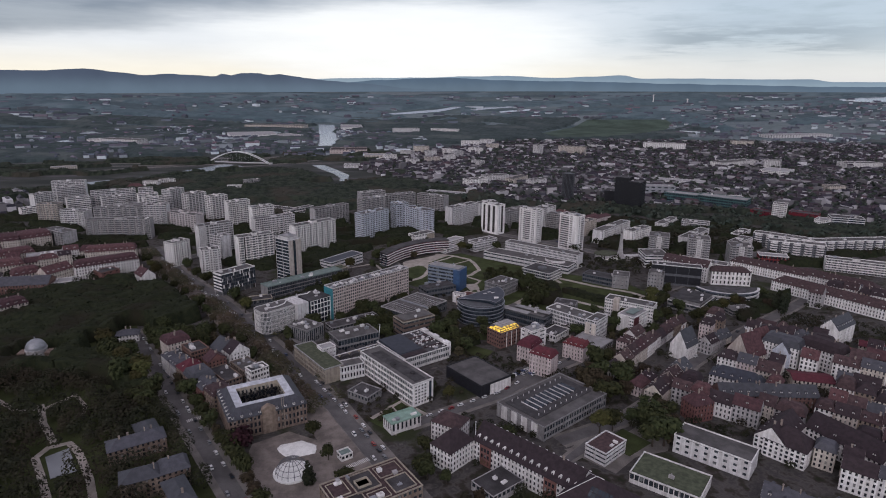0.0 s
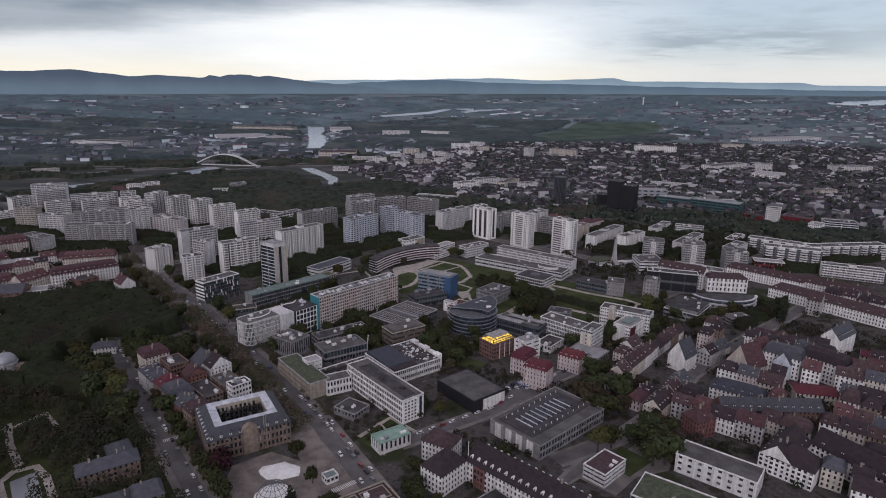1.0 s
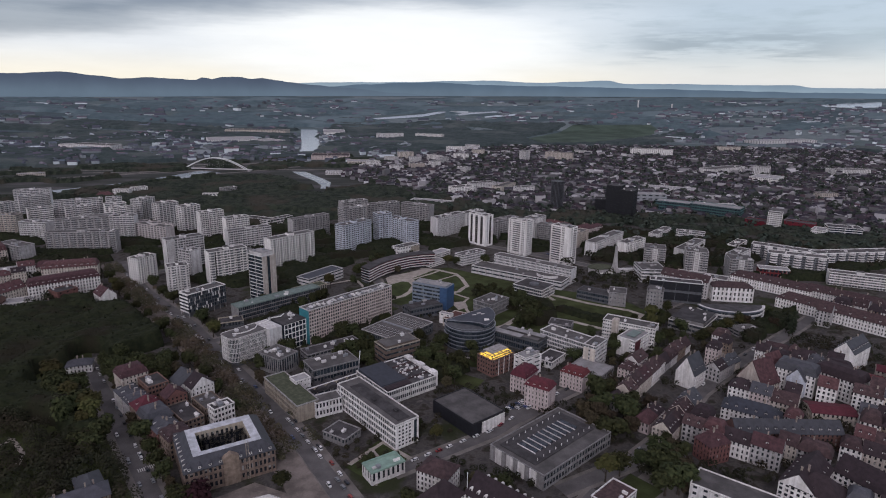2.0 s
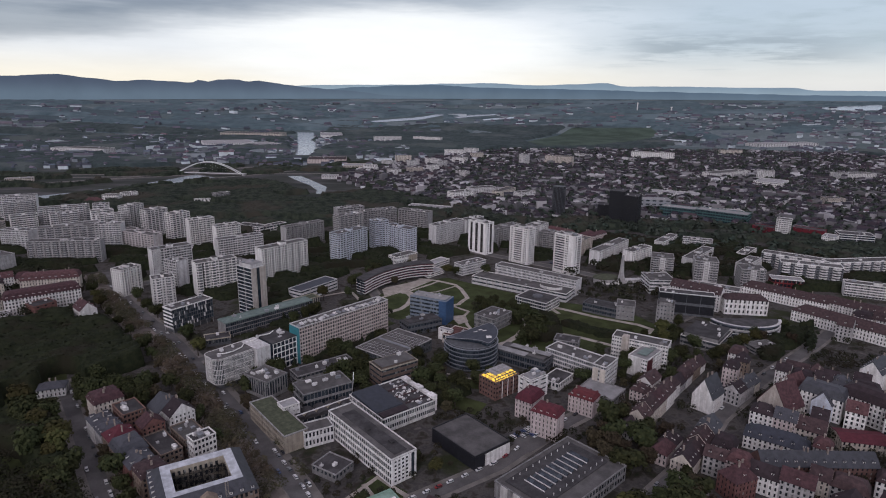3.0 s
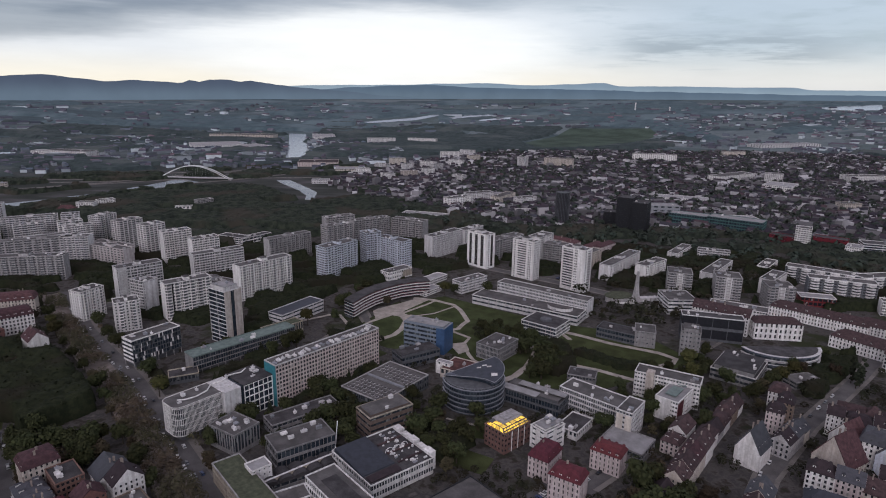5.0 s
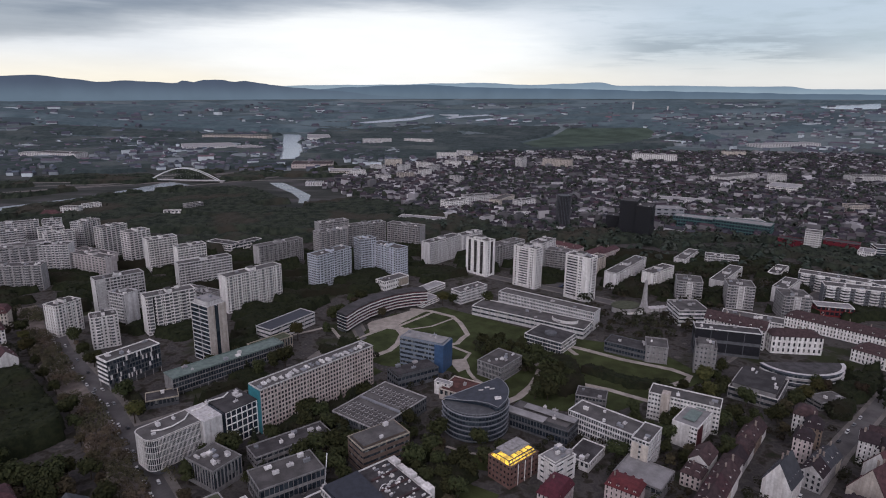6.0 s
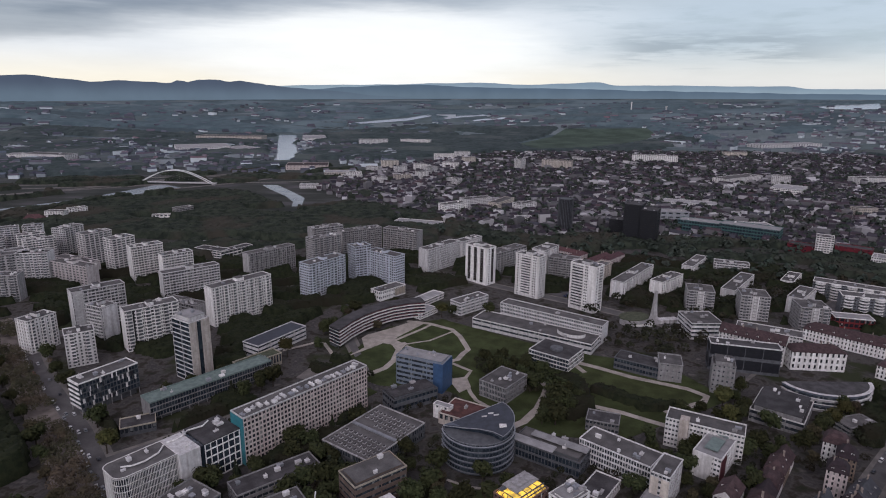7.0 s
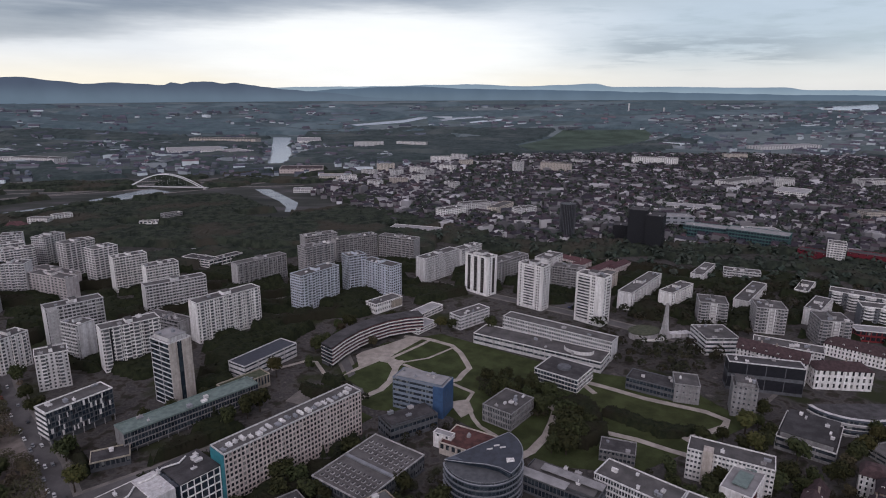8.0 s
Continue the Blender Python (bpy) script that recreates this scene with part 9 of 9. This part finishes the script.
canopy("wood_lawn_shrubs", [(119, 598), (130, 590), (148, 570), (168, 571), (180, 579), (150, 584), (126, 606)], 1.7, 5.0, NEARCANOPY, "dark shrubs along the lower lawn edge", 96, keep=-0.2, freq=0.08, near=True, gap=0.5, leaves=3)
for k, spot in enumerate(([(-156, 538), (-142, 581), (-128, 597), (-110, 588), (-118, 550), (-135, 519)], [(-218, 559), (-202, 570), (-183, 548), (-178, 519), (-198, 526)], [(-93, 512), (-67, 543), (-39, 581), (-34, 566), (-60, 525), (-84, 496)], [(-160, 640), (-143, 667), (-129, 640), (-145, 618)], [(-84, 640), (-66, 668), (-47, 640), (-66, 614)], [(-20, 470), (4, 500), (12, 486), (30, 470), (8, 446)])):
    canopy("wood_campus_grove", spot, 2.0, 7.0, NEARCANOPY, "dark grove between the campus slabs", 97 + k, keep=-0.12, freq=0.07, near=True, gap=1.5, leaves=3)
wood("wood_town_trees", [(-60, 1150), (200, 950), (700, 680), (1700, 1100), (1900, 1800), (1200, 2350), (200, 2250)], 22, 10, 22, MIDWOOD, "trees scattered through the far town", 75, 2.0)
wood("wood_garden_south", [(-335, 400), (-262, 395), (-235, 380), (-205, 372), (-180, 360), (-160, 342), (-140, 315), (-118, 280), (-135, 235), (-330, 215)], 7.0, 10.5, 150, NEARWOOD, "trees round the garden pool and villas", 81, 1.2, leaf=(0.055, 0.12))
wood("wood_park_shrubs", [(36, 652), (78, 643), (106, 612), (88, 586), (60, 604), (44, 632)], 5.5, 6, 90, NEARWOOD, "green shrubs beside the park path", 82, 1.0, leaf=(0.1, 0.2))
wood("wood_street_yards", [(120, 700), (190, 640), (240, 680), (300, 730), (420, 770), (520, 730), (600, 800), (400, 880), (220, 830)], 12, 9, 60, NEARWOOD, "trees between the eastern flats", 80, 2.0, leaf=(0.12, 0.26))

wood("wood_avenue_rows", ribbon(shifted(AVENUE[:5], -7.5), 17), 5.2, 6.8, 120, AVENUEWOOD, "soft band of budding trees along the avenue", 90, -9.5, leaf=(0.07, 0.15), keep=-0.3)
wood("wood_avenue_kerb", ribbon(shifted(AVENUE[1:5], 14.5), 4), 6.0, 5.6, 110, AVENUEWOOD, "small trees on the far kerb of the avenue", 92, -3.0, leaf=(0.07, 0.15), keep=-0.05)
wood("wood_quarter_yards", [(-560, 560), (-440, 470), (-300, 560), (-290, 620), (-330, 700), (-480, 760), (-640, 700)], 13, 9, 60, NEARWOOD, "trees in the courtyards of the red-roofed quarter", 83, 1.5, leaf=(0.12, 0.24))
wood("wood_campus_shrubs", [(-150, 500), (-50, 640), (60, 560), (130, 540), (230, 560), (160, 440), (60, 330), (-40, 320), (-95, 420)], 6.5, 4.2, 70, NEARWOOD, "dark shrubs and hedges between the campus buildings", 84, 1.0, leaf=(0.12, 0.24), keep=0.06)
wood("wood_slab_feet", [(-130, 520), (-50, 640), (-30, 620), (-105, 510)], 6.0, 8, 80, NEARWOOD, "dark trees along the rose slab", 85, 1.0, leaf=(0.1, 0.2), keep=-0.15)
wood("wood_town_yards", [(70, 380), (120, 340), (200, 300), (330, 330), (420, 480), (330, 590), (230, 540), (140, 470)], 8.0, 6.0, 70, NEARWOOD, "shrubs and small trees in the old town yards", 86, 1.0, leaf=(0.1, 0.22), keep=0.0)
wood("wood_school_yard", [(-20, 300), (20, 250), (60, 220), (130, 250), (60, 300), (10, 320)], 8.0, 6.0, 90, NEARWOOD, "shrubs in the school yard", 87, 1.2, leaf=(0.09, 0.18), keep=0.0)
rnd = random.Random(77)


def fill(poly, step, kinds, smin, smax, gap=3.5, limit=400):
    xs, ys = [p[0] for p in poly], [p[1] for p in poly]
    n, y = 0, min(ys)
    while y < max(ys):
        x = min(xs)
        while x < max(xs):
            u, v = x + rnd.uniform(-0.5, 0.5) * step, y + rnd.uniform(-0.5, 0.5) * step
            if n < limit and inside(u, v, poly) and free(u, v, gap):
                plant(u, v, rnd.choice(kinds), rnd.uniform(smin, smax), rnd)
                n += 1
            x += step
        y += step


MIXED = (0, 1, 2, 0, 1, 2, 3, 4)
fill([(-258, 470), (-240, 436), (-176, 358), (-186, 348), (-232, 398), (-262, 440)], 9.5, (0, 1, 2, 0, 1, 3), 1.0, 1.5, 1.5, 26)
plant(-112, 312, 7, 1.7, rnd)
for pts, off, s0, s1, step in ((AVENUE, 14.0, 60, 480, 30.0), (AVENUE, -17.5, 60, 600, 24.0), (GARDEN_ROAD, 7.5, 20, 330, 12.0), (TOWN_STREET, -6.2, 20, 120, 12.0)):
    done = 0.0
    for p, q in zip(pts, pts[1:]):
        p, q = Vector(p), Vector(q)
        d = (q - p).normalized()
        k = 0.0
        while k < (q - p).length:
            o = p + d * k + Vector((-d.y, d.x)) * (off + rnd.uniform(-1, 1))
            if s0 < done + k < s1 and all(not (-1 < (o.x - b[0]) * b[2] + (o.y - b[1]) * b[3] < b[4] + 1 and -1 < -(o.x - b[0]) * b[3] + (o.y - b[1]) * b[2] < b[5] + 1) for b in TAKEN):
                plant(o.x, o.y, rnd.choice((0, 1, 2, 4, 4, 3)), rnd.uniform(0.75, 1.1), rnd)
            k += step * rnd.uniform(0.8, 1.3)
        done += (q - p).length
fill([(-246, 470), (-205, 520), (-165, 470), (-205, 425)], 8.5, (0, 1, 2, 4), 0.9, 1.3, 1.5, 24)
fill([(-150, 480), (-60, 610), (-20, 600), (20, 540), (-30, 470), (-100, 450)], 12, (0, 1, 2, 2, 5), 0.7, 1.1, 1.5, 30)
fill([(100, 480), (130, 540), (220, 560), (240, 520), (160, 450)], 12, (0, 1, 2, 4), 0.7, 1.1, 1.5, 26)
fill([(-64, 470), (-20, 520), (-36, 545), (-80, 500)], 7.5, (0, 1, 2, 5), 0.8, 1.1, 2.0, 24)
fill([(40, 655), (80, 640), (100, 612), (85, 590), (60, 606)], 8.5, (0, 1, 2), 0.7, 1.0, 1.5, 30)
fill([(66, 568), (98, 594), (112, 578), (84, 550)], 8.0, (0, 2, 1), 1.0, 1.5, 1.0, 24)
fill([(96, 345), (150, 420), (130, 440), (85, 395)], 10, (4, 4, 4, 0), 1.0, 1.5, 2.0, 30)
fill([(131, 366), (150, 364), (146, 336), (134, 322), (118, 324)], 9, (4, 4, 0), 1.1, 1.5, 1.0, 12)
fill([(-60, 700), (-80, 660), (-130, 640), (-110, 700), (-60, 760), (40, 780), (110, 690), (40, 752)], 14, MIXED, 0.8, 1.2, 3.0, 18)
fill([(130, 580), (160, 568), (215, 592), (300, 590), (340, 600), (330, 560), (250, 530), (190, 540)], 14, (0, 1, 3, 4, 2), 0.8, 1.2, 3.0, 26)
fill([(-180, 590), (-150, 640), (-60, 590), (-20, 560), (-60, 540), (-120, 590)], 13, (0, 1, 2, 5), 0.8, 1.2, 2.5, 22)
fill([(0, 430), (45, 470), (60, 520), (20, 540), (-10, 470)], 11, (0, 4, 1, 2), 0.8, 1.2, 2.5, 20)
fill([(150, 400), (330, 590), (560, 420), (420, 250), (200, 250)], 34, MIXED, 0.6, 0.95, 1.0, 16)
fill([(-60, 350), (-20, 330), (20, 380), (-20, 400)], 12, (0, 1, 3), 0.6, 0.9, 2.0, 14)
fill([(0, 250), (70, 300), (60, 330), (0, 340), (-20, 300)], 13, (0, 1, 4), 0.7, 1.0, 2.0, 20)
for x, y in ((312, 541), (317, 544), (314, 549), (480, 690), (488, 696)):
    plant(x, y, 6, 1.3, rnd)

# ---- cars ----
cars_along(ROADWAY, 3.6, 445, 560, 6.5, 1)
cars_along(ROADWAY, -2.2, 200, 600, 26.0, 2)
cars_along(ROADWAY, 6.8, 440, 560, 8.0, 3)
cars_along(ROADWAY, 1.6, 60, 440, 30.0, 8)
cars_along(ROADWAY, -4.4, 60, 430, 11.0, 9)
cars_along(GARDEN_ROAD, 3.2, 20, 330, 12.0, 4)
cars_along(GARDEN_ROAD, -3.2, 60, 330, 22.0, 5)
cars_along(TOWN_STREET, 3.2, 20, 300, 14.0, 6)
cars_along(CROSS_STREET, 2.6, 10, 160, 8.0, 7)
for i in range(3):
    for j in range(7):
        if rnd.random() < 0.7:
            park_car(50 + j * 3.1 * 0.77 + i * 6, 412 + j * 3.1 * 0.64 + i * 4 - i * 3, 130, rnd.choice((0, 1, 2, 4, 0)), 0.18)


for i in range(3):
    for j in range(7):
        if rnd.random() < 0.7:
            park_car(134 + j * 2.9 * 0.7 + i * 11 * 0.7, 818 + j * 2.9 * 0.7 - i * 11 * 0.7, 135, rnd.choice((0, 1, 2, 4, 1)), 0.18)


def crossing(x, y, a, n, length):
    e = thing("zebra_crossing", x, y, a, "worn white zebra crossing on asphalt", "road marking", z=0.14)
    for k in range(n):
        g = Geo()
        g.box(k * 1.0, k * 1.0 + 0.5, 0, length, -0.01, 0.012)
        part("stripe", g, PAINT, e)


crossing(-157, 344, 36, 9, 3.5)
crossing(-50, 300, 38, 14, 3.5)


# ---- small landmarks ----
def mast(x, y, z, h, label):
    e = thing("roof_mast", x, y, 0, label, "mast", z=z)
    g = Geo()
    g.beam((0, 0, 0), (0, 0, h), 0.16)
    part("pole", g, STEEL, e)
    g = Geo()
    g.beam((0, 0, h), (0, 0, h + 0.5), 0.3)
    part("finial", g, STEEL, e)


def tower_crane(x, y, h, reach, a, label):
    e = thing("lattice_mast", x, y, a, label, "mast")
    g = Geo()
    for u in (-0.6, 0.6):
        for v in (-0.6, 0.6):
            g.beam((u, v, 0), (u, v, h), 0.08, sides=4)
    for k in range(int(h / 1.6)):
        s = 1 if k % 2 else -1
        g.beam((-0.6 * s, -0.6, k * 1.6), (0.6 * s, -0.6, k * 1.6 + 1.6), 0.05, sides=4)
        g.beam((-0.6, -0.6 * s, k * 1.6), (-0.6, 0.6 * s, k * 1.6 + 1.6), 0.05, sides=4)
    part("mast", g, TAN, e)


block("white_booth", "small white booth with flat roof", -55, 306, 36, 7, 6, 3.6, wall=WHITE, roof=COPPER, glass=GLASS, floor=3.4, bay=2.4, pier=0.8, span=0.4, units=0, category="booth")
plant(-69, 287, 5, 1.25, rnd)
mast(19.5, 312, 15, 8.0, "white flagpole on the school roof ridge")
tower_crane(-96, 340, 22, 0, 30, "slim tan lattice mast beside the institute")
e = thing("mobile_crane", -52, 462, 30, "white telescopic crane jib over a roof", "crane")
g = Geo()
g.box(-1.3, 1.3, -4, 4, 0.5, 2.2)
part("chassis", g, PALE, e)
g = Geo()
g.beam((0, 0, 2), (5, 8, 15), 0.28)
part("jib", g, STEEL, e)
for k, (x, y, h) in enumerate(((1250, 3850, 48), (1420, 3750, 30))):
    e = thing("far_tower", x, y, 0, "slender far tower on the plain", "tower", z=ground_z(x, y))
    g = Geo()
    g.beam((0, 0, -1), (0, 0, h), 4.0, sides=8)
    part("shaft", g, PALE, e)
    g = Geo()
    g.beam((0, 0, h), (0, 0, h + 6), 6.0, sides=8)
    part("head", g, PALE, e)
